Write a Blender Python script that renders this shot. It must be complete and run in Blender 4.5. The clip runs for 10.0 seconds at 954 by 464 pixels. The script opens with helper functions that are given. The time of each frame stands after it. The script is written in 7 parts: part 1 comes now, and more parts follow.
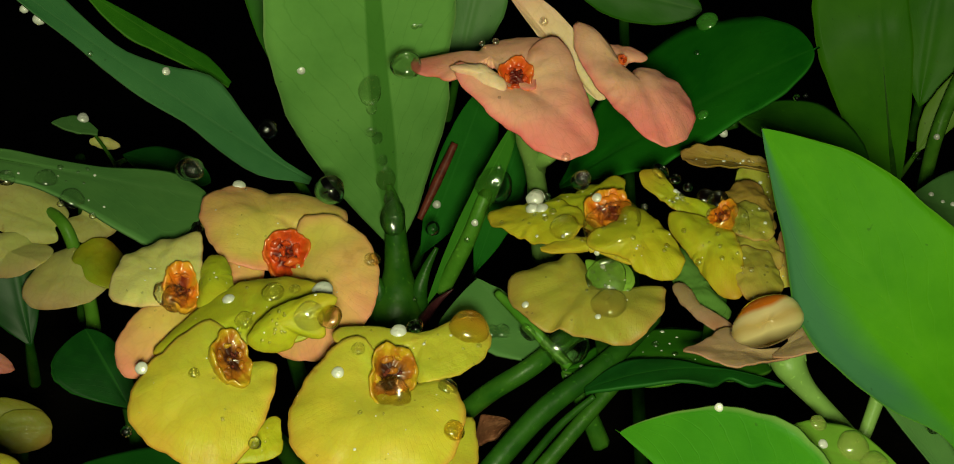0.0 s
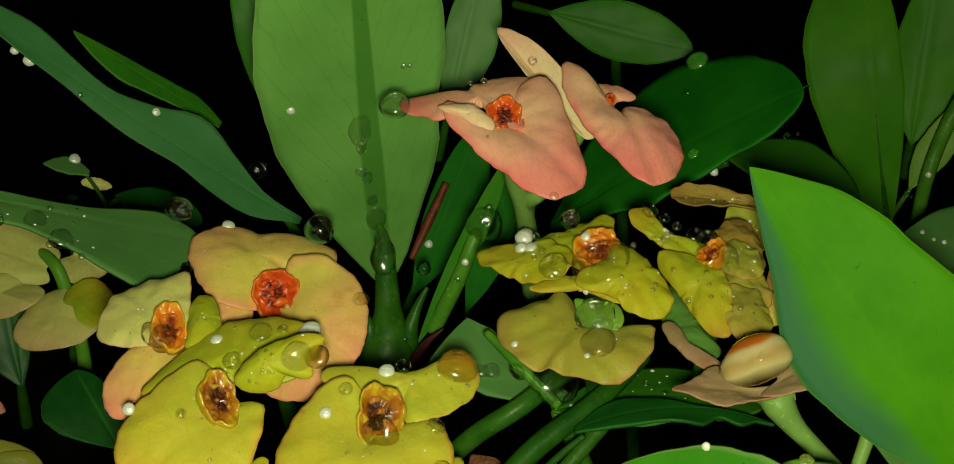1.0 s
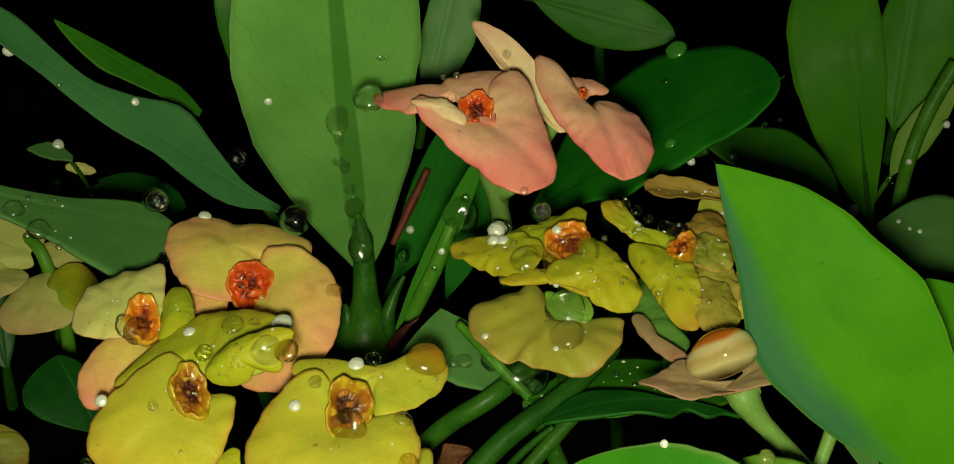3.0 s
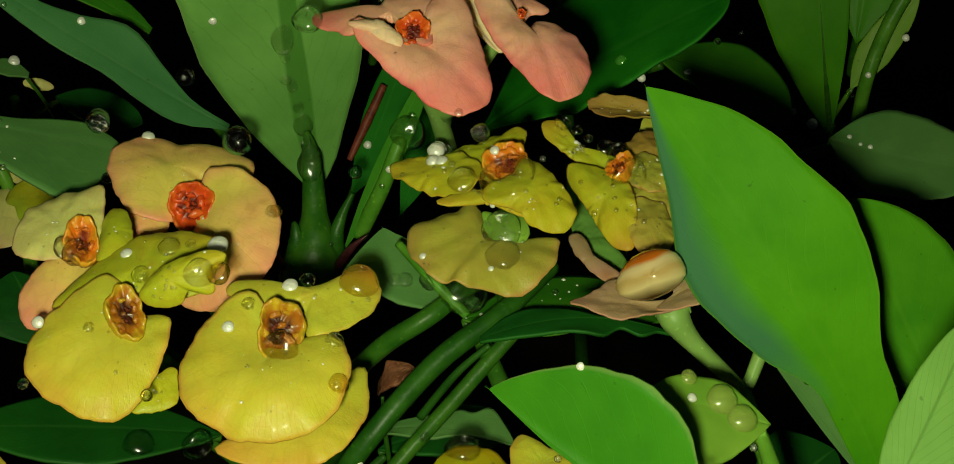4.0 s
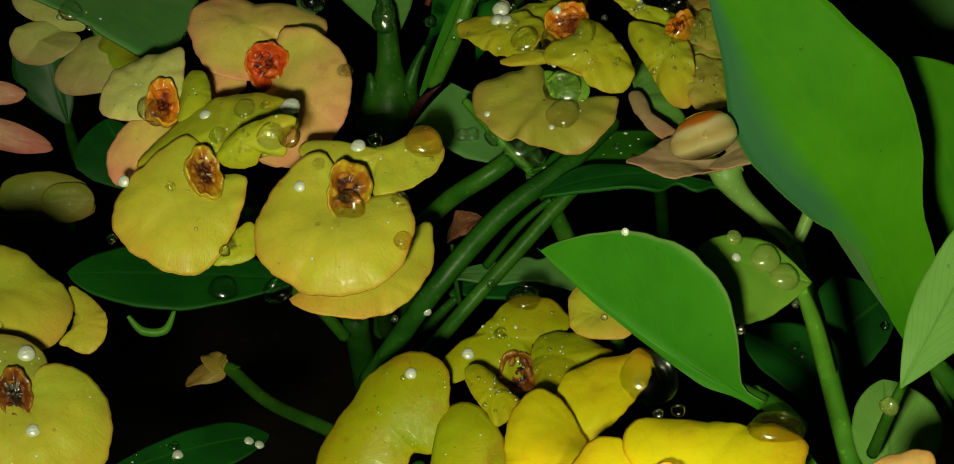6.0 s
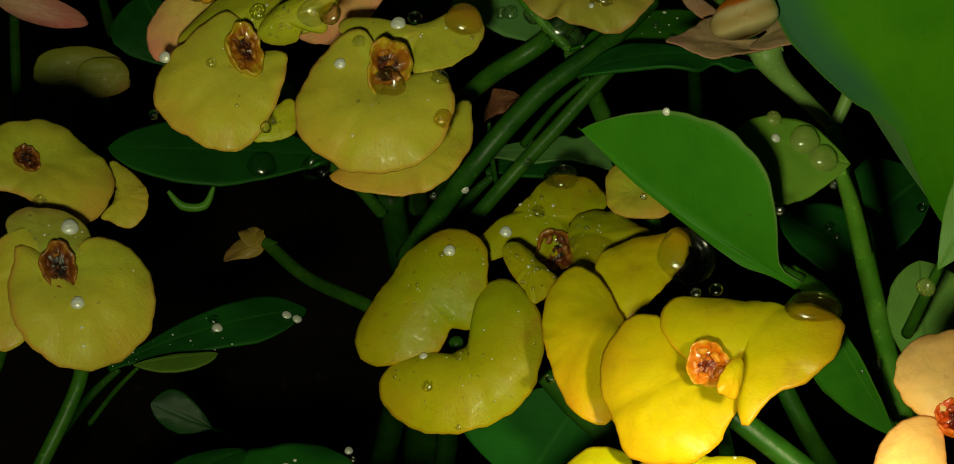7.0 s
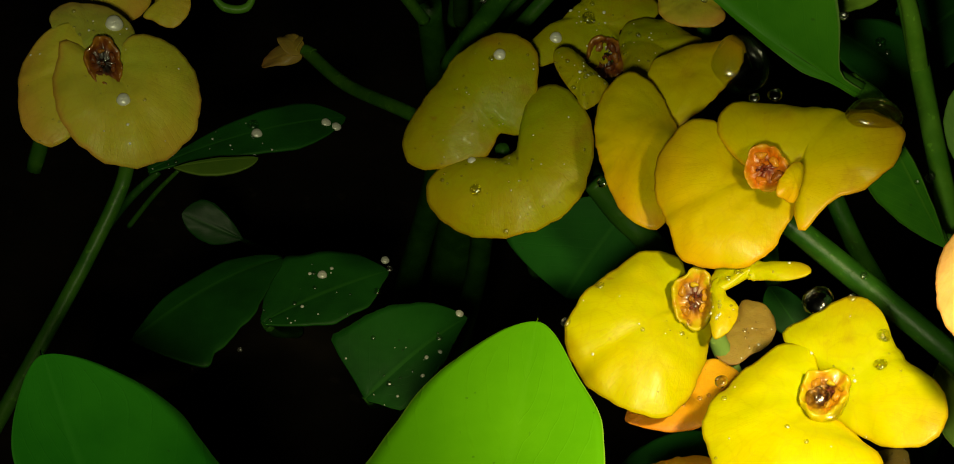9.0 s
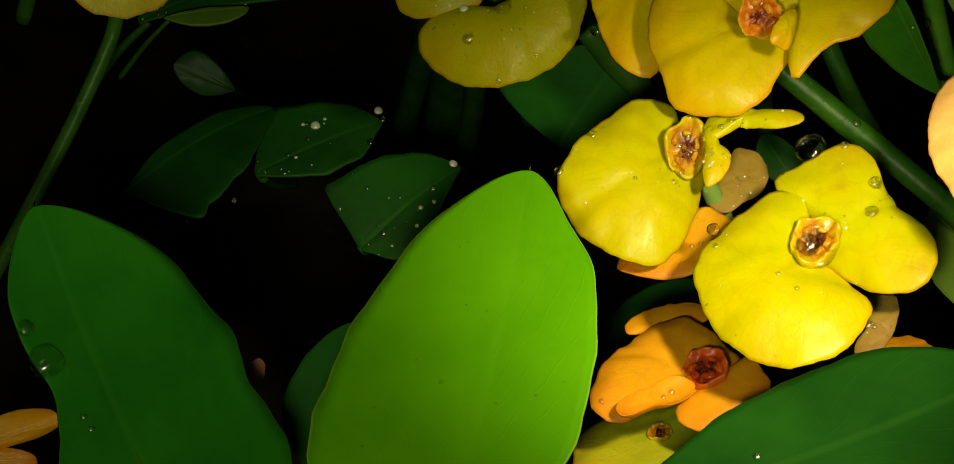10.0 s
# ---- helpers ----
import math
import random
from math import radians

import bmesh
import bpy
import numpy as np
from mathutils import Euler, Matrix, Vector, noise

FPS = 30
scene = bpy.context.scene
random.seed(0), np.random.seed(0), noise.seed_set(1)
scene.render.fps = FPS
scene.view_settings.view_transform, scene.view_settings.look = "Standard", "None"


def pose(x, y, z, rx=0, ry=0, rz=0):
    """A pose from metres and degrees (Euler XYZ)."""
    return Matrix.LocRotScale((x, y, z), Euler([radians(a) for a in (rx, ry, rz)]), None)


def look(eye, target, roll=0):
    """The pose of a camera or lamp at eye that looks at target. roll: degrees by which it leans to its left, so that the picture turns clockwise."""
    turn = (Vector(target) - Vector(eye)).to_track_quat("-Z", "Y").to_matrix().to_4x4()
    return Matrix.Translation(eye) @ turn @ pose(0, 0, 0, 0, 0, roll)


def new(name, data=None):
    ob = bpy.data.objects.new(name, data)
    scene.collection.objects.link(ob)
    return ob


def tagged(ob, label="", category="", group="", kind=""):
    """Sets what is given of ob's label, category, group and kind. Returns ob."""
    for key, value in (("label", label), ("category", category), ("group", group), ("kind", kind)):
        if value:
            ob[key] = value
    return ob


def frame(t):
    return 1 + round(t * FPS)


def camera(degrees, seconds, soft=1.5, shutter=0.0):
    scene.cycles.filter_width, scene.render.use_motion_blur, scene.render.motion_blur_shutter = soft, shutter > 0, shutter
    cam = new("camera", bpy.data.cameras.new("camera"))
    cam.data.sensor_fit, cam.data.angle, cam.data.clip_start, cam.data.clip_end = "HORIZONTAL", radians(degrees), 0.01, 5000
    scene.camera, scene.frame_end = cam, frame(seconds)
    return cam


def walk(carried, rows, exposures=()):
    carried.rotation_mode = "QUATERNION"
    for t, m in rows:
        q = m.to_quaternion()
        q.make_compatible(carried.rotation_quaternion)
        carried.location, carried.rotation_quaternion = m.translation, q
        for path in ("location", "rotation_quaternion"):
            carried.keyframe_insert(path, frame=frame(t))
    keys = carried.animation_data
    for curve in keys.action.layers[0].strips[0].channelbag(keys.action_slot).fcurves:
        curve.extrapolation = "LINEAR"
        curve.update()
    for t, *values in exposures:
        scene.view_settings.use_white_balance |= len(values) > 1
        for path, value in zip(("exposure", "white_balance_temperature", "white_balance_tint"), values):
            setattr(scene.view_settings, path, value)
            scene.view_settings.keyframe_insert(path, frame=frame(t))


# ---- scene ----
cam = camera(33.5, 10.0, soft=1.0)
PATH = [
    (0, (-0.087, -1.787, 0.867), (-0.013, 0.109, 0.233), 2.4),
    (0.5, (-0.073, -1.785, 0.869), (0.004, 0.12, 0.263), 2.2),
    (1, (-0.075, -1.787, 0.867), (-0.001, 0.123, 0.281), 2.2),
    (1.5, (-0.059, -1.783, 0.852), (0.02, 0.124, 0.254), 2.3),
    (2, (-0.051, -1.784, 0.861), (0.031, 0.122, 0.26), 2.4),
    (2.2, (-0.048, -1.787, 0.874), (0.032, 0.12, 0.278), 2.3),
    (3.3, (-0.031, -1.802, 0.911), (0.041, 0.089, 0.263), 2.5),
    (3.5, (-0.014, -1.803, 0.92), (0.061, 0.079, 0.249), 2.5),
    (4, (0.034, -1.812, 0.932), (0.11, 0.046, 0.193), 2.4),
    (4.5, (0.064, -1.819, 0.97), (0.069, 0.026, 0.197), 1.6),
    (5, (0.072, -1.843, 1.003), (0.048, -0.023, 0.174), 1.1),
    (5.2, (0.073, -1.849, 1.018), (0.043, -0.042, 0.161), 0.9),
    (6.3, (0.085, -1.868, 1.025), (0.025, -0.14, 0.019), 0.6),
    (6.5, (0.076, -1.869, 1.026), (0.009, -0.161, -0.011), 0.5),
    (7, (0.067, -1.876, 1.031), (-0.009, -0.203, -0.063), 0.7),
    (7.5, (0.057, -1.879, 1.019), (-0.022, -0.255, -0.146), 1.0),
    (8, (0.038, -1.88, 1.002), (-0.042, -0.293, -0.212), 1.2),
    (8.5, (0.034, -1.886, 1.001), (-0.045, -0.318, -0.238), 1.5),
    (9, (0.019, -1.89, 0.993), (-0.054, -0.339, -0.267), 1.9),
    (9.5, (0.028, -1.882, 0.979), (-0.054, -0.395, -0.356), 1.5),
    (10, (0.022, -1.891, 0.992), (-0.034, -0.464, -0.408), 1.9),
]
EXPOSURES = [(0.0, 0.05, 6700, 2), (5.0, 0.05, 6700, 2), (5.7, -0.2, 6700, 0), (6.5, -0.62, 6500, 0), (7.0, -1.15, 6900, 2), (7.5, -1.4, 7250, 5), (8.5, -1.6, 7300, 5), (10.0, -1.8, 7350, 5)]
TORCH, TORCH_AIM, TORCH_CONE, TORCH_W = (-0.008, -0.266, 0.116), (0.0, 0.03, 0.015), 95, 2.5
SIDE, SIDE_AIM, SIDE_CONE, SIDE_W = (0.0455, -0.1764, 0.0846), (0.0291, -0.1245, -0.0056), 50, 2.2
walk(cam, [(t, look(Vector(eye) * 0.14, Vector(target) * 0.14, roll)) for t, eye, target, roll in PATH],
     EXPOSURES)

# ---- world and light ----
world = bpy.data.worlds.new("night")
scene.world = world
world.use_nodes = True
world.node_tree.nodes["Background"].inputs["Color"].default_value = (0.5, 0.7, 1.0, 1)
world.node_tree.nodes["Background"].inputs["Strength"].default_value = 0.004


def lamp(name, kind, place, aim, power, cone, radius, colour):
    data = bpy.data.lights.new(name, kind)
    data.energy, data.shadow_soft_size, data.color = power, radius, colour
    if kind == "SPOT":
        data.spot_size, data.spot_blend = radians(cone), 1.0
    ob = new(name, data)
    ob.matrix_world = look(place, aim)
    return ob


lamp("torch", "SPOT", TORCH, TORCH_AIM, TORCH_W, TORCH_CONE, 0.008, (0.96, 1.0, 0.64))
lamp("side_torch", "SPOT", SIDE, SIDE_AIM, SIDE_W, SIDE_CONE, 0.004, (1.0, 0.9, 0.5))


# ---- materials ----
def material(name):
    m = bpy.data.materials.new(name)
    m.use_nodes = True
    n = m.node_tree.nodes
    return m, n, m.node_tree.links, n["Principled BSDF"]


def mixed(n, l, fac, a, b, kind="MIX"):
    """A colour mix; a and b are sockets or colours."""
    x = n.new("ShaderNodeMix")
    x.data_type, x.blend_type = "RGBA", kind
    for value, k in ((fac, 0), (a, 6), (b, 7)):
        if isinstance(value, (int, float)):
            x.inputs[k].default_value = value
        elif isinstance(value, tuple):
            x.inputs[k].default_value = (*value, 1)
        else:
            l.new(value, x.inputs[k])
    return x.outputs[2]


def ramp(n, l, source, lo, hi):
    r = n.new("ShaderNodeMapRange")
    r.inputs[1].default_value, r.inputs[2].default_value = lo, hi
    l.new(source, r.inputs[0])
    return r.outputs[0]


def noise_of(n, l, scale, detail=3.0, source=None):
    x = n.new("ShaderNodeTexNoise")
    x.inputs["Scale"].default_value, x.inputs["Detail"].default_value = scale, detail
    c = n.new("ShaderNodeTexCoord")
    l.new(source or c.outputs["Object"], x.inputs["Vector"])
    return x.outputs["Fac"]


def maths(n, l, kind, a, b):
    x = n.new("ShaderNodeMath")
    x.operation = kind
    for value, k in ((a, 0), (b, 1)):
        if isinstance(value, (int, float)):
            x.inputs[k].default_value = value
        else:
            l.new(value, x.inputs[k])
    return x.outputs[0]


def net_of(n, l, scale, width):
    """A net of fine veins."""
    x = n.new("ShaderNodeTexVoronoi")
    x.feature = "DISTANCE_TO_EDGE"
    x.inputs["Scale"].default_value = scale
    c = n.new("ShaderNodeTexCoord")
    warp = n.new("ShaderNodeTexNoise")
    warp.inputs["Scale"].default_value = scale * 0.8
    l.new(c.outputs["Object"], warp.inputs["Vector"])
    add = n.new("ShaderNodeMix")
    add.data_type = "VECTOR"
    add.inputs[0].default_value = 0.004
    l.new(c.outputs["Object"], add.inputs[4])
    l.new(warp.outputs["Color"], add.inputs[5])
    l.new(add.outputs[1], x.inputs["Vector"])
    return ramp(n, l, x.outputs["Distance"], width, 0.0)


def leaf_material(name, dark, light, back, vein=0.25, rough=0.56, edge=None, rib_width=0.03, rim_width=0.018, blue_side=None, gleam=0.11, rib_tone=0.75, rib_taper=0.0):
    """Waxy leaf: mottled green, pale midrib and side veins along the blade's own coordinates, wet coat."""
    m, n, l, p = material(name)
    uv = n.new("ShaderNodeUVMap").outputs[0]
    sep = n.new("ShaderNodeSeparateXYZ")
    l.new(uv, sep.inputs[0])
    across = maths(n, l, "ABSOLUTE", maths(n, l, "SUBTRACT", sep.outputs[0], 0.5), 0.0)
    slant = maths(n, l, "SUBTRACT", maths(n, l, "MULTIPLY", sep.outputs[1], 11.0), maths(n, l, "MULTIPLY", across, 9.0))
    wobble = maths(n, l, "MULTIPLY", noise_of(n, l, 160.0), 0.9)
    wave = maths(n, l, "PINGPONG", maths(n, l, "ADD", slant, wobble), 0.5)
    lines = ramp(n, l, wave, 0.05, 0.0)
    lines_soft = maths(n, l, "MULTIPLY", lines, vein)
    swell = maths(n, l, "ADD", 1.0, maths(n, l, "MULTIPLY", maths(n, l, "POWER", maths(n, l, "SUBTRACT", 1.0, sep.outputs[1]), 3.0), rib_taper))
    rib = ramp(n, l, maths(n, l, "DIVIDE", across, swell), rib_width, rib_width * (0.75 if rib_taper else 0.3))
    base = mixed(n, l, ramp(n, l, noise_of(n, l, 55.0, 4.0), 0.35, 0.68), dark, light)
    base = mixed(n, l, maths(n, l, "MULTIPLY", ramp(n, l, noise_of(n, l, 420.0, 2.0), 0.4, 0.8), 0.25), base, light)
    base = mixed(n, l, lines_soft, base, back)
    net = net_of(n, l, 420.0, 0.12)
    base = mixed(n, l, maths(n, l, "MULTIPLY", net, 0.06), base, dark)
    base = mixed(n, l, maths(n, l, "MULTIPLY", rib, rib_tone), base, back)
    # Turns one side bluish away from the base, with an uneven border.
    if blue_side:
        band = maths(n, l, "ADD", sep.outputs[0], maths(n, l, "MULTIPLY", maths(n, l, "SUBTRACT", noise_of(n, l, 40.0, 2.0), 0.5), 0.25))
        base = mixed(n, l, maths(n, l, "MULTIPLY", maths(n, l, "MULTIPLY", ramp(n, l, band, 0.70, 0.88), ramp(n, l, sep.outputs[1], 0.22, 0.45)), 0.9), base, blue_side)
    rim = ramp(n, l, across, 0.5 - rim_width, 0.5 - rim_width * 0.2)
    base = mixed(n, l, maths(n, l, "MULTIPLY", rim, 0.7), base, edge or back)
    specks = ramp(n, l, noise_of(n, l, 900.0, 1.0), 0.76, 0.8)
    base = mixed(n, l, maths(n, l, "MULTIPLY", specks, 0.35), base, (0.02, 0.03, 0.01))
    l.new(base, p.inputs["Base Color"])
    p.inputs["Roughness"].default_value = rough
    p.inputs["Specular IOR Level"].default_value = gleam
    p.inputs["Coat Weight"].default_value = 0.15 * max(gleam - 0.06, 0)
    p.inputs["Coat Roughness"].default_value = 0.2
    p.inputs["Subsurface Weight"].default_value = 0.0
    b = n.new("ShaderNodeBump")
    b.inputs["Strength"].default_value, b.inputs["Distance"].default_value = 0.35, 0.0004
    height = maths(n, l, "SUBTRACT", maths(n, l, "MULTIPLY", noise_of(n, l, 260.0, 3.0), 0.8), maths(n, l, "MULTIPLY", lines, 0.12))
    l.new(height, b.inputs["Height"])
    l.new(b.outputs[0], p.inputs["Normal"])
    return m


def petal_material(name, heart, body, rim, spots=(0.35, 0.12, 0.02), rim_at=(0.62, 1.02), rough=0.45, relief=0.26):
    """Fleshy bract: colour runs from the heart to the rim, fine radial veins, brown specks."""
    m, n, l, p = material(name)
    uv = n.new("ShaderNodeUVMap").outputs[0]
    sep = n.new("ShaderNodeSeparateXYZ")
    l.new(uv, sep.inputs[0])
    rho, phi = sep.outputs[0], sep.outputs[1]
    soft = maths(n, l, "ADD", rho, maths(n, l, "MULTIPLY", maths(n, l, "SUBTRACT", noise_of(n, l, 130.0, 4.0), 0.5), 0.55))
    base = mixed(n, l, ramp(n, l, soft, 0.0, 0.5), heart, body)
    base = mixed(n, l, ramp(n, l, soft, *rim_at), base, rim)
    patch = ramp(n, l, noise_of(n, l, 60.0, 3.0), 0.45, 0.75)
    base = mixed(n, l, maths(n, l, "MULTIPLY", patch, 0.4), base, rim)
    green = ramp(n, l, noise_of(n, l, 75.0, 3.0), 0.48, 0.7)
    base = mixed(n, l, maths(n, l, "MULTIPLY", green, 0.6), base, heart)
    warm = ramp(n, l, noise_of(n, l, 140.0, 5.0), 0.55, 0.75)
    base = mixed(n, l, maths(n, l, "MULTIPLY", warm, 0.22), base, rim)
    fans = maths(n, l, "PINGPONG", maths(n, l, "ADD", maths(n, l, "MULTIPLY", phi, 26.0), maths(n, l, "MULTIPLY", noise_of(n, l, 190.0), 2.2)), 0.5)
    veins = ramp(n, l, fans, 0.09, 0.0)
    flush = ramp(n, l, maths(n, l, "ADD", maths(n, l, "MULTIPLY", rho, 0.7), noise_of(n, l, 48.0, 2.0)), 0.98, 1.25)
    base = mixed(n, l, maths(n, l, "MULTIPLY", flush, 0.5), base, rim)
    tip_green = ramp(n, l, noise_of(n, l, 38.0, 2.0), 0.55, 0.35)
    base = mixed(n, l, maths(n, l, "MULTIPLY", tip_green, 0.5), base, heart)
    base = mixed(n, l, maths(n, l, "MULTIPLY", veins, 0.08), base, spots)
    net = net_of(n, l, 330.0, 0.10)
    base = mixed(n, l, maths(n, l, "MULTIPLY", net, 0.09), base, spots)
    freckle = ramp(n, l, noise_of(n, l, 420.0, 3.0), 0.70, 0.78)
    base = mixed(n, l, maths(n, l, "MULTIPLY", freckle, 0.4), base, spots)
    brown = maths(n, l, "MULTIPLY", ramp(n, l, rho, 0.84, 1.0), ramp(n, l, noise_of(n, l, 110.0, 3.0), 0.48, 0.66))
    base = mixed(n, l, maths(n, l, "MULTIPLY", brown, 0.75), base, spots)
    stain = ramp(n, l, noise_of(n, l, 120.0, 5.0), 0.66, 0.73)
    base = mixed(n, l, maths(n, l, "MULTIPLY", stain, 0.3), base, spots)
    l.new(base, p.inputs["Base Color"])
    p.inputs["Roughness"].default_value = rough
    p.inputs["Specular IOR Level"].default_value = 0.22
    p.inputs["Coat Weight"].default_value = 0.015
    p.inputs["Coat Roughness"].default_value = 0.12
    p.inputs["Subsurface Weight"].default_value = 0.25
    p.inputs["Subsurface Radius"].default_value = (1.0, 0.7, 0.15)
    p.inputs["Subsurface Scale"].default_value = 0.0007
    b = n.new("ShaderNodeBump")
    b.inputs["Strength"].default_value, b.inputs["Distance"].default_value = relief, 0.0004
    l.new(maths(n, l, "SUBTRACT", maths(n, l, "ADD", noise_of(n, l, 300.0, 4.0), maths(n, l, "MULTIPLY", noise_of(n, l, 1500.0, 2.0), 0.45)), maths(n, l, "ADD", maths(n, l, "MULTIPLY", veins, 0.12), maths(n, l, "MULTIPLY", net, 0.06))), b.inputs["Height"])
    l.new(b.outputs[0], p.inputs["Normal"])
    return m


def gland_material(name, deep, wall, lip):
    """Wet flesh of a flower's cup: bright on its wall, paler at the lip; its own deeper inner colour is darkened
    further to look shaded and deep.
    """
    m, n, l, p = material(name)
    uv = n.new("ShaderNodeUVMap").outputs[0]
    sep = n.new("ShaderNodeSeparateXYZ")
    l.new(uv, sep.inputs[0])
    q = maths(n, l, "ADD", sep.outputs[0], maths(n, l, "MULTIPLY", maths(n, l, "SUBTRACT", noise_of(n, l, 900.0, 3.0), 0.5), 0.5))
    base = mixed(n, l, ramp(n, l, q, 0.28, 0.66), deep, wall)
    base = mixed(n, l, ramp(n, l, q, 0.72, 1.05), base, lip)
    l.new(base, p.inputs["Base Color"])
    p.inputs["Roughness"].default_value, p.inputs["Coat Weight"].default_value, p.inputs["Coat Roughness"].default_value = 0.4, 0.45, 0.1
    k = n.new("ShaderNodeBump")
    k.inputs["Strength"].default_value, k.inputs["Distance"].default_value = 0.25, 0.0004
    l.new(noise_of(n, l, 1300.0, 3.0), k.inputs["Height"])
    l.new(k.outputs[0], p.inputs["Normal"])
    return m


def plain_material(name, a, b, scale=200.0, rough=0.4, bump=0.3, coat=0.0):
    m, n, l, p = material(name)
    base = mixed(n, l, ramp(n, l, noise_of(n, l, scale, 4.0), 0.32, 0.7), a, b)
    base = mixed(n, l, maths(n, l, "MULTIPLY", ramp(n, l, noise_of(n, l, scale * 0.3, 2.0), 0.5, 0.75), 0.5), base, tuple(0.55 * k for k in a))
    specks = ramp(n, l, noise_of(n, l, scale * 4.0, 1.0), 0.68, 0.74)
    base = mixed(n, l, maths(n, l, "MULTIPLY", specks, 0.45), base, tuple(min(1.0, 1.7 * k) for k in b))
    l.new(base, p.inputs["Base Color"])
    p.inputs["Specular IOR Level"].default_value = 0.25
    p.inputs["Roughness"].default_value = rough
    p.inputs["Coat Weight"].default_value = coat
    p.inputs["Coat Roughness"].default_value = 0.08
    k = n.new("ShaderNodeBump")
    k.inputs["Strength"].default_value, k.inputs["Distance"].default_value = bump, 0.0005
    l.new(noise_of(n, l, scale * 2.0, 4.0), k.inputs["Height"])
    l.new(k.outputs[0], p.inputs["Normal"])
    return m


LEAF = leaf_material("leaf_green", (0.022, 0.13, 0.007), (0.05, 0.21, 0.011), (0.10, 0.26, 0.028), 0.10, rib_tone=0.3)
LEAF_BRIGHT = leaf_material("leaf_bright", (0.045, 0.21, 0.006), (0.08, 0.29, 0.009), (0.12, 0.33, 0.02), 0.08, rib_tone=0.15)
LEAF_BLUE_SIDE = leaf_material("leaf_blue_side", (0.045, 0.21, 0.006), (0.08, 0.29, 0.009), (0.12, 0.33, 0.02), 0.08, blue_side=(0.045, 0.15, 0.075), gleam=0.06, rib_tone=0.08)
LEAF_VIVID = leaf_material("leaf_vivid", (0.072, 0.29, 0.005), (0.108, 0.36, 0.008), (0.12, 0.37, 0.016), 0.025, edge=(0.28, 0.5, 0.05), rim_width=0.010, rib_tone=0.15)
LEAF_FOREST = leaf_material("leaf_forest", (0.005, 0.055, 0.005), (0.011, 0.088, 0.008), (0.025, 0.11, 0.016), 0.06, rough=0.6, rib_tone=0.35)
LEAF_MID = leaf_material("leaf_mid", (0.03, 0.16, 0.006), (0.05, 0.215, 0.010), (0.07, 0.24, 0.02), 0.07, edge=(0.16, 0.27, 0.07), rim_width=0.03, rib_tone=0.1)
LEAF_PALE = leaf_material("leaf_underside", (0.11, 0.25, 0.045), (0.16, 0.32, 0.065), (0.08, 0.19, 0.03), 0.45)
LEAF_UPRIGHT = leaf_material("leaf_upright", (0.125, 0.31, 0.065), (0.175, 0.39, 0.09), (0.05, 0.18, 0.02), 0.2, edge=(0.26, 0.44, 0.14), rim_width=0.012, rib_width=0.042, rib_taper=3.6)
LEAF_BLUE = leaf_material("leaf_bluish", (0.072, 0.19, 0.05), (0.11, 0.25, 0.066), (0.12, 0.25, 0.08), 0.18, rib_tone=0.3)
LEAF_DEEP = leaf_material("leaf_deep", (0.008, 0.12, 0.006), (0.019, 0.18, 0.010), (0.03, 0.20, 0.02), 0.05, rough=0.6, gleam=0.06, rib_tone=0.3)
LEAF_TEAL = leaf_material("leaf_teal", (0.037, 0.143, 0.046), (0.06, 0.19, 0.062), (0.09, 0.21, 0.08), 0.12, rib_tone=0.3)
LEAF_OLIVE = leaf_material("leaf_olive", (0.07, 0.15, 0.015), (0.12, 0.21, 0.025), (0.15, 0.24, 0.04), 0.1, rough=0.6)
# Green darkened so that leaves deep in the plant look dim and shaded.
LEAF_SHADED = leaf_material("leaf_shaded", (0.005, 0.058, 0.006), (0.012, 0.112, 0.010), (0.022, 0.13, 0.014), 0.08, rough=0.6, gleam=0.2)
LEAF_LIGHT = leaf_material("leaf_yellowish", (0.13, 0.29, 0.028), (0.21, 0.37, 0.045), (0.14, 0.27, 0.03), 0.15)
YELLOW = petal_material("bract_yellow", (0.43, 0.49, 0.05), (0.59, 0.52, 0.045), (0.68, 0.33, 0.06), rim_at=(0.66, 1.04))
GOLD = petal_material("bract_gold", (0.50, 0.53, 0.015), (0.62, 0.55, 0.012), (0.70, 0.42, 0.015), rim_at=(0.75, 1.12), rough=0.36, relief=0.13)
LIME = petal_material("bract_lime", (0.33, 0.45, 0.028), (0.5, 0.48, 0.022), (0.56, 0.34, 0.03), rim_at=(0.75, 1.1))
OLIVE = petal_material("bract_olive", (0.33, 0.38, 0.05), (0.40, 0.37, 0.05), (0.52, 0.27, 0.09), rim_at=(0.7, 1.1))
MOSS = petal_material("bract_moss", (0.28, 0.35, 0.007), (0.40, 0.37, 0.007), (0.50, 0.28, 0.012), rim_at=(0.75, 1.1))
PEACH = petal_material("bract_peach", (0.66, 0.62, 0.10), (0.80, 0.52, 0.15), (0.86, 0.30, 0.20), rim_at=(0.42, 0.88))
CREAM = petal_material("bract_cream", (0.56, 0.58, 0.17), (0.66, 0.60, 0.2), (0.74, 0.50, 0.25))
PINK = petal_material("bract_pink", (0.90, 0.60, 0.36), (0.90, 0.36, 0.29), (0.85, 0.17, 0.18), rim_at=(0.5, 0.95))
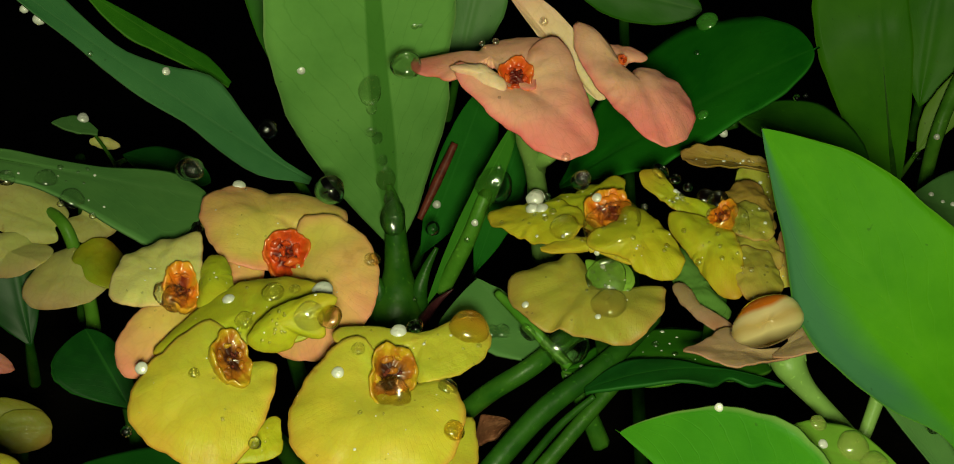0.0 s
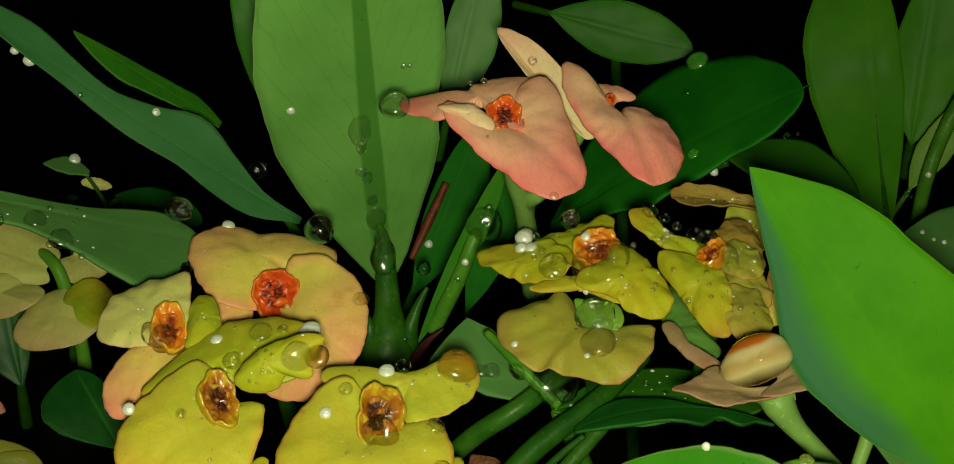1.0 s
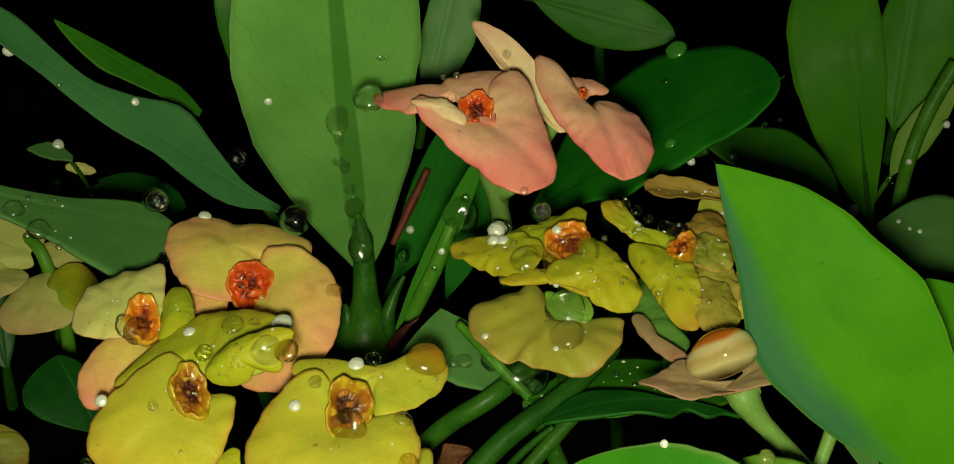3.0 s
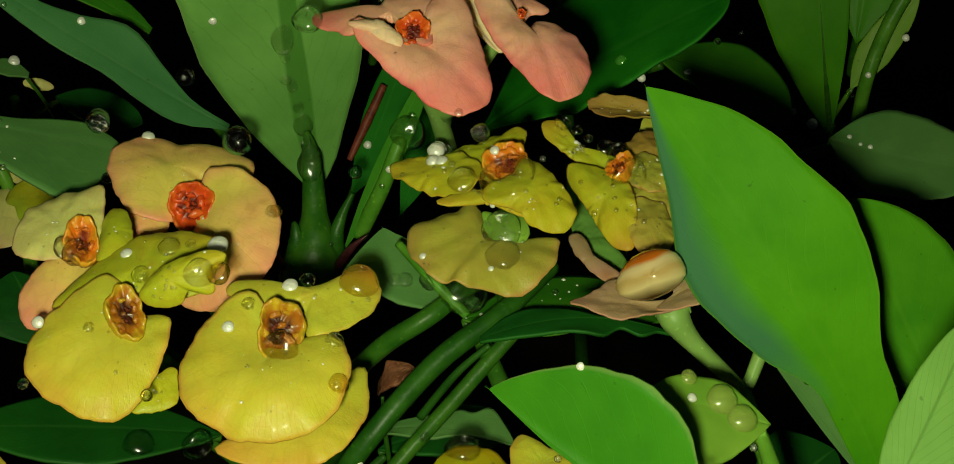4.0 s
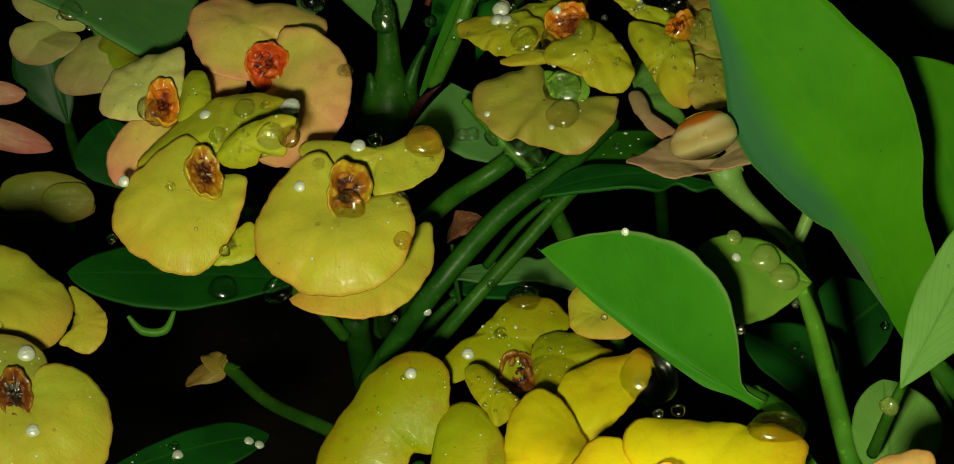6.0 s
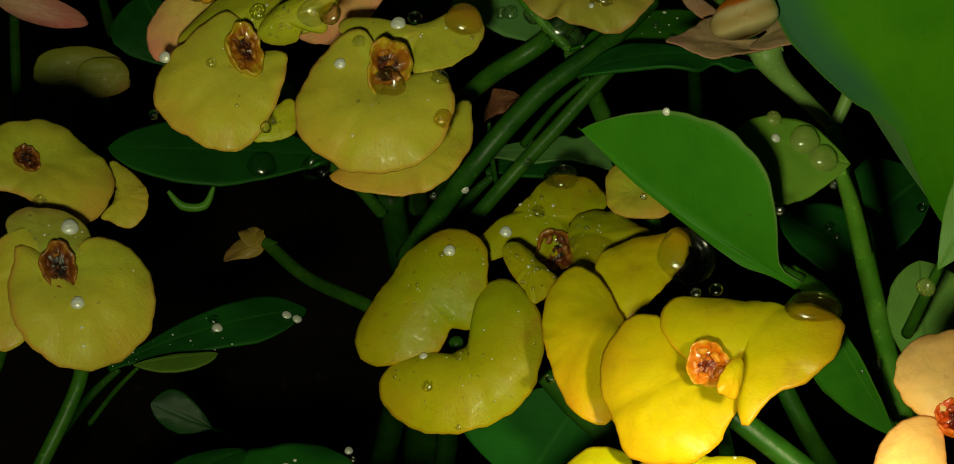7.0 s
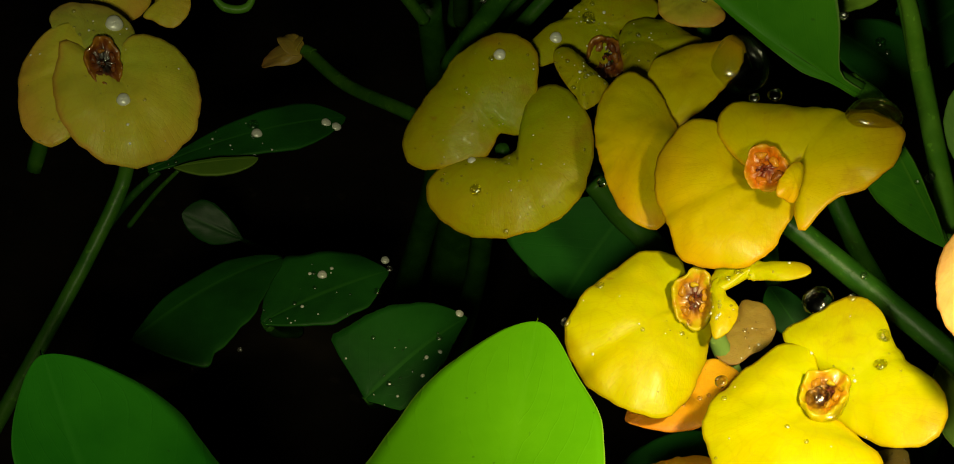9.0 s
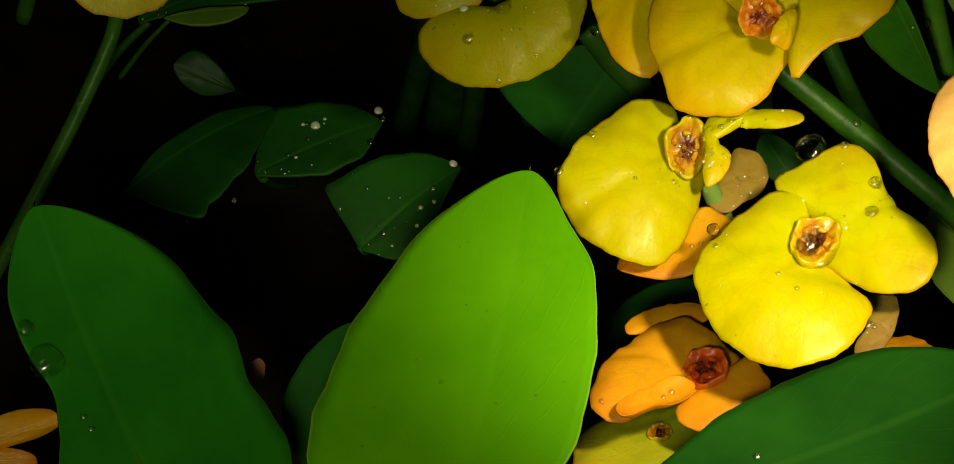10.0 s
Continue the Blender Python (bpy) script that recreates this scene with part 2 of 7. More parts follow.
ORANGE = petal_material("bract_orange", (0.85, 0.42, 0.025), (0.85, 0.36, 0.018), (0.85, 0.24, 0.02))
BLUSH = petal_material("bract_blush", (0.86, 0.54, 0.2), (0.87, 0.48, 0.18), (0.82, 0.30, 0.07), rim_at=(0.8, 1.1))
AMBER_GOLD = petal_material("bract_amber", (0.55, 0.50, 0.012), (0.66, 0.51, 0.010), (0.76, 0.34, 0.015), rim_at=(0.68, 1.08), rough=0.36, relief=0.16)
PALE_PINK = petal_material("bract_pale_pink", (0.82, 0.66, 0.40), (0.85, 0.58, 0.38), (0.85, 0.43, 0.32))
DUSKY = petal_material("bract_dusky", (0.44, 0.33, 0.16), (0.46, 0.30, 0.17), (0.50, 0.26, 0.19))
BROWN = petal_material("bract_brown", (0.38, 0.27, 0.04), (0.34, 0.22, 0.05), (0.34, 0.17, 0.06))
STEM = plain_material("stem_green", (0.02, 0.095, 0.007), (0.048, 0.145, 0.012), 240.0, 0.42)
STEM_LIGHT = plain_material("stem_light", (0.10, 0.29, 0.02), (0.16, 0.37, 0.04), 240.0, 0.42)
STEM_FRESH = plain_material("stem_fresh", (0.06, 0.21, 0.014), (0.11, 0.29, 0.028), 240.0, 0.42)
STEM_RED = plain_material("stem_red", (0.12, 0.025, 0.015), (0.25, 0.05, 0.03), 300.0, 0.5)
THORN = plain_material("thorn_dark_red", (0.03, 0.008, 0.012), (0.09, 0.02, 0.025), 400.0, 0.35)
STEM_PALE = plain_material("stem_pale", (0.20, 0.36, 0.08), (0.24, 0.40, 0.10), 240.0, 0.42)
STEM_DARK = plain_material("stem_dark", (0.012, 0.068, 0.005), (0.03, 0.115, 0.010), 240.0, 0.42)
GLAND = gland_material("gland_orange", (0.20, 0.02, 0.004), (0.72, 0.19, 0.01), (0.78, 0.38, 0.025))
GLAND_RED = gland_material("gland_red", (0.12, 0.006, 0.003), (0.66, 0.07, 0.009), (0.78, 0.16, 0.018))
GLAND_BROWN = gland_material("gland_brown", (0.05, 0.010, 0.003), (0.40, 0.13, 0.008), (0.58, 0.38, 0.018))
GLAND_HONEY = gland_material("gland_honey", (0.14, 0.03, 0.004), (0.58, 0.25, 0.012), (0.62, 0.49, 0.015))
# Nearly black inside: the shade of a hollow flower put into the colour.
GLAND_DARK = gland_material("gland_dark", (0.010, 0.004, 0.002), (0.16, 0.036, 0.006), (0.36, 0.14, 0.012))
WILT = plain_material("wilted", (0.16, 0.05, 0.025), (0.32, 0.13, 0.07), 500.0, 0.6, 0.8)
SOIL = plain_material("soil", (0.012, 0.009, 0.006), (0.03, 0.022, 0.014), 40.0, 0.9, 0.9)


def water_material(name, lit_fill, gloss=0.05, bend=0.3, glint=0.05, spread=0.2, tint=(0.9, 0.9, 0.82)):
    """Clear water that bends what lies behind it, with a mirror skin that gathers towards its rim and a broad bright
    glint where it faces the lamp; the second argument is how much flat tint stands in for lamp light thrown back
    inside."""
    m, n, l, p = material(name)
    n.remove(p)
    clear, bent = n.new("ShaderNodeBsdfTransparent"), n.new("ShaderNodeBsdfRefraction")
    bent.inputs["IOR"].default_value, bent.inputs["Roughness"].default_value = 1.33, 0.0
    for k in (clear, bent):
        k.inputs["Color"].default_value = (*[1 - 0.35 * (max(tint) - v) / max(tint) for v in tint], 1)
    shine, spark = n.new("ShaderNodeBsdfGlossy"), n.new("ShaderNodeBsdfGlossy")
    shine.inputs["Roughness"].default_value, spark.inputs["Roughness"].default_value = gloss, spread
    white = n.new("ShaderNodeBsdfDiffuse")
    white.inputs["Color"].default_value = (*tint, 1)
    slope = n.new("ShaderNodeLayerWeight")
    slope.inputs["Blend"].default_value = 0.5
    rim = maths(n, l, "MULTIPLY", maths(n, l, "POWER", slope.outputs["Facing"], 3.5), 0.75)
    body, lit_body, wet, final = [n.new("ShaderNodeMixShader") for _ in range(4)]
    body.inputs[0].default_value, lit_body.inputs[0].default_value, wet.inputs[0].default_value = bend, lit_fill, glint
    for a, b, k in ((clear, bent, body), (body, white, lit_body), (lit_body, spark, wet), (wet, shine, final)):
        l.new(a.outputs[0], k.inputs[1])
        l.new(b.outputs[0], k.inputs[2])
    l.new(rim, final.inputs[0])
    l.new(final.outputs[0], n["Material Output"].inputs["Surface"])
    return m


WATER = water_material("water", 0.0, 0.05, 0.3, 0.15, 0.3)
WATER_BIG = water_material("water_large", 0.0, 0.03, 0.62, 0.06, 0.19)
WATER_FILM = water_material("water_film", 0.0, 0.03, 0.2, 0.04, 0.15)
# White body stands for the torch flash thrown back by the drop.
PEARL = water_material("water_lit_white", 0.85, 0.1, 0.3, 0.22, 0.4)
# Tints of these three paint in the plant colour refracted by the drop.
LIME_WATER = water_material("water_lime", 0.28, 0.03, 0.6, 0.08, 0.24, (0.56, 0.66, 0.16))
GREEN_WATER = water_material("water_green", 0.35, 0.03, 0.6, 0.06, 0.2, (0.16, 0.62, 0.08))
AMBER = water_material("water_amber", 0.02, 0.03, 0.55, 0.05, 0.18, (0.5, 0.36, 0.03))


def bead_material():
    """A large bead of water; the flower's cream and orange reflections and a dark underside are painted on as bands of
    colour.
    """
    m, n, l, p = material("water_bead")
    c = n.new("ShaderNodeTexCoord")
    sep = n.new("ShaderNodeSeparateXYZ")
    l.new(c.outputs["Object"], sep.inputs[0])
    swirl = maths(n, l, "ADD", sep.outputs[1], maths(n, l, "MULTIPLY", noise_of(n, l, 1.2, 1.0, c.outputs["Object"]), 0.3))
    base = mixed(n, l, ramp(n, l, swirl, -0.1, 0.12), (0.80, 0.62, 0.30), (0.62, 0.42, 0.16))
    base = mixed(n, l, ramp(n, l, swirl, 0.2, 0.36), base, (0.82, 0.62, 0.32))
    base = mixed(n, l, ramp(n, l, swirl, 0.46, 0.6), base, (0.70, 0.17, 0.015))
    base = mixed(n, l, ramp(n, l, swirl, -0.12, -0.4), base, (0.12, 0.06, 0.012))
    l.new(base, p.inputs["Base Color"])
    p.inputs["Roughness"].default_value, p.inputs["Coat Weight"].default_value, p.inputs["Coat Roughness"].default_value = 0.08, 1.0, 0.04
    p.inputs["Transmission Weight"].default_value, p.inputs["IOR"].default_value = 0.25, 1.33
    return m


BEAD = bead_material()


# ---- builders ----
def mesh_of(name, verts, faces, mat, uvs=None):
    me = bpy.data.meshes.new(name)
    me.from_pydata(verts, [], faces)
    me.materials.append(mat)
    if uvs:
        layer = me.uv_layers.new(name="UVMap")
        for loop in me.loops:
            layer.data[loop.index].uv = uvs[loop.vertex_index]
    for poly in me.polygons:
        poly.use_smooth = True
    me.update()
    return me


def part(name, me, parent, label=""):
    ob = new(name, me)
    ob.parent = parent
    if label:
        ob["label"] = label
    return ob


def holder(name, place, label, category, group):
    ob = new(name)
    ob.empty_display_size = 0.005
    ob.location = place
    return tagged(ob, label, category, group)


def normal_of(u, v):
    return u.cross(v).normalized()


def petal(thing, c, tip, base, left, right, mat, cup=-0.08, wave=0.05, notch=0.25, full=2.25, crease=0.022, ruffle=0.012, roll=0.16, thick=0.00042, seed=0, label=""):
    """A fleshy bract about c; tip, base, left and right are the ways from c to its margin. It faces (tip - base) x (right - left).
    notch: how far it is drawn in at its base; cup raises the margin; crease sinks the midline; ruffle crinkles the edge; roll bends the rim back."""
    c = Vector(c) - thing.location
    tip, base, left, right = Vector(tip), Vector(base), Vector(left), Vector(right)
    w, size = normal_of(tip - base, right - left), 0.25 * ((tip - base).length + (right - left).length)
    rings, around = 16, 60
    rnd = random.Random(seed)
    ph = [rnd.uniform(0, 6.28) for _ in range(5)]
    off = Vector((rnd.uniform(0, 50), rnd.uniform(0, 50), rnd.uniform(0, 50)))
    verts, uvs = [], []

    def place(rho, f):
        ca, sa = math.cos(f), math.sin(f)
        k = (abs(ca) ** full + abs(sa) ** full) ** (-1 / full)
        k *= 1 + 0.012 * math.sin(4 * f + ph[0]) + 0.012 * math.sin(7 * f + ph[1]) + 0.006 * math.sin(17 * f + ph[2])
        a, b = rho * k * ca, rho * k * sa
        if a < 0:
            a += notch * rho ** 2 * math.exp(-(b / 0.3) ** 2)
        h = cup * (b * b * 0.8 + a * a * 0.5 - 0.25) + wave * rho ** 2 * (math.sin(2 * f + ph[3]) + 0.5 * math.sin(3 * f + ph[4]))
        h -= roll * 2.2 * max(0, rho - 0.55) ** 2 * (1 + 0.5 * math.sin(3 * f + ph[0]))
        h += ruffle * max(0, rho - 0.55) * 2 * (math.sin(9 * f + ph[1]) + 0.7 * math.sin(14 * f + ph[2]))
        h += 0.05 * noise.noise(Vector((a * 1.7, b * 1.7, 0)) + off) + 0.012 * noise.noise(Vector((a * 5, b * 5, 3)) + off)
        h -= crease * math.exp(-(b / 0.10) ** 2) * (1.1 - 0.7 * max(a, 0))
        h += 0.5 * crease * math.cos(9 * math.atan2(b, a + 1.15)) * math.exp(-(a * a + b * b) / 0.5)
        verts.append(c + (tip * a if a > 0 else base * -a) + (right * b if b > 0 else left * -b) + w * (h * size))
        uvs.append((math.hypot(a + 0.8, b) / 1.9, abs(math.atan2(b, a + 1.1)) / 1.6))

    place(0.0, 0.0)
    for i in range(1, rings + 1):
        for j in range(around):
            place((i / rings) ** 0.8, 2 * math.pi * j / around)
    top = len(verts)
    inner = 1 + (rings - 1) * around
    verts += [p - w * (thick if k < inner else thick * 0.4) for k, p in enumerate(verts)]
    uvs += uvs[:top]
    faces = []
    for side in (0, top):
        for j in range(around):
            k = (j + 1) % around
            tri = (side, side + 1 + j, side + 1 + k)
            faces.append(tri if not side else tri[::-1])
            for i in range(rings - 1):
                q = (side + 1 + i * around + j, side + 1 + (i + 1) * around + j, side + 1 + (i + 1) * around + k, side + 1 + i * around + k)
                faces.append(q if not side else q[::-1])
    for j in range(around):
        k = (j + 1) % around
        faces.append((inner + j, top + inner + j, top + inner + k, inner + k))
    return part("petal", mesh_of("petal", verts, faces, mat, uvs), thing, label)


def around_of(reach, turn):
    """The reach at a turn from 0 to 1, smooth between the given directions."""
    n = len(reach)
    k, t = int(turn * n) % n, turn * n % 1
    a, b, c, d = reach[k - 1], reach[k], reach[(k + 1) % n], reach[(k + 2) % n]
    r = 0.5 * (2 * b + (c - a) * t + (2 * a - 5 * b + 4 * c - d) * t * t + (3 * b - a - 3 * c + d) * t ** 3)
    return min(max(r, 0.94 * min(b, c)), 1.04 * max(b, c))


def bract(thing, c, face, reach, mat, root=(0, 0), dome=0.12, roll=0.16, ruffle=0.014, crease=0.02, warp=0.06, sink=0.16, curl=(), thick=0.00045, seed=0, label=""):
    """A fleshy bract about c that looks along face. reach: how far it goes, in mm, in even steps round c, from its right over its top;
    root: where it grows from, in mm; its veins and folds run from there, and it dips there. dome swells its middle, roll bends
    the rim back, warp makes it uneven, and each curl (degrees, width in degrees, mm) turns a stretch of the rim up."""
    c, w = Vector(c) - thing.location, Vector(face).normalized()
    right = Vector((0, 0, 1)).cross(w).normalized()
    up = w.cross(right)
    rnd = random.Random(seed)
    ph = [rnd.uniform(0, 6.28) for _ in range(6)]
    off = Vector((rnd.uniform(0, 50), rnd.uniform(0, 50), rnd.uniform(0, 50)))
    size = sum(reach) / len(reach) * 0.001
    foot = Vector((root[0], root[1])) * 0.001
    far = foot.length + size
    mid = math.atan2(-foot.y, -foot.x)
    rings, around = 18, 84
    verts, uvs = [], []

    def place(rho, turn):
        f = 2 * math.pi * turn
        r = around_of(reach, turn) * 0.001 * (1 + 0.008 * math.sin(13 * f + ph[0]) + 0.006 * math.sin(29 * f + ph[1]) + 0.03 * noise.noise(Vector((3 * math.cos(f), 3 * math.sin(f), ph[2]))))
        x, y = rho * r * math.cos(f), rho * r * math.sin(f)
        q = Vector((x / size, y / size, 0))
        dx, dy = x - foot.x, y - foot.y
        d, phi = math.hypot(dx, dy), math.atan2(dy, dx)
        way = (phi - mid + math.pi) % (2 * math.pi) - math.pi
        h = dome * (1 - rho * rho) - roll * 2.2 * max(0, rho - 0.6) ** 2 * (1 + 0.5 * math.sin(3 * f + ph[2]))
        h += ruffle * max(0, rho - 0.6) * 2.5 * (math.sin(8 * f + ph[3]) + 0.7 * math.sin(13 * f + ph[4]))
        h += warp * noise.noise(q * 1.3 + off) + 0.25 * warp * noise.noise(q * 4 + off)
        h -= sink * math.exp(-(d / (0.5 * size)) ** 2)
        h -= crease * math.exp(-(way * d / (0.13 * size)) ** 2) * min(1, d / size)
        h += 0.35 * crease * math.cos(11 * way + ph[5]) * math.exp(-d / size) * min(1, 3 * d / size)
        z = h * size
        for at, wide, tall in curl:
            e = (math.degrees(f) - at + 180) % 360 - 180
            z += 0.001 * tall * rho ** 4 * math.exp(-(e / wide) ** 2)
        verts.append(c + right * x + up * y + w * z)
        uvs.append((min(1.0, 0.12 + 0.86 * max(d / (far * 1.25), 0.94 * rho ** 5)), abs(way) / 1.6))

    place(0.0, 0.0)
    for i in range(1, rings + 1):
        for j in range(around):
            place((i / rings) ** 0.8, j / around)
    top = len(verts)
    inner = 1 + (rings - 1) * around
    verts += [p - w * (thick if k < inner else thick * 0.5) for k, p in enumerate(verts)]
    uvs += uvs[:top]
    faces = []
    for side in (0, top):
        for j in range(around):
            k = (j + 1) % around
            tri = (side, side + 1 + j, side + 1 + k)
            faces.append(tri if not side else tri[::-1])
            for i in range(rings - 1):
                q = (side + 1 + i * around + j, side + 1 + (i + 1) * around + j, side + 1 + (i + 1) * around + k, side + 1 + i * around + k)
                faces.append(q if not side else q[::-1])
    for j in range(around):
        k = (j + 1) % around
        faces.append((inner + j, top + inner + j, top + inner + k, inner + k))
    return part("petal", mesh_of("petal", verts, faces, mat, uvs), thing, label)


def tube_mesh(name, points, radii, mat, sides=10):
    """A round stem through the points, smoothly bent."""
    pts = [Vector(p) for p in points]
    path, rad = [], []
    for i in range(len(pts) - 1):
        p0, p1, p2, p3 = pts[max(i - 1, 0)], pts[i], pts[i + 1], pts[min(i + 2, len(pts) - 1)]
        for s in range(8):
            t = s / 8
            path.append(0.5 * (2 * p1 + (p2 - p0) * t + (2 * p0 - 5 * p1 + 4 * p2 - p3) * t * t + (3 * p1 - p0 - 3 * p2 + p3) * t ** 3))
            rad.append(radii[i] * (1 - t) + radii[i + 1] * t)
    path.append(pts[-1])
    rad.append(radii[-1])
    verts, faces = [], []
    side = Vector((0.3, 0.5, 0.8))
    for i, p in enumerate(path):
        ahead = (path[min(i + 1, len(path) - 1)] - path[max(i - 1, 0)]).normalized()
        side = (side - ahead * side.dot(ahead)).normalized()
        up = ahead.cross(side)
        for j in range(sides):
            f = 2 * math.pi * j / sides
            verts.append(p + (side * math.cos(f) + up * math.sin(f)) * rad[i] * (1 + 0.02 * math.sin(i * 0.37 + 2 * j)))
    for i in range(len(path) - 1):
        for j in range(sides):
            k = (j + 1) % sides
            faces.append((i * sides + j, i * sides + k, (i + 1) * sides + k, (i + 1) * sides + j))
    faces.append(tuple(range(sides))[::-1])
    faces.append(tuple(range((len(path) - 1) * sides, len(path) * sides)))
    return mesh_of(name, verts, faces, mat)


def leaf(base, tip, side, left, right, mat, label, arch=0.05, wave=0.03, ends=(1.7, 2.2), point=0.7, thick=0.0006, seed=0, rib=True, curl=0.0, stalk_end=None):
    """A leaf from base to tip. side: the way across, to its right; left and right: where along the leaf that half is
    widest, how wide it is there and how far it is lifted off the plane, or its width in mm at each tenth of the way. arch lifts its middle, curl rolls the margin;
    ends: how full it is towards base and tip; point: 1 for a sharp tip, 0.5 for a round one."""
    base, tip, side = Vector(base), Vector(tip), Vector(side)
    thing = holder("leaf", base, label, "leaf", "leaves of the plants")
    u = tip - base
    w = normal_of(u, side)
    widths = [[w0] + [0.001 * k for k in half] + [0] if len(half) > 3 else None for half, w0 in ((left, 0.0008), (right, 0.0008))]
    left, right = [(0.5, max(k), 0.0) if k else half for k, half in zip(widths, (left, right))]
    size, wide = u.length, max(left[1], right[1])
    rnd = random.Random(seed)
    ph = [rnd.uniform(0, 6.28) for _ in range(4)]
    rows, cols = 44, 18

    def middle(s):
        return u * s + w * (arch * size * 4 * s * (1 - s)) + side * (0.03 * wide * math.sin(3 * s + ph[0]) * (not any(widths)))

    def spread(s, half):
        given = widths[half is right]
        if given:
            k, f = min(int(s * 10), 9), s * 10 - min(int(s * 10), 9)
            if k == 9:
                return given[9] * (1 - f) ** point / half[1]
            a, b, c, d = given[max(k - 1, 0)], given[k], given[k + 1], given[k + 2]
            return max(0.5 * (2 * b + (c - a) * f + (2 * a - 5 * b + 4 * c - d) * f * f + (3 * b - a - 3 * c + d) * f ** 3), 0) / half[1]
        top = half[0]
        if s < top:
            return 1 - (1 - s / top) ** ends[0]
        return max(1 - ((s - top) / (1 - top)) ** ends[1], 0.0) ** point

    verts, uvs, faces = [], [], []
    for i in range(rows + 1):
        s = min(1 - (1 - i / rows) ** 1.6, 0.9995)
        for j in range(cols + 1):
            x = 2 * j / cols - 1
            half = right if x > 0 else left
            f = max(spread(s, half), 0.004)
            ripple = (0.4 if any(widths) else 1.0) * math.sin(7 * s + ph[1] + (2 if x > 0 else 0)) + 0.6 * math.sin(15 * s + ph[2] - x)
            h = half[2] * abs(x) ** 1.3 * f + wide * (wave * ripple * abs(x) ** 3 + curl * max(0, abs(x) - 0.6) ** 2 * 6) * f
            jag = 1 + 0.010 * (math.sin(31 * s + ph[3]) + 0.6 * math.sin(67 * s + ph[2])) * (abs(x) > 0.9)
            groove = 0.02 * wide * math.exp(-(x / 0.09) ** 2) * (1 - s)
            quilt = 0.006 * wide * 0.15 * math.sin(22 * s - 9 * abs(x) + ph[2]) * min(1, 4 * abs(x)) * f
            verts.append(middle(s) + side * (x * half[1] * f * jag) + w * (h - groove + quilt))
            uvs.append((0.5 + 0.5 * x, s))
    mucro = len(verts) - cols // 2 - 1
    verts[mucro] = verts[mucro] + u.normalized() * (0.05 if any(widths) else 0.03) * wide
    top = len(verts)
    verts += [p - w * thick for p in verts]
    uvs += uvs[:top]
    for i in range(rows):
        for j in range(cols):
            q = (i * (cols + 1) + j, i * (cols + 1) + j + 1, (i + 1) * (cols + 1) + j + 1, (i + 1) * (cols + 1) + j)
            faces += [q, tuple(top + k for k in q[::-1])]
    border = [j for j in range(cols + 1)] + [i * (cols + 1) + cols for i in range(1, rows + 1)]
    border += [rows * (cols + 1) + j for j in range(cols - 1, -1, -1)] + [i * (cols + 1) for i in range(rows - 1, 0, -1)]
    for p, q in zip(border, border[1:] + border[:1]):
        faces.append((p, top + p, top + q, q))
    blade = part("blade", mesh_of("blade", verts, faces, mat, uvs), thing)
    if rib:
        pts = [middle(s) - w * (thick + 0.05 * wide * (1 - s)) for s in (0.0, 0.25, 0.5, 0.75, 0.97)]
        r = min(0.0014, wide * 0.08)
        part("midrib", tube_mesh("midrib", pts, [r, r * 0.85, r * 0.65, r * 0.4, r * 0.12], mat_stem(mat), 8), blade)
    foot = Vector(stalk_end) - base if stalk_end else -u.normalized() * 0.010 - w * 0.016
    r = min(0.0016, wide * 0.14)
    part("petiole", tube_mesh("petiole", [u * 0.05 - w * (thick + r), foot * 0.4 - w * r, foot], [r * 0.7, r, r * 1.1], mat_stem(mat), 8), thing)
    return thing


def mat_stem(mat):
    return STEM_DARK if mat is LEAF_SHADED else STEM_LIGHT if mat is LEAF_LIGHT else STEM


def blob_mesh(name, rx, ry, rz, mat, bump=0.0, seed=0, seg=14, ring=9, flat=0.0, tone=None, open_foot=False):
    """A rounded body about the origin; flat cuts its underside, and open_foot leaves the cut open where it clings."""
    rnd = random.Random(seed)
    ph = [rnd.uniform(0, 6.28) for _ in range(3)]
    verts, faces = [], []
    for i in range(ring + 1):
        th = math.pi * i / ring
        for j in range(seg):
            f = 2 * math.pi * j / seg
            k = 1 + bump * (math.sin(3 * f + ph[0]) * math.sin(2 * th + ph[1]) + 0.6 * math.sin(5 * f + 4 * th + ph[2]))
            verts.append(Vector((rx * k * math.sin(th) * math.cos(f), ry * k * math.sin(th) * math.sin(f), max(rz * k * math.cos(th), -rz * (1 - flat)))))
    for i in range(ring):
        for j in range(seg):
            k = (j + 1) % seg
            faces.append((i * seg + j, (i + 1) * seg + j, (i + 1) * seg + k, i * seg + k))
    me = mesh_of(name, verts, faces, mat)
    bm = bmesh.new()
    bm.from_mesh(me)
    bmesh.ops.remove_doubles(bm, verts=bm.verts, dist=min(rx, ry, rz) * 0.002)
    if open_foot:
        low = -rz * (1 - flat) + 0.001 * rz
        bmesh.ops.delete(bm, geom=[f for f in bm.faces if all(v.co.z < low for v in f.verts)], context="FACES")
    bm.to_mesh(me)
    bm.free()
    for poly in me.polygons:
        poly.use_smooth = True
    if tone is not None:
        layer = me.uv_layers.new(name="UVMap")
        for loop in me.loops:
            layer.data[loop.index].uv = (tone, 0.5)
    return me


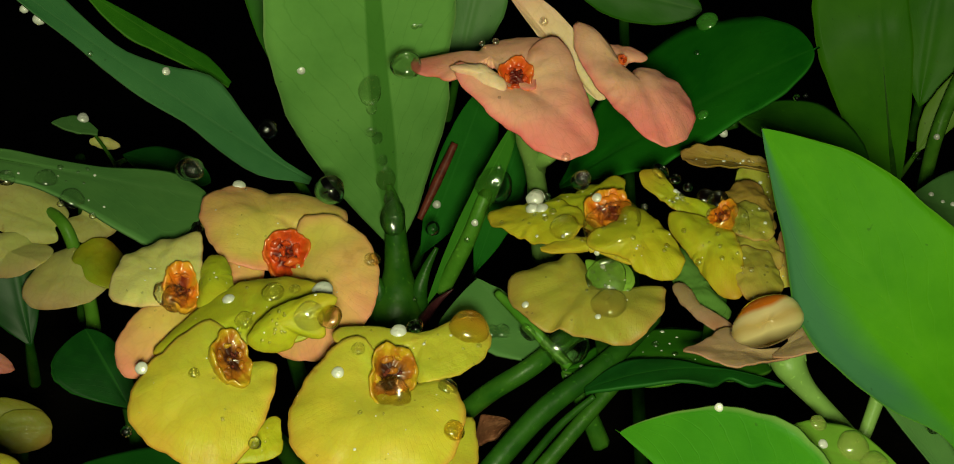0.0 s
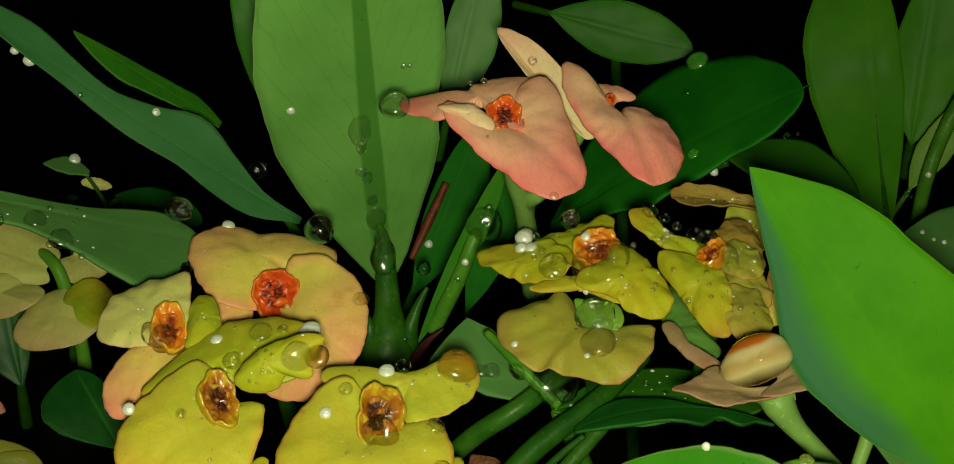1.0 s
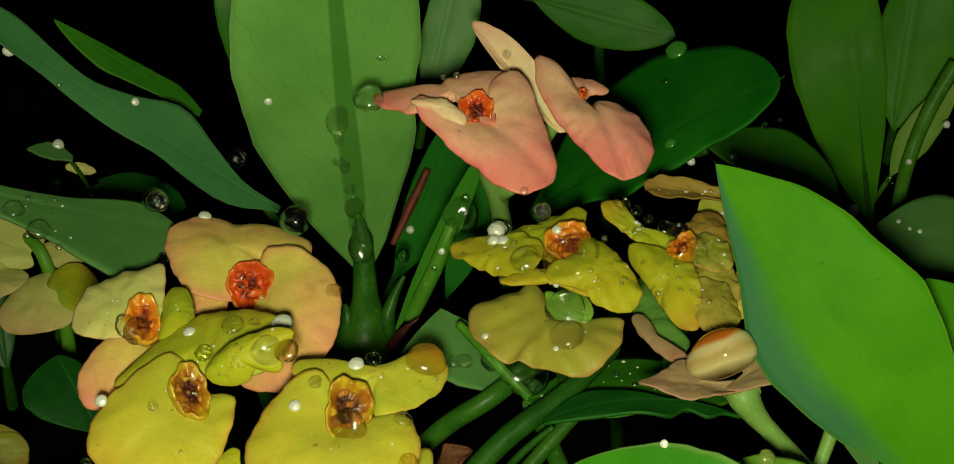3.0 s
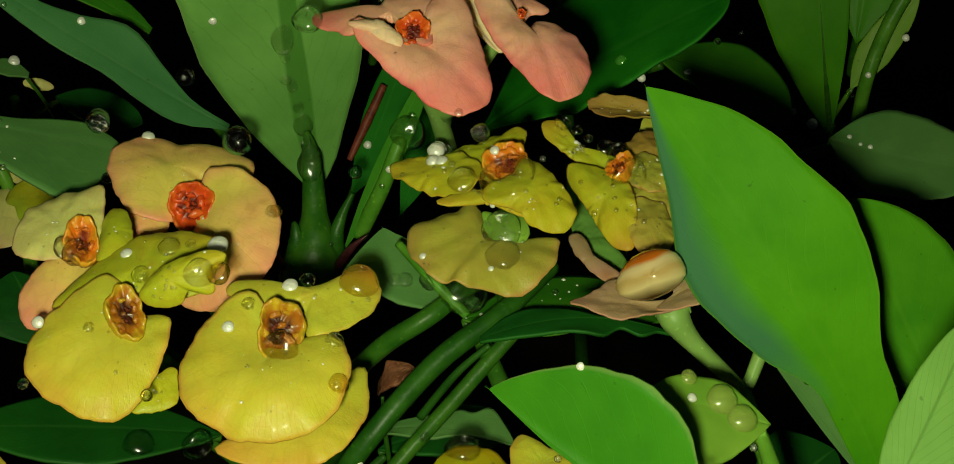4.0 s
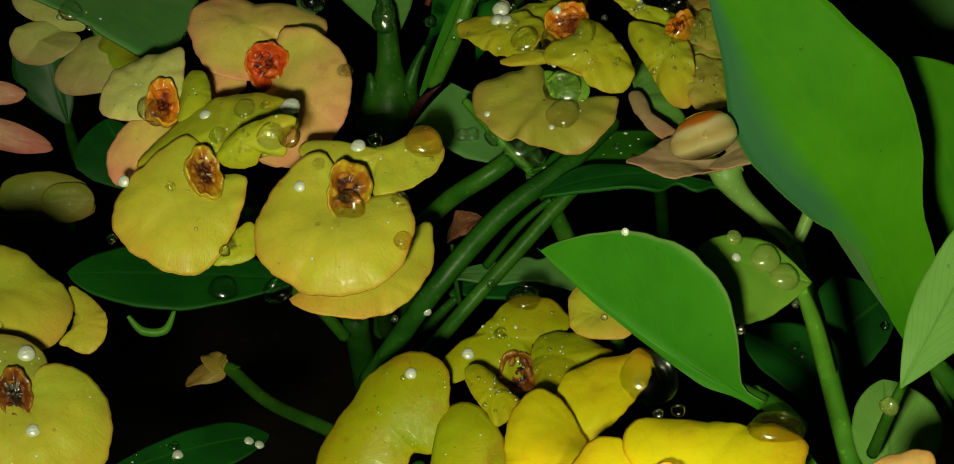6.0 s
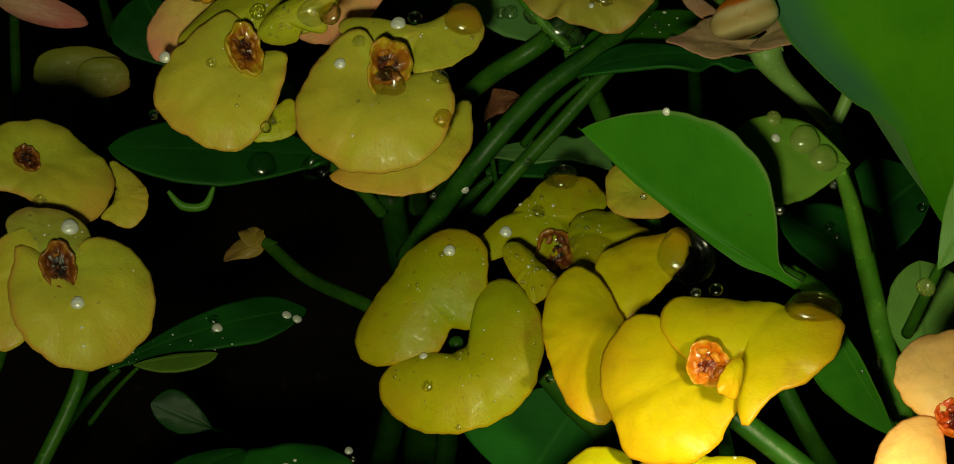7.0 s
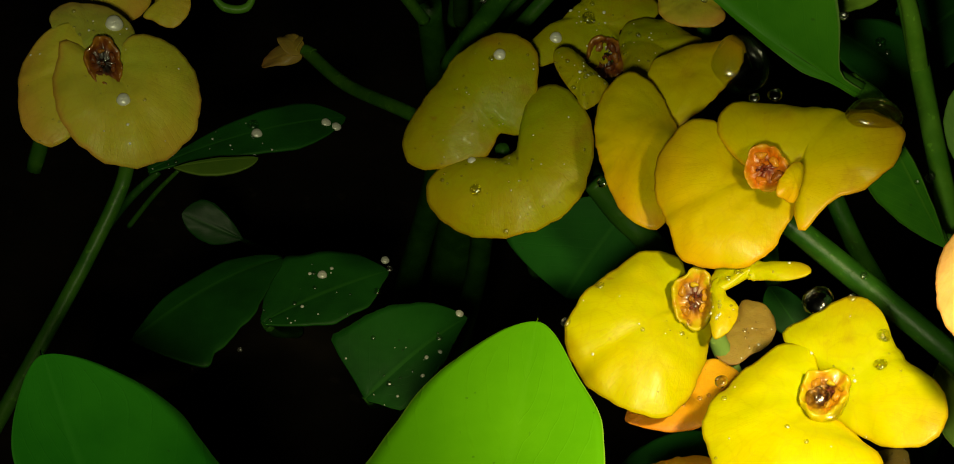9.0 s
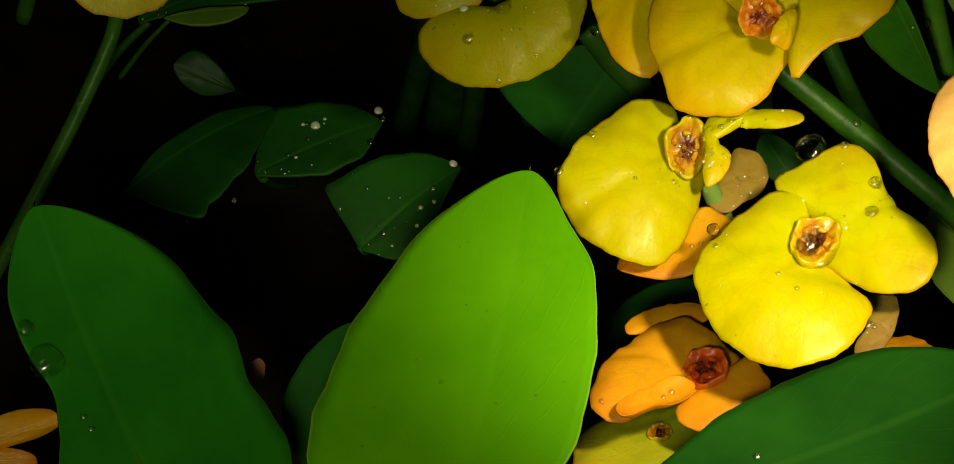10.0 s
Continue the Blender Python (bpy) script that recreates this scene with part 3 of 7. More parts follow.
def facing(n, spin=0.0):
    return Vector(n).to_track_quat("Z", "Y").to_matrix().to_4x4() @ Matrix.Rotation(spin, 4, "Z")


def heart(thing, place, n, r, mat, lobes=6, spin=0.0, oval=1.15, stamens=True):
    """The flower's middle: an uneven fleshy cup with five swollen glands on its lip, crumpled flesh and a few stamens in it, facing n."""
    at = Matrix.Translation(Vector(place) - thing.location) @ facing(n, spin)
    rnd = random.Random(int(r * 1e7) + lobes)
    ph = [rnd.uniform(0, 6.28) for _ in range(5)]
    profile = ((0.96, -0.5), (1.0, -0.2), (1.02, 0.06), (0.99, 0.17), (0.93, 0.2), (0.86, 0.15), (0.76, 0.0), (0.62, -0.09), (0.42, -0.12), (0.22, -0.13), (0.03, -0.13))
    around = 64
    verts, faces, uvs = [], [], []
    for i, (q, h) in enumerate(profile):
        for j in range(around):
            f = 2 * math.pi * j / around
            rough = Vector((math.cos(f) * q * 2.0, math.sin(f) * q * 2.0, ph[1] * 9))
            k = q * (1 + 0.07 * math.sin(2 * f + ph[0]) + 0.05 * math.sin(3 * f + ph[1]) + 0.03 * math.sin(5 * f + ph[2]))
            k += 0.12 * q * noise.noise(rough) + 0.05 * q * noise.noise(rough * 3)
            z = h + (0.14 * math.sin(f + ph[3]) * q + 0.30 * q * noise.noise(rough * 1.3 + Vector((7, 0, 0))) + 0.14 * noise.noise(rough * 3.4)) * (i > 0)
            verts.append(Vector((r * k * math.cos(f), r * k * oval * math.sin(f), r * z)))
            uvs.append((min(1, max(0, q + 0.35 * noise.noise(rough * 1.5 + Vector((3, 1, 0))))), f))
    for i in range(len(profile) - 1):
        for j in range(around):
            k = (j + 1) % around
            faces.append((i * around + j, i * around + k, (i + 1) * around + k, (i + 1) * around + j))
    cup = part("cup", mesh_of("cup", verts, faces, mat, uvs), thing)
    cup.matrix_local = at
    for k in range(11):
        rim = k < 5
        f = 2 * math.pi * k / 5 + ph[0] + rnd.uniform(-0.35, 0.35) if rim else rnd.uniform(0, 6.28)
        q = rnd.uniform(0.42, 0.66) if rim else rnd.uniform(0.08, 0.45)
        wide = rnd.uniform(0.16, 0.36) if rim else rnd.uniform(0.10, 0.24)
        me = blob_mesh("gland", r * wide * 0.62, r * wide, r * rnd.uniform(0.12, 0.2), mat, 0.16, k + lobes, 14, 10, 0.0, rnd.uniform(0.5, 0.95) if rim else rnd.uniform(0.1, 0.75))
        g = part("gland", me, cup)
        g.matrix_local = Matrix.Translation((r * q * math.cos(f), r * q * oval * math.sin(f), r * ((-0.02 if rim else -0.08) + rnd.uniform(-0.05, 0.05)))) @ Matrix.Rotation(f + rnd.uniform(-0.4, 0.4), 4, "Z") @ Matrix.Rotation(rnd.uniform(-0.5, 0.3), 4, "Y")
    if stamens:
        for k in range(4):
            f, q = rnd.uniform(0, 6.28), rnd.uniform(0.05, 0.35) * r
            foot = Vector((q * math.cos(f), q * math.sin(f), -r * 0.2))
            top = foot * 1.3 + Vector((0, 0, r * rnd.uniform(0.3, 0.5)))
            part("stamen", tube_mesh("stamen", [foot, (foot + top) * 0.55, top], [r * 0.05, r * 0.04, r * 0.08], STEM_RED, 6), cup)


def flower(place, label):
    return holder("flower", place, label, "flower", "crown of thorns flowers")


def stalk(thing, points, radii, mat=None, name="stalk"):
    return part(name, tube_mesh(name, [Vector(p) - thing.location for p in points], radii, mat or STEM, 10), thing)


def stem(points, radii, mat, label, thorns=0):
    thing = holder("stem", points[0], label, "stem", "stems of the plants")
    part("shaft", tube_mesh("shaft", [Vector(p) - thing.location for p in points], radii, mat, 12), thing)
    p, ahead, r = Vector(points[1]) - thing.location, (Vector(points[2]) - Vector(points[0])).normalized(), radii[1]
    part("leaf_scar", tube_mesh("leaf_scar", [p - ahead * r * 0.4, p, p + ahead * r * 0.4], [r * 0.98, r * 1.015, r * 0.98], mat, 12), thing)
    return thing


DROPS = {}


def drop(place, r, n=(0, -0.7, 0.7), squash=0.8, stretch=1.0, spin=0.0, mat=None, label="small clear water drop clinging to a wet plant"):
    """A bead of clear water that clings to what it sits on."""
    mat = mat or (WATER if r < 0.0008 else WATER_BIG)
    key = (round(squash, 2), round(stretch, 2), mat.name)
    if key not in DROPS:
        DROPS[key] = blob_mesh("water_drop", 1.0, stretch, squash, mat, 0.035, 5, 24, 14, 0.35, None, True)
    ob = new("water_drop", DROPS[key])
    ob.matrix_basis = Matrix.Translation(place) @ facing(n, spin) @ Matrix.Diagonal((r, r, r, 1))
    return tagged(ob, label, "water drop", "water drops")


def sprinkle(petals, count, small, large, seed, where="a wet flower"):
    """Fine beads of water strewn over the faces of some petals or blades, that look up to the light."""
    rnd = random.Random(seed)
    unit = [(math.sin(a) * math.cos(b), math.sin(a) * math.sin(b), math.cos(a)) for a in (0.35, 0.8, 1.25, 1.7) for b in [k * math.pi / 5 for k in range(10)]]
    verts, faces, kinds = [], [], []
    for _ in range(count):
        ob = rnd.choice(petals)
        me = ob.data
        poly = me.polygons[rnd.randrange(len(me.polygons) // 2)]
        n = poly.normal if poly.normal.dot(Vector((0, -0.8, 0.5))) > 0 else -poly.normal
        pearl = int(rnd.random() < 0.35)
        r = small * (large / small) ** (rnd.random() ** 2) * (0.65 if pearl else 1.0)
        at = Matrix.Translation(ob.parent.location + poly.center) @ facing(n, rnd.uniform(0, 6)) @ Matrix.Diagonal((r, r * rnd.uniform(0.85, 1.2), r * rnd.uniform(0.5, 0.8), 1))
        k = len(verts)
        verts += [at @ Vector((0, 0, 1))] + [at @ Vector(p) for p in unit]
        for j in range(10):
            q = (j + 1) % 10
            faces.append((k, k + 1 + j, k + 1 + q))
            faces += [(k + 1 + 10 * i + j, k + 11 + 10 * i + j, k + 11 + 10 * i + q, k + 1 + 10 * i + q) for i in range(3)]
        kinds += [pearl] * 40
    me = mesh_of("dew", verts, faces, WATER)
    me.materials.append(PEARL)
    for poly, kind in zip(me.polygons, kinds):
        poly.material_index = kind
    return tagged(new("dew", me), "fine beads of water strewn over " + where, "dew", "", "stuff")


# ---- ground ----
def ground():
    verts, faces, k, span = [], [], 60, 6.0
    for i in range(k + 1):
        for j in range(k + 1):
            x, y = (2 * i / k - 1), (2 * j / k - 1)
            x, y = span * x * abs(x), span * y * abs(y)
            verts.append(Vector((x, y, -0.24 + 0.012 * noise.noise(Vector((x * 9, y * 9, 0))))))
    for i in range(k):
        for j in range(k):
            faces.append((i * (k + 1) + j, (i + 1) * (k + 1) + j, (i + 1) * (k + 1) + j + 1, i * (k + 1) + j + 1))
    tagged(new("ground", mesh_of("ground", verts, faces, SOIL)), "dark wet garden soil under the plants", "ground", "", "structure")


ground()

# ---- things ----

peach_flower = flower((-0.0343, 0.0043, 0.0307), "peach flower with yellow heart and red-orange centre")
peach_flower_petal_1 = bract(peach_flower, (-0.0391, 0.0124, 0.0348), (0.104, -0.352, 0.930), (14.8, 13.6, 12.1, 10.5, 9.6, 8.6, 9.7, 10.8, 11.4, 11.6, 11.5, 11, 10.5, 10.5, 11, 12.1, 12.4, 11.8, 11.5, 11.3, 9.3, 7.7, 7, 13.5), PEACH, (2.1, -9.3), dome=0.14, seed=1)
peach_flower_petal_2 = bract(peach_flower, (-0.0279, -0.0023, 0.0279), (-0.155, -0.640, 0.753), (9.4, 9.5, 10, 10.6, 11.4, 12.2, 13.3, 14.3, 14.3, 10.2, 8.6, 7.4, 7.6, 9.1, 10.1, 11.6, 13.4, 13.3, 13.2, 12.8, 11.4, 10.7, 10, 9.6), PEACH, (-8.2, 6.1), dome=0.14, curl=((100, 40, 1.0),), seed=2)
peach_flower_petal_3 = bract(peach_flower, (-0.0417, 0.0022, 0.0293), (0.029, -0.595, 0.803), (3.7, 3.7, 3.9, 4.1, 4, 3.8, 3.6, 3.6, 3.8, 4.1, 3.8, 3.6, 3.5, 3.6, 3.9, 4.2, 4.3, 4, 3.6, 3.5, 3.5, 3.7, 3.9, 3.9), PEACH, (7.2, 2.9), dome=0.12, seed=3)
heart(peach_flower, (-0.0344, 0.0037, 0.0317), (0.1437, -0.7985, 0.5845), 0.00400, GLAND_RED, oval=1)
sprinkle([peach_flower_petal_1, peach_flower_petal_2, peach_flower_petal_3], 23, 0.00015, 0.0004, 5)
stalk(peach_flower, [(-0.0345, 0.0054, 0.0297), (-0.0364, 0.0184, 0.0176), (-0.0349, 0.0448, -0.0102), (-0.0267, 0.0472, -0.0377)], [0.00153, 0.00150, 0.00168, 0.00188], STEM)

pale_flower = flower((-0.0491, -0.0142, 0.0307), "pale peach flower with an orange cup")
pale_flower_petal_1 = bract(pale_flower, (-0.0537, -0.0097, 0.0331), (-0.160, -0.417, 0.895), (7.5, 7.1, 7, 7.5, 8.7, 10, 7.9, 7.6, 7.5, 7.4, 7.3, 7.3, 7.3, 7.4, 7.9, 8.6, 8.8, 8.3, 7.7, 7.6, 7.6, 7.6, 7.9, 8), CREAM, (6.2, -3.6), dome=0.12, seed=8)
pale_flower_petal_2 = bract(pale_flower, (-0.0512, -0.0161, 0.0250), (-0.127, -0.724, 0.678), (8.4, 9.7, 9.8, 9.2, 8.5, 7.4, 7.1, 6.9, 6.6, 6.4, 6.7, 7, 7.6, 8.6, 9.1, 9.8, 9.5, 7.7, 6.7, 6.3, 6.1, 6.1, 6.3, 7), PEACH, (1.8, 6.0), dome=0.12, seed=9)
pale_flower_petal_3 = bract(pale_flower, (-0.0441, -0.0134, 0.0324), (-0.147, -0.401, 0.904), (3.3, 2.9, 2.8, 2.9, 3.1, 3.8, 4.9, 6.5, 7, 5.7, 4.3, 3.4, 3, 2.8, 2.9, 3.1, 3.6, 4.8, 5.9, 5.9, 5.9, 6.1, 5.3, 4), LIME, (-4.2, -3.3), dome=0.3, seed=10)
heart(pale_flower, (-0.0492, -0.0152, 0.0321), (0.2452, -0.6262, 0.7401), 0.00300, GLAND, oval=1.35)
sprinkle([pale_flower_petal_1, pale_flower_petal_2, pale_flower_petal_3], 23, 0.00015, 0.0004, 12)
stalk(pale_flower, [(-0.0494, -0.0129, 0.0301), (-0.0498, 0.0008, 0.0189), (-0.0449, 0.0284, -0.0080), (-0.0267, 0.0472, -0.0377)], [0.00135, 0.00143, 0.00161, 0.00188], STEM)

curled_yellow_flower = flower((-0.0395, -0.0324, 0.0274), "yellow flower with a curled bract and brown centre")
curled_yellow_flower_petal_1 = bract(curled_yellow_flower, (-0.0433, -0.0353, 0.0229), (0.007, -0.635, 0.773), (10.2, 10.8, 12, 9.7, 9, 11.7, 13.1, 11.7, 10.4, 9.8, 10, 10.4, 10.7, 11.1, 10.7, 10.6, 10.5, 10.7, 11.3, 11.8, 11.5, 10.7, 10.1, 9.9), YELLOW, (4.3, 5.2), dome=0.16, crease=0.03, seed=15)
curled_yellow_flower_petal_2 = bract(curled_yellow_flower, (-0.0372, -0.0216, 0.0309), (-0.191, -0.438, 0.878), (11.6, 12.2, 11.9, 10.9, 9.8, 9, 8.2, 7.8, 7.4, 7.4, 7.6, 8.1, 9.1, 10.5, 13.6, 15.9, 7.7, 6.5, 6.1, 6, 6.3, 7, 8.3, 10), LIME, (2.8, -11.1), dome=0.12, seed=16)
curled_yellow_flower_petal_3 = bract(curled_yellow_flower, (-0.0318, -0.0336, 0.0340), (-0.183, -0.923, 0.339), (6.5, 6.5, 8.9, 6.9, 4.5, 3.5, 2.9, 2.6, 2.5, 2.6, 2.7, 3, 3.6, 4.6, 5.9, 5.9, 5.2, 4.7, 4.3, 4.1, 3.7, 3.1, 3.1, 6.5), LIME, (-7.2, -5.8), dome=0.35, roll=0.3, seed=17)
curled_yellow_flower_petal_4 = bract(curled_yellow_flower, (-0.0349, -0.0311, 0.0135), (0.005, -0.615, 0.789), (3.1, 3, 3.2, 3.7, 4.7, 4.7, 3.6, 3.1, 2.8, 2.6, 2.5, 2.5, 2.5, 2.7, 4.9, 5, 4, 3.5, 3.2, 3.1, 3.1, 3.2, 3.3, 3.2), LIME, (-4.1, 7.6), dome=0.1, seed=18)
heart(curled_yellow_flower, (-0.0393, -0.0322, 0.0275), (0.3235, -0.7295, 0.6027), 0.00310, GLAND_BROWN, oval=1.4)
sprinkle([curled_yellow_flower_petal_1, curled_yellow_flower_petal_2, curled_yellow_flower_petal_3, curled_yellow_flower_petal_4], 44, 0.00015, 0.0004, 20)
stalk(curled_yellow_flower, [(-0.0401, -0.0299, 0.0262), (-0.0397, -0.0152, 0.0140), (-0.0362, 0.0252, -0.0170), (-0.0264, 0.0433, -0.0445)], [0.00127, 0.00136, 0.00161, 0.00188], STEM)

yellow_flower = flower((-0.0153, -0.0377, 0.0276), "yellow flower with a water-filled brown centre")
yellow_flower_petal_1 = bract(yellow_flower, (-0.0180, -0.0409, 0.0225), (-0.079, -0.596, 0.799), (13.3, 13.3, 13, 11.1, 8.4, 8.2, 9.3, 13.9, 13.9, 12.9, 12.5, 12.4, 12.4, 12.4, 12.1, 11.5, 11, 11.1, 11.2, 11.4, 11.8, 12.4, 12.9, 13.1), YELLOW, (2.2, 6.0), dome=0.18, curl=((115, 22, 1.5),), seed=23)
yellow_flower_petal_2 = bract(yellow_flower, (-0.0107, -0.0280, 0.0290), (-0.027, -0.379, 0.925), (9.7, 10.3, 10.3, 9.5, 5.4, 3.5, 2.8, 2.6, 2.7, 3.1, 5.5, 13.3, 13.7, 9, 4.3, 3.9, 4, 4.7, 7.8, 7.7, 7.7, 7.9, 8.2, 8.9), YELLOW, (-3.9, -9.8), dome=0.16, seed=24)
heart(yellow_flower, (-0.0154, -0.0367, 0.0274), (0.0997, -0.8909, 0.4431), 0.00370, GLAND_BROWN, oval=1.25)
sprinkle([yellow_flower_petal_1, yellow_flower_petal_2], 27, 0.00015, 0.0004, 26)
stalk(yellow_flower, [(-0.0156, -0.0352, 0.0264), (-0.0162, -0.0139, 0.0095), (-0.0165, 0.0226, -0.0261), (-0.0183, 0.0413, -0.0491)], [0.00123, 0.00136, 0.00161, 0.00188], STEM)

hidden_yellow_flower = flower((-0.0129, -0.0317, 0.0144), "yellow flower with an orange rim behind another")
hidden_yellow_flower_petal_1 = bract(hidden_yellow_flower, (-0.0112, -0.0364, 0.0111), (-0.005, -0.429, 0.903), (8, 9.1, 10.5, 12.1, 14.4, 3.3, 1.8, 1.4, 1.4, 1.4, 1.5, 2, 3.9, 14.3, 12.7, 10.6, 8.9, 8, 7.3, 6.9, 6.8, 6.8, 6.9, 7.3), YELLOW, (-1.7, 5.6), dome=0.12, seed=29)
stalk(hidden_yellow_flower, [(-0.0133, -0.0285, 0.0116), (-0.0143, -0.0015, -0.0120), (-0.0170, 0.0414, -0.0491)], [0.00129, 0.00147, 0.00188], STEM)

pink_flower = flower((0.0033, 0.0060, 0.0630), "salmon pink flower with a bright red centre and wet tip")
pink_flower_petal_1 = bract(pink_flower, (0.0072, 0.0037, 0.0601), (0.044, -0.568, 0.822), (8.2, 8, 8.5, 9.7, 12.2, 15.1, 12.7, 8.7, 6.7, 6, 14.8, 14.2, 11.4, 9.6, 8.6, 8.3, 8.6, 9.8, 11.6, 13.1, 13.4, 12.3, 10.3, 8.9), PINK, (-3.7, 4.5), dome=0.14, crease=0.03, curl=((165, 25, 1.2),), seed=32)
pink_flower_petal_2 = bract(pink_flower, (-0.0007, 0.0138, 0.0641), (-0.189, -0.332, 0.924), (8.7, 8.4, 8.7, 9.6, 11.1, 8.4, 7, 6, 5.3, 4.7, 4.4, 5.6, 9.4, 14.3, 12.9, 9.9, 8.5, 1.6, 1.6, 1.6, 1.8, 2.8, 11.9, 9.8), PINK, (6.9, -4.1), dome=0.1, seed=33)
pink_flower_petal_3 = bract(pink_flower, (-0.0022, 0.0055, 0.0632), (0.053, -0.678, 0.733), (2.8, 2.2, 2, 1.9, 1.9, 2.1, 2.2, 2.4, 2.6, 3.3, 4.3, 5.7, 2.1, 1.6, 1.4, 1.4, 1.4, 1.5, 1.8, 2.2, 3.1, 4.3, 4.3, 3.6), PALE_PINK, (5.6, 0.5), dome=0.3, seed=34)
heart(pink_flower, (0.0033, 0.0069, 0.0629), (0.0160, -0.7376, 0.6750), 0.00290, GLAND_RED, oval=1.1)
stalk(pink_flower, [(0.0050, 0.0103, 0.0574), (0.0058, 0.0170, 0.0497), (0.0086, 0.0245, 0.0410), (0.0141, 0.0528, 0.0154)], [0.00144, 0.00160, 0.00176, 0.00198], STEM_PALE)

rose_flower = flower((0.0197, 0.0174, 0.0626), "rose pink flower with a cream back bract, seen from the side")
rose_flower_petal_1 = bract(rose_flower, (0.0245, 0.0104, 0.0603), (0.134, -0.475, 0.869), (8.3, 7.8, 7.5, 7.5, 7.7, 7.6, 5.9, 18.9, 15.6, 11.4, 8.6, 7.1, 6.2, 5.9, 6.1, 6.7, 8.1, 10.5, 12.2, 12.2, 11.6, 10.8, 9.9, 9), PINK, (-0.7, 7.5), dome=0.2, crease=0.05, seed=38)
rose_flower_petal_2 = petal(rose_flower, (0.0105, 0.0267, 0.0650), (-0.0076, 0.0071, 0.0078), (0.0083, -0.0064, -0.0091), (0.0049, -0.0009, 0.0010), (-0.0020, -0.0004, 0.0001), PALE_PINK, notch=0, cup=0.2, full=2.03, seed=39)
rose_flower_petal_3 = bract(rose_flower, (0.0228, 0.0238, 0.0636), (0.089, -0.395, 0.914), (4.3, 3.9, 3.5, 3.3, 3.1, 2.9, 2.9, 3.1, 3.6, 4.4, 4.3, 3.5, 3.2, 3.1, 3.2, 3.6, 4.2, 4.2, 2.8, 2.3, 2.3, 2.9, 3.9, 4.6), PINK, (-2.4, -6.1), dome=0.2, seed=40)
heart(rose_flower, (0.0220, 0.0164, 0.0643), (0.1282, -0.6873, 0.7149), 0.00080, GLAND_RED)
stalk(rose_flower, [(0.0180, 0.0235, 0.0568), (0.0112, 0.0188, 0.0472), (0.0089, 0.0259, 0.0406), (0.0129, 0.0528, 0.0154)], [0.00130, 0.00150, 0.00166, 0.00198], STEM_PALE)

wet_flower = flower((0.0194, 0.0015, 0.0412), "wet yellow-green flower with an orange centre under water")
wet_flower_petal_1 = bract(wet_flower, (0.0082, 0.0055, 0.0386), (-0.213, -0.245, 0.946), (8.8, 8.4, 7.9, 7.4, 6.9, 6.4, 5.9, 5.6, 5.6, 5.9, 6.7, 8.2, 9.7, 9.7, 8.2, 6.7, 5.7, 5.2, 5, 5.3, 5.8, 7.1, 8.5, 8.8), LIME, (9.4, 7.3), ruffle=0.04, warp=0.12, seed=44)
wet_flower_petal_2 = bract(wet_flower, (0.0177, 0.0117, 0.0400), (-0.169, -0.283, 0.944), (5.6, 5.3, 5.3, 5.8, 7, 8.8, 7.9, 6.4, 5.6, 5.3, 5.4, 5.9, 6.8, 8.1, 7.6, 6.7, 6, 5.8, 6, 6.6, 7.1, 7.6, 7.9, 6.7), LIME, (5.5, -4.6), ruffle=0.04, warp=0.12, seed=45)
wet_flower_petal_3 = bract(wet_flower, (0.0242, -0.0053, 0.0387), (-0.049, -0.527, 0.848), (6.4, 5.6, 5.3, 5.3, 5.7, 6.5, 7.7, 8.9, 7, 6.1, 6.3, 8.1, 8.8, 7.7, 5.2, 4.6, 4.6, 5.1, 6.5, 7.6, 8.3, 8.6, 8.4, 7.5), LIME, (-5.1, 8.9), dome=0.22, ruffle=0.04, warp=0.12, seed=46)
wet_flower_petal_4 = bract(wet_flower, (0.0169, -0.0023, 0.0365), (0.044, -0.192, 0.980), (5, 4.7, 4.4, 4.1, 3.7, 3.4, 3.5, 3.7, 4.1, 4.8, 5.7, 7, 9, 1.7, 1.3, 1.1, 1, 1, 1.1, 1.4, 2.4, 8.5, 7.4, 5.8), LIME, (4.5, 6.7), ruffle=0.04, warp=0.12, seed=47)
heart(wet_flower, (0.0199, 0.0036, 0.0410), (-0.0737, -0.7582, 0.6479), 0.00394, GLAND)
sprinkle([wet_flower_petal_1, wet_flower_petal_2, wet_flower_petal_3, wet_flower_petal_4], 57, 0.0002, 0.0006, 49)
stalk(wet_flower, [(0.0200, 0.0051, 0.0390), (0.0208, 0.0153, 0.0254), (0.0201, 0.0076, 0.0168)], [0.00135, 0.00142, 0.00140], STEM)

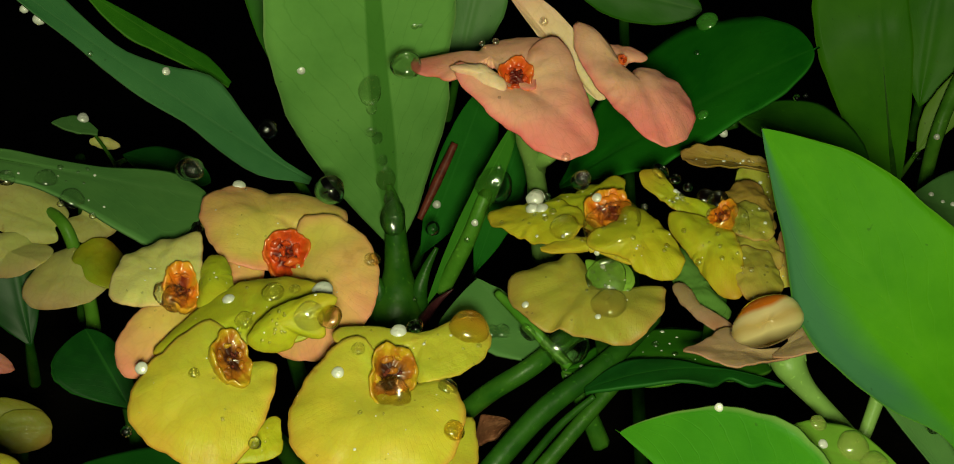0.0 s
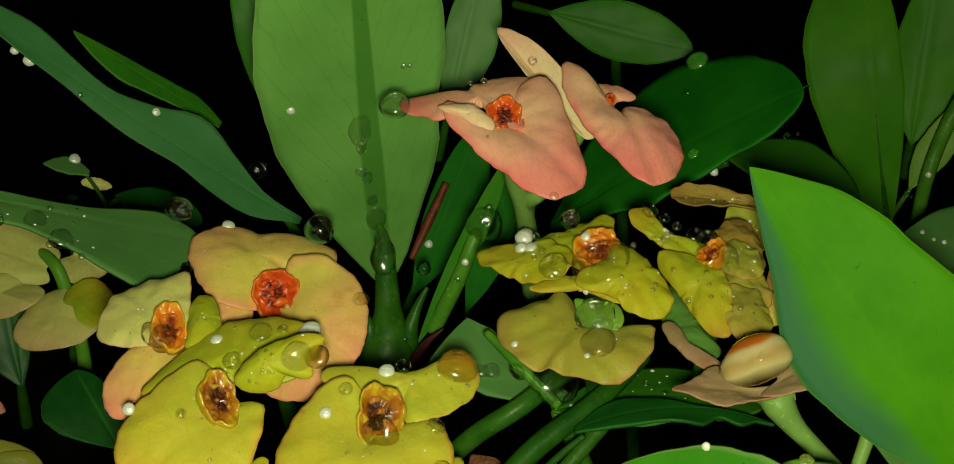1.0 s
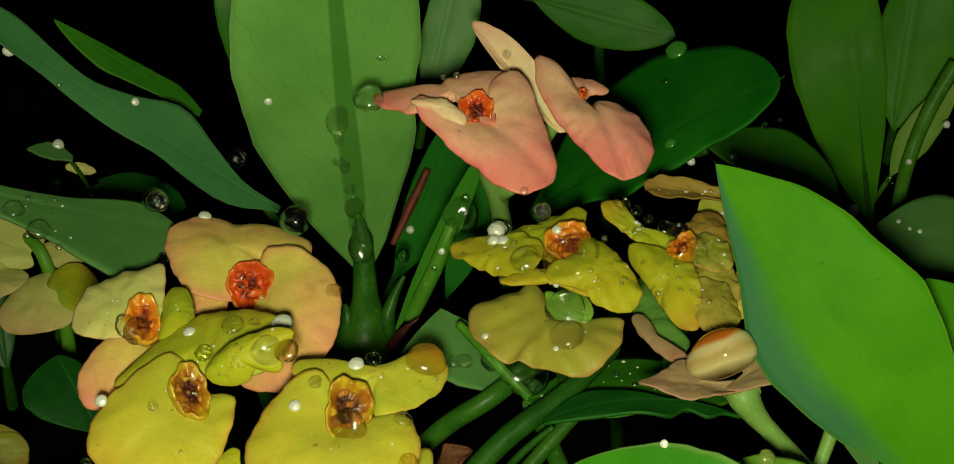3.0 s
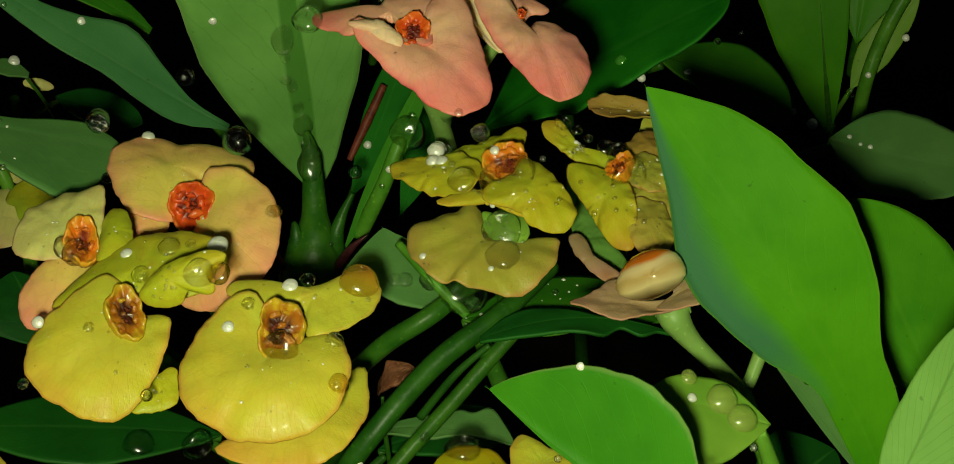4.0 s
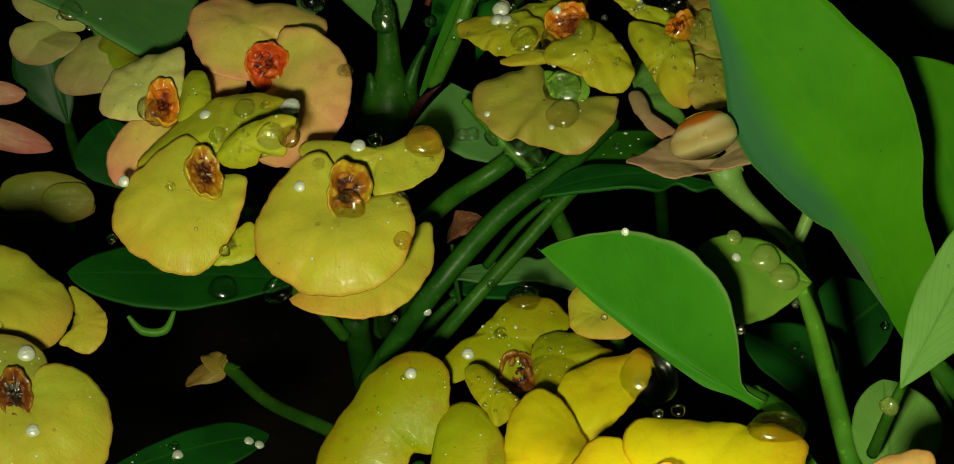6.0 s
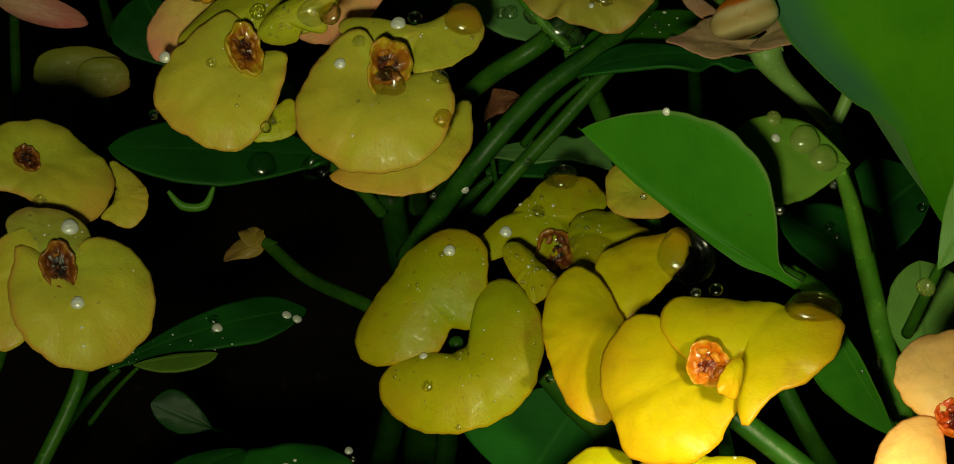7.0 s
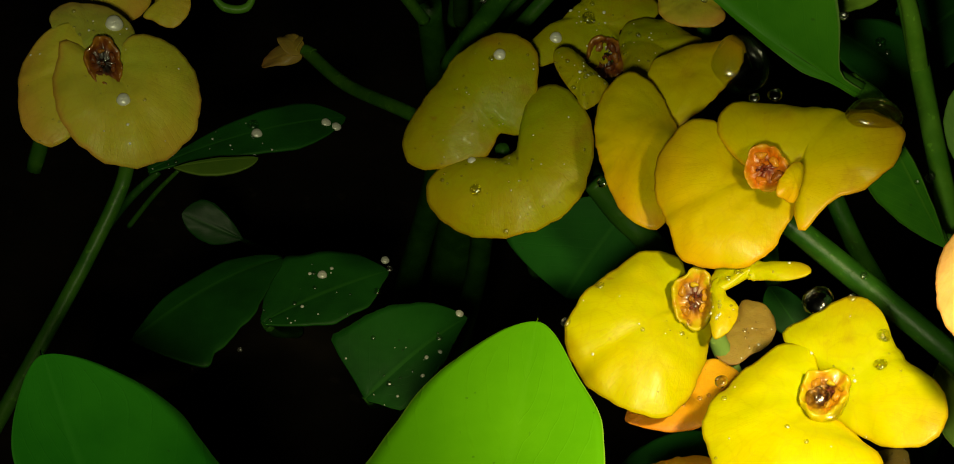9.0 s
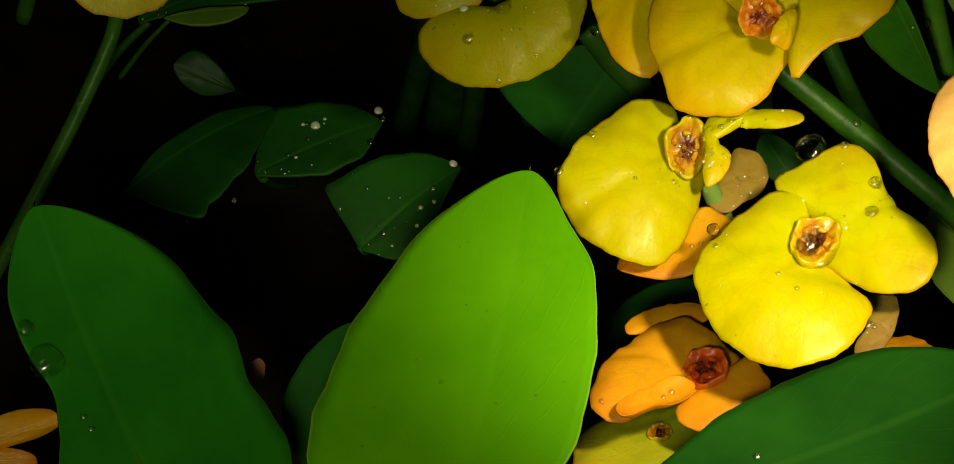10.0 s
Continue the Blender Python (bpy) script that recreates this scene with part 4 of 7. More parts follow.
olive_flower = flower((0.0227, -0.0018, 0.0328), "olive flower with a large water drop in its middle")
olive_flower_petal_1 = bract(olive_flower, (0.0155, -0.0061, 0.0287), (-0.164, -0.361, 0.918), (13.2, 13, 13.2, 6.1, 5.3, 5.2, 5.9, 8.8, 11.5, 11.2, 12.1, 13.9, 13.8, 12.3, 10.5, 9.8, 8.8, 7.6, 7.4, 7.9, 9.2, 11.8, 12.7, 12.9), OLIVE, (4.7, 8.0), dome=0.14, ruffle=0.04, warp=0.12, seed=52)
olive_flower_petal_2 = bract(olive_flower, (0.0199, -0.0041, 0.0322), (-0.149, -0.687, 0.711), (4, 3.7, 3.6, 3.5, 3.3, 2.9, 2.6, 2.6, 2.7, 3.5, 5.1, 4.4, 3.8, 3.4, 3.2, 3.1, 3, 2.9, 2.9, 3.2, 3.5, 3.9, 4.1, 4.1), LEAF_LIGHT, (2.3, 2.5), dome=0.2, seed=53)
sprinkle([olive_flower_petal_1, olive_flower_petal_2], 34, 0.0002, 0.0005, 54)
stalk(olive_flower, [(0.0181, -0.0072, 0.0249), (0.0198, 0.0007, 0.0185), (0.0207, 0.0024, 0.0155)], [0.00121, 0.00126, 0.00138], STEM)

crumpled_flower = flower((0.0407, 0.0074, 0.0383), "crumpled yellow-green flower with an orange centre, covered in drops")
crumpled_flower_petal_1 = bract(crumpled_flower, (0.0333, 0.0154, 0.0402), (-0.032, -0.559, 0.829), (2.5, 1.3, 1, 0.9, 0.9, 1.1, 1.3, 1.9, 6.6, 8.8, 7.6, 5.4, 3.7, 3.1, 2.7, 2.6, 2.6, 2.9, 3.3, 4.2, 5.6, 7.1, 8, 7.8), LIME, (7.9, -6.6), ruffle=0.04, warp=0.12, seed=57)
crumpled_flower_petal_2 = bract(crumpled_flower, (0.0373, 0.0021, 0.0353), (-0.307, -0.570, 0.762), (5.7, 5.1, 4.9, 4.9, 5.2, 5.6, 5.9, 6.5, 7.4, 9, 10.5, 8.4, 5.6, 4.4, 3.8, 3.6, 3.7, 4, 4.9, 6.8, 9.6, 10.8, 8.1, 6.5), LIME, (0.2, 7.4), dome=0.2, ruffle=0.04, warp=0.12, seed=58)
crumpled_flower_petal_3 = bract(crumpled_flower, (0.0444, -0.0022, 0.0330), (-0.005, -0.398, 0.918), (4.2, 4.2, 4.5, 5, 6, 6.3, 6.4, 6.5, 6.2, 5.8, 5.5, 4.9, 4.2, 3.9, 4.1, 4.7, 5.6, 6.4, 6.6, 6.7, 6.2, 5.7, 5.1, 4.5), OLIVE, (-3.8, 11.7), ruffle=0.04, warp=0.12, seed=59)
crumpled_flower_petal_4 = bract(crumpled_flower, (0.0438, 0.0093, 0.0384), (0.019, -0.444, 0.896), (5.3, 5.3, 5.4, 5.3, 5.1, 5, 4.7, 4.6, 4.7, 5.1, 5.7, 6.2, 6.2, 5.8, 5.2, 4.3, 3.9, 3.7, 4.1, 5.3, 5.7, 6, 5.9, 5.5), OLIVE, (-3.0, -0.8), ruffle=0.04, warp=0.12, seed=60)
crumpled_flower_petal_5 = petal(crumpled_flower, (0.0505, 0.0036, 0.0331), (0.0008, 0.0056, 0.0039), (-0.0006, -0.0042, -0.0032), (0.0034, -0.0009, 0.0001), (-0.0015, 0.0003, 0.0001), PEACH, notch=0, wave=0.09, ruffle=0.035, seed=61)
crumpled_flower_petal_6 = bract(crumpled_flower, (0.0445, 0.0055, 0.0348), (-0.005, -0.398, 0.918), (5.3, 5.2, 5.5, 6.2, 4.9, 3.4, 4.1, 5.5, 6, 6.3, 6.5, 6.2, 5.6, 5.3, 5.3, 5.2, 4.9, 4.5, 4.5, 5, 5.9, 6.9, 6.4, 5.7), OLIVE, (-3.7, 3.9), ruffle=0.04, warp=0.14, seed=103)
crumpled_flower_petal_7 = bract(crumpled_flower, (0.0466, 0.0160, 0.0393), (0.019, -0.444, 0.896), (3.5, 3.5, 3.8, 4.3, 5.1, 6.2, 6.2, 5.8, 5.4, 5.2, 5.3, 5.4, 4.6, 3.5, 3, 3.1, 3.4, 4.6, 6.6, 7.3, 6.8, 5.1, 4.1, 3.7), BROWN, (-6.2, -7.1), dome=0.2, ruffle=0.04, warp=0.14, seed=85)
heart(crumpled_flower, (0.0398, 0.0074, 0.0398), (-0.4892, -0.4430, 0.7513), 0.00255, GLAND)
sprinkle([crumpled_flower_petal_1, crumpled_flower_petal_2, crumpled_flower_petal_3, crumpled_flower_petal_4, crumpled_flower_petal_5], 81, 0.0002, 0.0007, 63)
stalk(crumpled_flower, [(0.0416, 0.0109, 0.0356), (0.0429, 0.0163, 0.0257), (0.0407, 0.0110, 0.0148)], [0.00129, 0.00133, 0.00143], STEM)

withered_flower = flower((0.0477, 0.0259, 0.0401), "withered golden bracts holding water")
withered_flower_petal_1 = petal(withered_flower, (0.0452, 0.0318, 0.0428), (-0.0084, 0.0042, -0.0008), (0.0084, -0.0037, -0.0009), (0.0002, 0.0017, 0.0014), (-0.0008, -0.0045, -0.0004), BROWN, notch=0, cup=0.3, wave=0.09, ruffle=0.035, seed=66)
withered_flower_petal_2 = petal(withered_flower, (0.0505, 0.0271, 0.0380), (0.0053, -0.0004, 0.0009), (-0.0048, 0.0010, -0.0022), (-0.0016, -0.0092, -0.0035), (0.0007, 0.0059, 0.0036), OLIVE, notch=0, cup=0.6, wave=0.08, ruffle=0.035, seed=67)
sprinkle([withered_flower_petal_1, withered_flower_petal_2], 61, 0.0002, 0.0007, 68)
stalk(withered_flower, [(0.0501, 0.0300, 0.0354), (0.0506, 0.0288, 0.0274), (0.0461, 0.0203, 0.0220)], [0.00126, 0.00127, 0.00135], STEM)

faded_flower = flower((0.0353, -0.0030, 0.0271), "faded peach bract beside a wet flower")
faded_flower_petal_1 = bract(faded_flower, (0.0347, -0.0064, 0.0278), (-0.083, -0.241, 0.967), (1.2, 1, 0.9, 0.8, 0.9, 1, 1.3, 2, 7.6, 8, 5, 3.4, 2.5, 2.1, 1.9, 1.8, 1.9, 2.2, 2.7, 3.6, 5.5, 7.3, 7.3, 1.7), DUSKY, (-0.5, 3.2), dome=0.2, seed=71)
faded_flower_petal_2 = bract(faded_flower, (0.0363, 0.0058, 0.0269), (-0.163, -0.391, 0.906), (2.8, 2.4, 2.3, 2.3, 2.4, 2.8, 3.7, 5.9, 10.8, 8.5, 6.4, 5, 3.9, 3.2, 3, 2.9, 3.1, 3.4, 4.4, 6.2, 8.6, 9.4, 8, 3.8), LEAF_PALE, (2.5, -7.6), ruffle=0.04, warp=0.14, seed=72)
stalk(faded_flower, [(0.0376, -0.0028, 0.0249), (0.0389, 0.0047, 0.0174), (0.0390, 0.0063, 0.0138)], [0.00114, 0.00118, 0.00130], STEM)

saucer_flower = flower((0.0424, -0.0236, 0.0292), "shallow pinkish saucer flower holding one large water bead")
saucer_flower_petal_1 = bract(saucer_flower, (0.0381, -0.0227, 0.0277), (-0.033, -0.140, 0.990), (8.3, 9.5, 3.6, 3.2, 3.3, 3.8, 4.7, 6.6, 6.4, 5.7, 5.4, 5.6, 6.7, 8.7, 6.9, 5.8, 5.3, 5.1, 4.9, 4.8, 4.7, 4.9, 5.5, 6.5), DUSKY, (4.4, 0.3), dome=-0.1, seed=75)
saucer_flower_petal_2 = bract(saucer_flower, (0.0487, -0.0211, 0.0298), (-0.256, -0.147, 0.955), (5.3, 5.2, 3.4, 2.8, 2.7, 2.8, 3.3, 4.5, 7, 9.6, 5.9, 3.7, 3, 2.6, 2.4, 2.5, 2.7, 3.2, 6.7, 7, 6.7, 5.9, 5.4, 5.2), DUSKY, (-0.9, -6.6), dome=-0.1, seed=76)
stalk(saucer_flower, [(0.0464, -0.0216, 0.0254), (0.0469, -0.0228, 0.0242), (0.0501, -0.0231, 0.0204), (0.0575, -0.0226, 0.0132), (0.0591, -0.0224, 0.0115)], [0.00315, 0.00258, 0.00162, 0.00116, 0.00126], STEM_PALE)

cream_flower = flower((-0.0963, 0.1057, -0.0036), "pale cream flowers out of the light beside a wet leaf")
cream_flower_petal_1 = petal(cream_flower, (-0.1057, 0.1081, 0.0025), (-0.0097, 0.0016, 0.0026), (0.0106, -0.0012, -0.0034), (0.0023, 0.0059, 0.0062), (-0.0014, -0.0043, -0.0035), CREAM, seed=79)
cream_flower_petal_2 = petal(cream_flower, (-0.1072, 0.1007, -0.0042), (-0.0048, -0.0013, -0.0052), (0.0055, 0.0042, 0.0022), (-0.0064, 0.0012, 0.0029), (0.0082, -0.0052, -0.0004), CREAM, seed=80)
cream_flower_petal_3 = petal(cream_flower, (-0.0937, 0.0988, -0.0090), (-0.0036, -0.0066, -0.0055), (0.0033, 0.0057, 0.0068), (-0.0098, 0.0028, -0.0010), (0.0095, -0.0016, -0.0003), CREAM, seed=81)
cream_flower_petal_4 = petal(cream_flower, (-0.0864, 0.1002, -0.0048), (0.0041, 0.0027, 0.0019), (-0.0046, -0.0034, -0.0015), (0.0054, -0.0054, -0.0042), (-0.0040, 0.0042, 0.0026), LIME, seed=82)
cream_flower_petal_5 = petal(cream_flower, (-0.0887, 0.1133, -0.0008), (0.0028, 0.0007, -0.0030), (-0.0057, 0.0008, 0.0029), (-0.0050, -0.0066, -0.0015), (0.0034, 0.0024, 0.0019), CREAM, seed=83)
stalk(cream_flower, [(-0.1010, 0.1120, 0.0030), (-0.0945, 0.1060, -0.0010), (-0.0905, 0.1090, -0.0215), (-0.0906, 0.1123, -0.0439)], [0.00120, 0.00160, 0.00170, 0.00187], STEM_LIGHT)

cluster_flower = flower((0.0128, -0.0401, -0.0035), "yellow flower with a dull red centre in the lower cluster")
cluster_flower_petal_1 = bract(cluster_flower, (0.0105, -0.0345, -0.0012), (0.129, -0.464, 0.876), (10.6, 12, 11.9, 10.4, 9.4, 7.8, 6.1, 5.1, 4.7, 4.7, 5.1, 6.1, 8.7, 12.8, 13.5, 8, 8, 7.9, 7.3, 6.8, 6.4, 5.4, 4.7, 4.7), MOSS, (0.8, -6.5), dome=0.12, ruffle=0.03, seed=86)
cluster_flower_petal_2 = bract(cluster_flower, (0.0197, -0.0415, -0.0006), (-0.037, -0.128, 0.991), (3.3, 4.8, 8.6, 8, 7.7, 7.7, 7.8, 7.7, 7.4, 7.2, 6.8, 6, 5.3, 5, 5, 5.4, 6.3, 8.4, 11.4, 10.1, 5.1, 3.7, 3.2, 3.1), MOSS, (-7.2, -0.6), dome=0.18, seed=87)
cluster_flower_petal_3 = bract(cluster_flower, (0.0084, -0.0519, -0.0007), (0.036, -0.286, 0.957), (3.4, 3, 2.9, 2.9, 3.1, 3.7, 5, 6.7, 7.2, 5.6, 4.2, 3.4, 2.9, 2.7, 2.7, 2.8, 3.2, 3.9, 6.1, 5.9, 5.4, 5.1, 5, 4.5), MOSS, (5.9, 10.1), dome=0.3, seed=88)
heart(cluster_flower, (0.0127, -0.0389, -0.0050), (0.1075, -0.8898, 0.4434), 0.00329, GLAND_DARK)
sprinkle([cluster_flower_petal_1, cluster_flower_petal_2, cluster_flower_petal_3], 81, 0.00015, 0.0005, 90)
stalk(cluster_flower, [(0.0129, -0.0381, -0.0054), (0.0132, -0.0270, -0.0214), (0.0153, -0.0086, -0.0553)], [0.00124, 0.00132, 0.00161], STEM)

tucked_flower = flower((0.0260, -0.0318, 0.0026), "yellow bract half hidden behind a leaf")
tucked_flower_petal_1 = bract(tucked_flower, (0.0255, -0.0327, 0.0029), (-0.247, -0.343, 0.906), (7.7, 6.3, 5, 4.3, 3.9, 3.8, 3.9, 4.1, 4.8, 6.1, 7.7, 7, 6, 5.2, 4.9, 4.9, 4.8, 4.7, 4.7, 4.7, 4.8, 5.1, 5.9, 7.2), YELLOW, (-0.1, 0.8), dome=0.12, seed=93)
stalk(tucked_flower, [(0.0282, -0.0300, 0.0004), (0.0305, -0.0235, -0.0152), (0.0275, -0.0086, -0.0547)], [0.00126, 0.00132, 0.00161], STEM)

kidney_flower = flower((-0.0033, -0.0587, -0.0074), "kidney-shaped yellow flower with a dark hollow centre")
kidney_flower_petal_1 = bract(kidney_flower, (-0.0087, -0.0524, -0.0063), (-0.230, -0.598, 0.768), (9.6, 9.9, 10.6, 11.8, 13.2, 13.3, 12.4, 11.1, 9.7, 8.8, 7.8, 7.3, 7.7, 9, 11, 13.1, 14.2, 13.3, 11.5, 10.1, 9.3, 7.8, 6.6, 10), MOSS, (7.3, -3.7), dome=0.2, curl=((345, 30, 1.2),), seed=96)
kidney_flower_petal_2 = bract(kidney_flower, (-0.0003, -0.0630, -0.0119), (-0.240, -0.585, 0.774), (10.5, 11, 11.7, 12.8, 14, 15.1, 15.4, 13.6, 5.7, 4.5, 4.3, 4.9, 9, 13.9, 16, 15, 13.9, 12.5, 11.5, 10.7, 10.1, 9.8, 9.9, 10.2), MOSS, (-4.4, 5.1), dome=0.2, seed=97)
sprinkle([kidney_flower_petal_1, kidney_flower_petal_2], 68, 0.00015, 0.0003, 98)
stalk(kidney_flower, [(-0.0038, -0.0468, -0.0195), (-0.0021, -0.0373, -0.0348), (0.0036, -0.0204, -0.0695)], [0.00124, 0.00132, 0.00161], STEM)

pressed_flower = flower((0.0213, -0.0647, 0.0018), "golden flower pressed behind a larger one")
pressed_flower_petal_1 = bract(pressed_flower, (0.0172, -0.0716, 0.0010), (-0.035, -0.343, 0.939), (6.1, 6.3, 6.8, 7.5, 8.4, 10.2, 12.6, 13.4, 11.7, 9.6, 7.9, 7, 6.4, 6.2, 6.2, 6.7, 7.8, 9.7, 12.6, 14.8, 12.4, 8.8, 7, 6.3), AMBER_GOLD, (3.3, 7.1), dome=0.16, seed=101)
pressed_flower_petal_2 = bract(pressed_flower, (0.0253, -0.0560, 0.0033), (-0.144, -0.314, 0.938), (5.4, 5.9, 7, 8.5, 9.9, 9, 7.8, 6.9, 6.5, 6.4, 6.4, 6.6, 6.8, 6.7, 6.6, 6.9, 7.7, 8.9, 9.8, 8.5, 7, 6.1, 5.5, 5.3), AMBER_GOLD, (0.0, -9.5), dome=0.18, seed=102)
stalk(pressed_flower, [(0.0221, -0.0607, -0.0022), (0.0239, -0.0513, -0.0176), (0.0225, -0.0297, -0.0578)], [0.00115, 0.00123, 0.00154], STEM)

golden_flower = flower((0.0335, -0.0889, 0.0110), "large golden yellow flower with an orange-red centre")
golden_flower_petal_1 = bract(golden_flower, (0.0276, -0.0896, 0.0060), (-0.316, -0.460, 0.830), (10.3, 10.5, 11.2, 11.7, 6.8, 6, 6, 7, 11.3, 12.8, 12.4, 11.7, 10.7, 9.6, 8.7, 8.2, 8.2, 9, 10.3, 10.2, 10.3, 10.9, 11.1, 10.7), AMBER_GOLD, (5.5, 5.0), dome=0.2, crease=0.035, seed=105)
golden_flower_petal_2 = bract(golden_flower, (0.0393, -0.0866, 0.0133), (-0.314, -0.339, 0.887), (10.4, 11.3, 12.1, 12.5, 10.3, 7.9, 6.7, 6.4, 6.5, 7, 8.1, 10.4, 13.7, 14.2, 12.1, 9.8, 7.4, 5.6, 4.4, 4.1, 12.7, 10.4, 9.4, 9.7), AMBER_GOLD, (-1.4, -7.3), dome=0.16, seed=106)
golden_flower_petal_3 = bract(golden_flower, (0.0357, -0.0974, 0.0148), (0.480, -0.538, 0.693), (2.2, 2.9, 3.4, 3.1, 2.4, 2, 1.8, 1.6, 1.6, 1.7, 1.9, 2.2, 2.8, 3, 2.7, 2.6, 2.7, 2.5, 2.1, 1.7, 1.6, 1.6, 1.6, 1.8), AMBER_GOLD, (2.1, 2.6), dome=0.35, seed=107)
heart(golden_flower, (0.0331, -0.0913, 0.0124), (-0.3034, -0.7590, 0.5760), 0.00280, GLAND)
stalk(golden_flower, [(0.0340, -0.0858, 0.0082), (0.0376, -0.0733, -0.0094), (0.0474, -0.0470, -0.0528)], [0.00103, 0.00113, 0.00158], STEM)

dull_flower = flower((-0.0687, -0.0514, -0.0038), "dull yellow flower with a dark red hollow")
dull_flower_petal_1 = bract(dull_flower, (-0.0651, -0.0529, -0.0095), (0.282, -0.547, 0.788), (11.8, 11.9, 12.1, 12.3, 12.3, 11.2, 8.6, 7.4, 14.4, 13.3, 12.5, 12, 11.6, 11.4, 11.2, 11.3, 11.5, 11.6, 11.6, 11.6, 11.6, 11.7, 11.6, 11.7), YELLOW, (-2.5, 6.7), dome=0.2, seed=111)
dull_flower_petal_2 = petal(dull_flower, (-0.0764, -0.0508, -0.0060), (-0.0067, -0.0035, -0.0011), (0.0057, 0.0031, 0.0009), (-0.0009, 0.0067, 0.0049), (0.0014, -0.0100, -0.0070), YELLOW, notch=0.2, seed=112)
dull_flower_petal_3 = petal(dull_flower, (-0.0732, -0.0432, -0.0022), (-0.0024, 0.0042, 0.0024), (0.0024, -0.0043, -0.0025), (0.0069, 0.0019, -0.0010), (-0.0060, -0.0017, 0.0009), OLIVE, notch=0, seed=113)
heart(dull_flower, (-0.0695, -0.0498, -0.0047), (0.2957, -0.7825, 0.5480), 0.00310, GLAND_DARK, stamens=False, oval=1.3)
sprinkle([dull_flower_petal_1, dull_flower_petal_2, dull_flower_petal_3], 40, 0.00015, 0.0004, 115)
stalk(dull_flower, [(-0.0659, -0.0548, -0.0177), (-0.0670, -0.0566, -0.0241), (-0.0719, -0.0647, -0.0337), (-0.0786, -0.0740, -0.0449), (-0.0890, -0.0865, -0.0617)], [0.00126, 0.00127, 0.00128, 0.00129, 0.00143], STEM)

shaded_flower = flower((-0.0816, -0.0226, -0.0005), "dull yellow flower in half shade")
shaded_flower_petal_1 = bract(shaded_flower, (-0.0791, -0.0225, -0.0019), (0.308, -0.363, 0.880), (9.8, 9.3, 9.3, 9.8, 10.4, 10.4, 10.9, 12.1, 12.6, 13.4, 13.2, 12.6, 10.8, 8.3, 7.5, 7.8, 8.9, 10.7, 12.9, 13.2, 13, 12.8, 12.1, 10.8), YELLOW, (-2.4, 2.3), dome=0.14, seed=118)
shaded_flower_petal_2 = bract(shaded_flower, (-0.0655, -0.0216, -0.0087), (-0.006, -0.490, 0.872), (4, 4, 4, 4.1, 4.3, 4.7, 5.5, 7.1, 8.8, 3.3, 2.7, 2.4, 2.3, 2.5, 2.9, 5.7, 5.4, 5.4, 5.8, 6, 5.7, 5.2, 4.7, 4.3), YELLOW, (-16.5, 2.9), dome=0.14, seed=119)
heart(shaded_flower, (-0.0821, -0.0227, -0.0003), (0.3290, -0.4903, 0.8071), 0.00226, GLAND_DARK)
stalk(shaded_flower, [(-0.0819, -0.0200, -0.0045), (-0.0855, -0.0184, -0.0189), (-0.0949, -0.0248, -0.0472)], [0.00137, 0.00142, 0.00161], STEM)

bright_flower = flower((0.0251, -0.0984, -0.0053), "bright yellow flower with a curled bract and wet brown centre")
bright_flower_petal_1 = bract(bright_flower, (0.0183, -0.1017, -0.0092), (0.022, -0.388, 0.921), (9.6, 10.5, 10.8, 9.3, 12.5, 13.8, 12.6, 11.1, 10.2, 9.9, 9.8, 10, 10.6, 10.7, 10.5, 10.8, 11, 11.5, 12.6, 12.8, 11.6, 10.3, 9.6, 9.4), GOLD, (7.0, 4.1), dome=0.2, crease=0.035, seed=123)
bright_flower_petal_2 = bract(bright_flower, (0.0327, -0.0977, -0.0001), (-0.355, -0.067, 0.932), (1.7, 2.1, 2.9, 5.4, 8.1, 6.7, 4.1, 2.5, 2.1, 2, 2.1, 2.6, 3.6, 4.2, 4.9, 5.3, 5.6, 6, 6.2, 6.3, 1.9, 1.6, 1.6, 1.6), GOLD, (-0.5, -9.0), dome=0.2, seed=124)
bright_flower_petal_3 = bract(bright_flower, (0.0285, -0.1028, -0.0031), (-0.169, -0.284, 0.944), (2.4, 2.2, 2.2, 2.2, 2.2, 2.1, 2.1, 2.5, 5, 4.7, 2.7, 1.9, 1.6, 1.5, 1.5, 1.6, 1.8, 2.3, 3.2, 4.5, 4.1, 3.5, 2.9, 2.6), GOLD, (-5.1, 1.1), dome=0.3, seed=125)
bright_flower_petal_4 = bract(bright_flower, (0.0338, -0.0944, -0.0145), (-0.060, -0.280, 0.958), (3.9, 4.2, 4.5, 4.8, 5.2, 5.6, 5.7, 5.5, 3.8, 3.2, 3, 3, 3.2, 3.6, 4.4, 5.4, 5.9, 6, 5.3, 4.1, 3.6, 3.5, 3.5, 3.7), BROWN, (-7.6, -3.1), dome=0.1, seed=126)
bright_flower_petal_5 = petal(bright_flower, (0.0225, -0.1062, -0.0170), (-0.0048, -0.0039, -0.0016), (0.0074, 0.0060, 0.0022), (-0.0032, 0.0013, -0.0002), (0.0075, -0.0033, 0.0007), ORANGE, notch=0, seed=127)
heart(bright_flower, (0.0251, -0.0986, -0.0053), (-0.1010, -0.7505, 0.6531), 0.00310, GLAND_HONEY, oval=1.3)
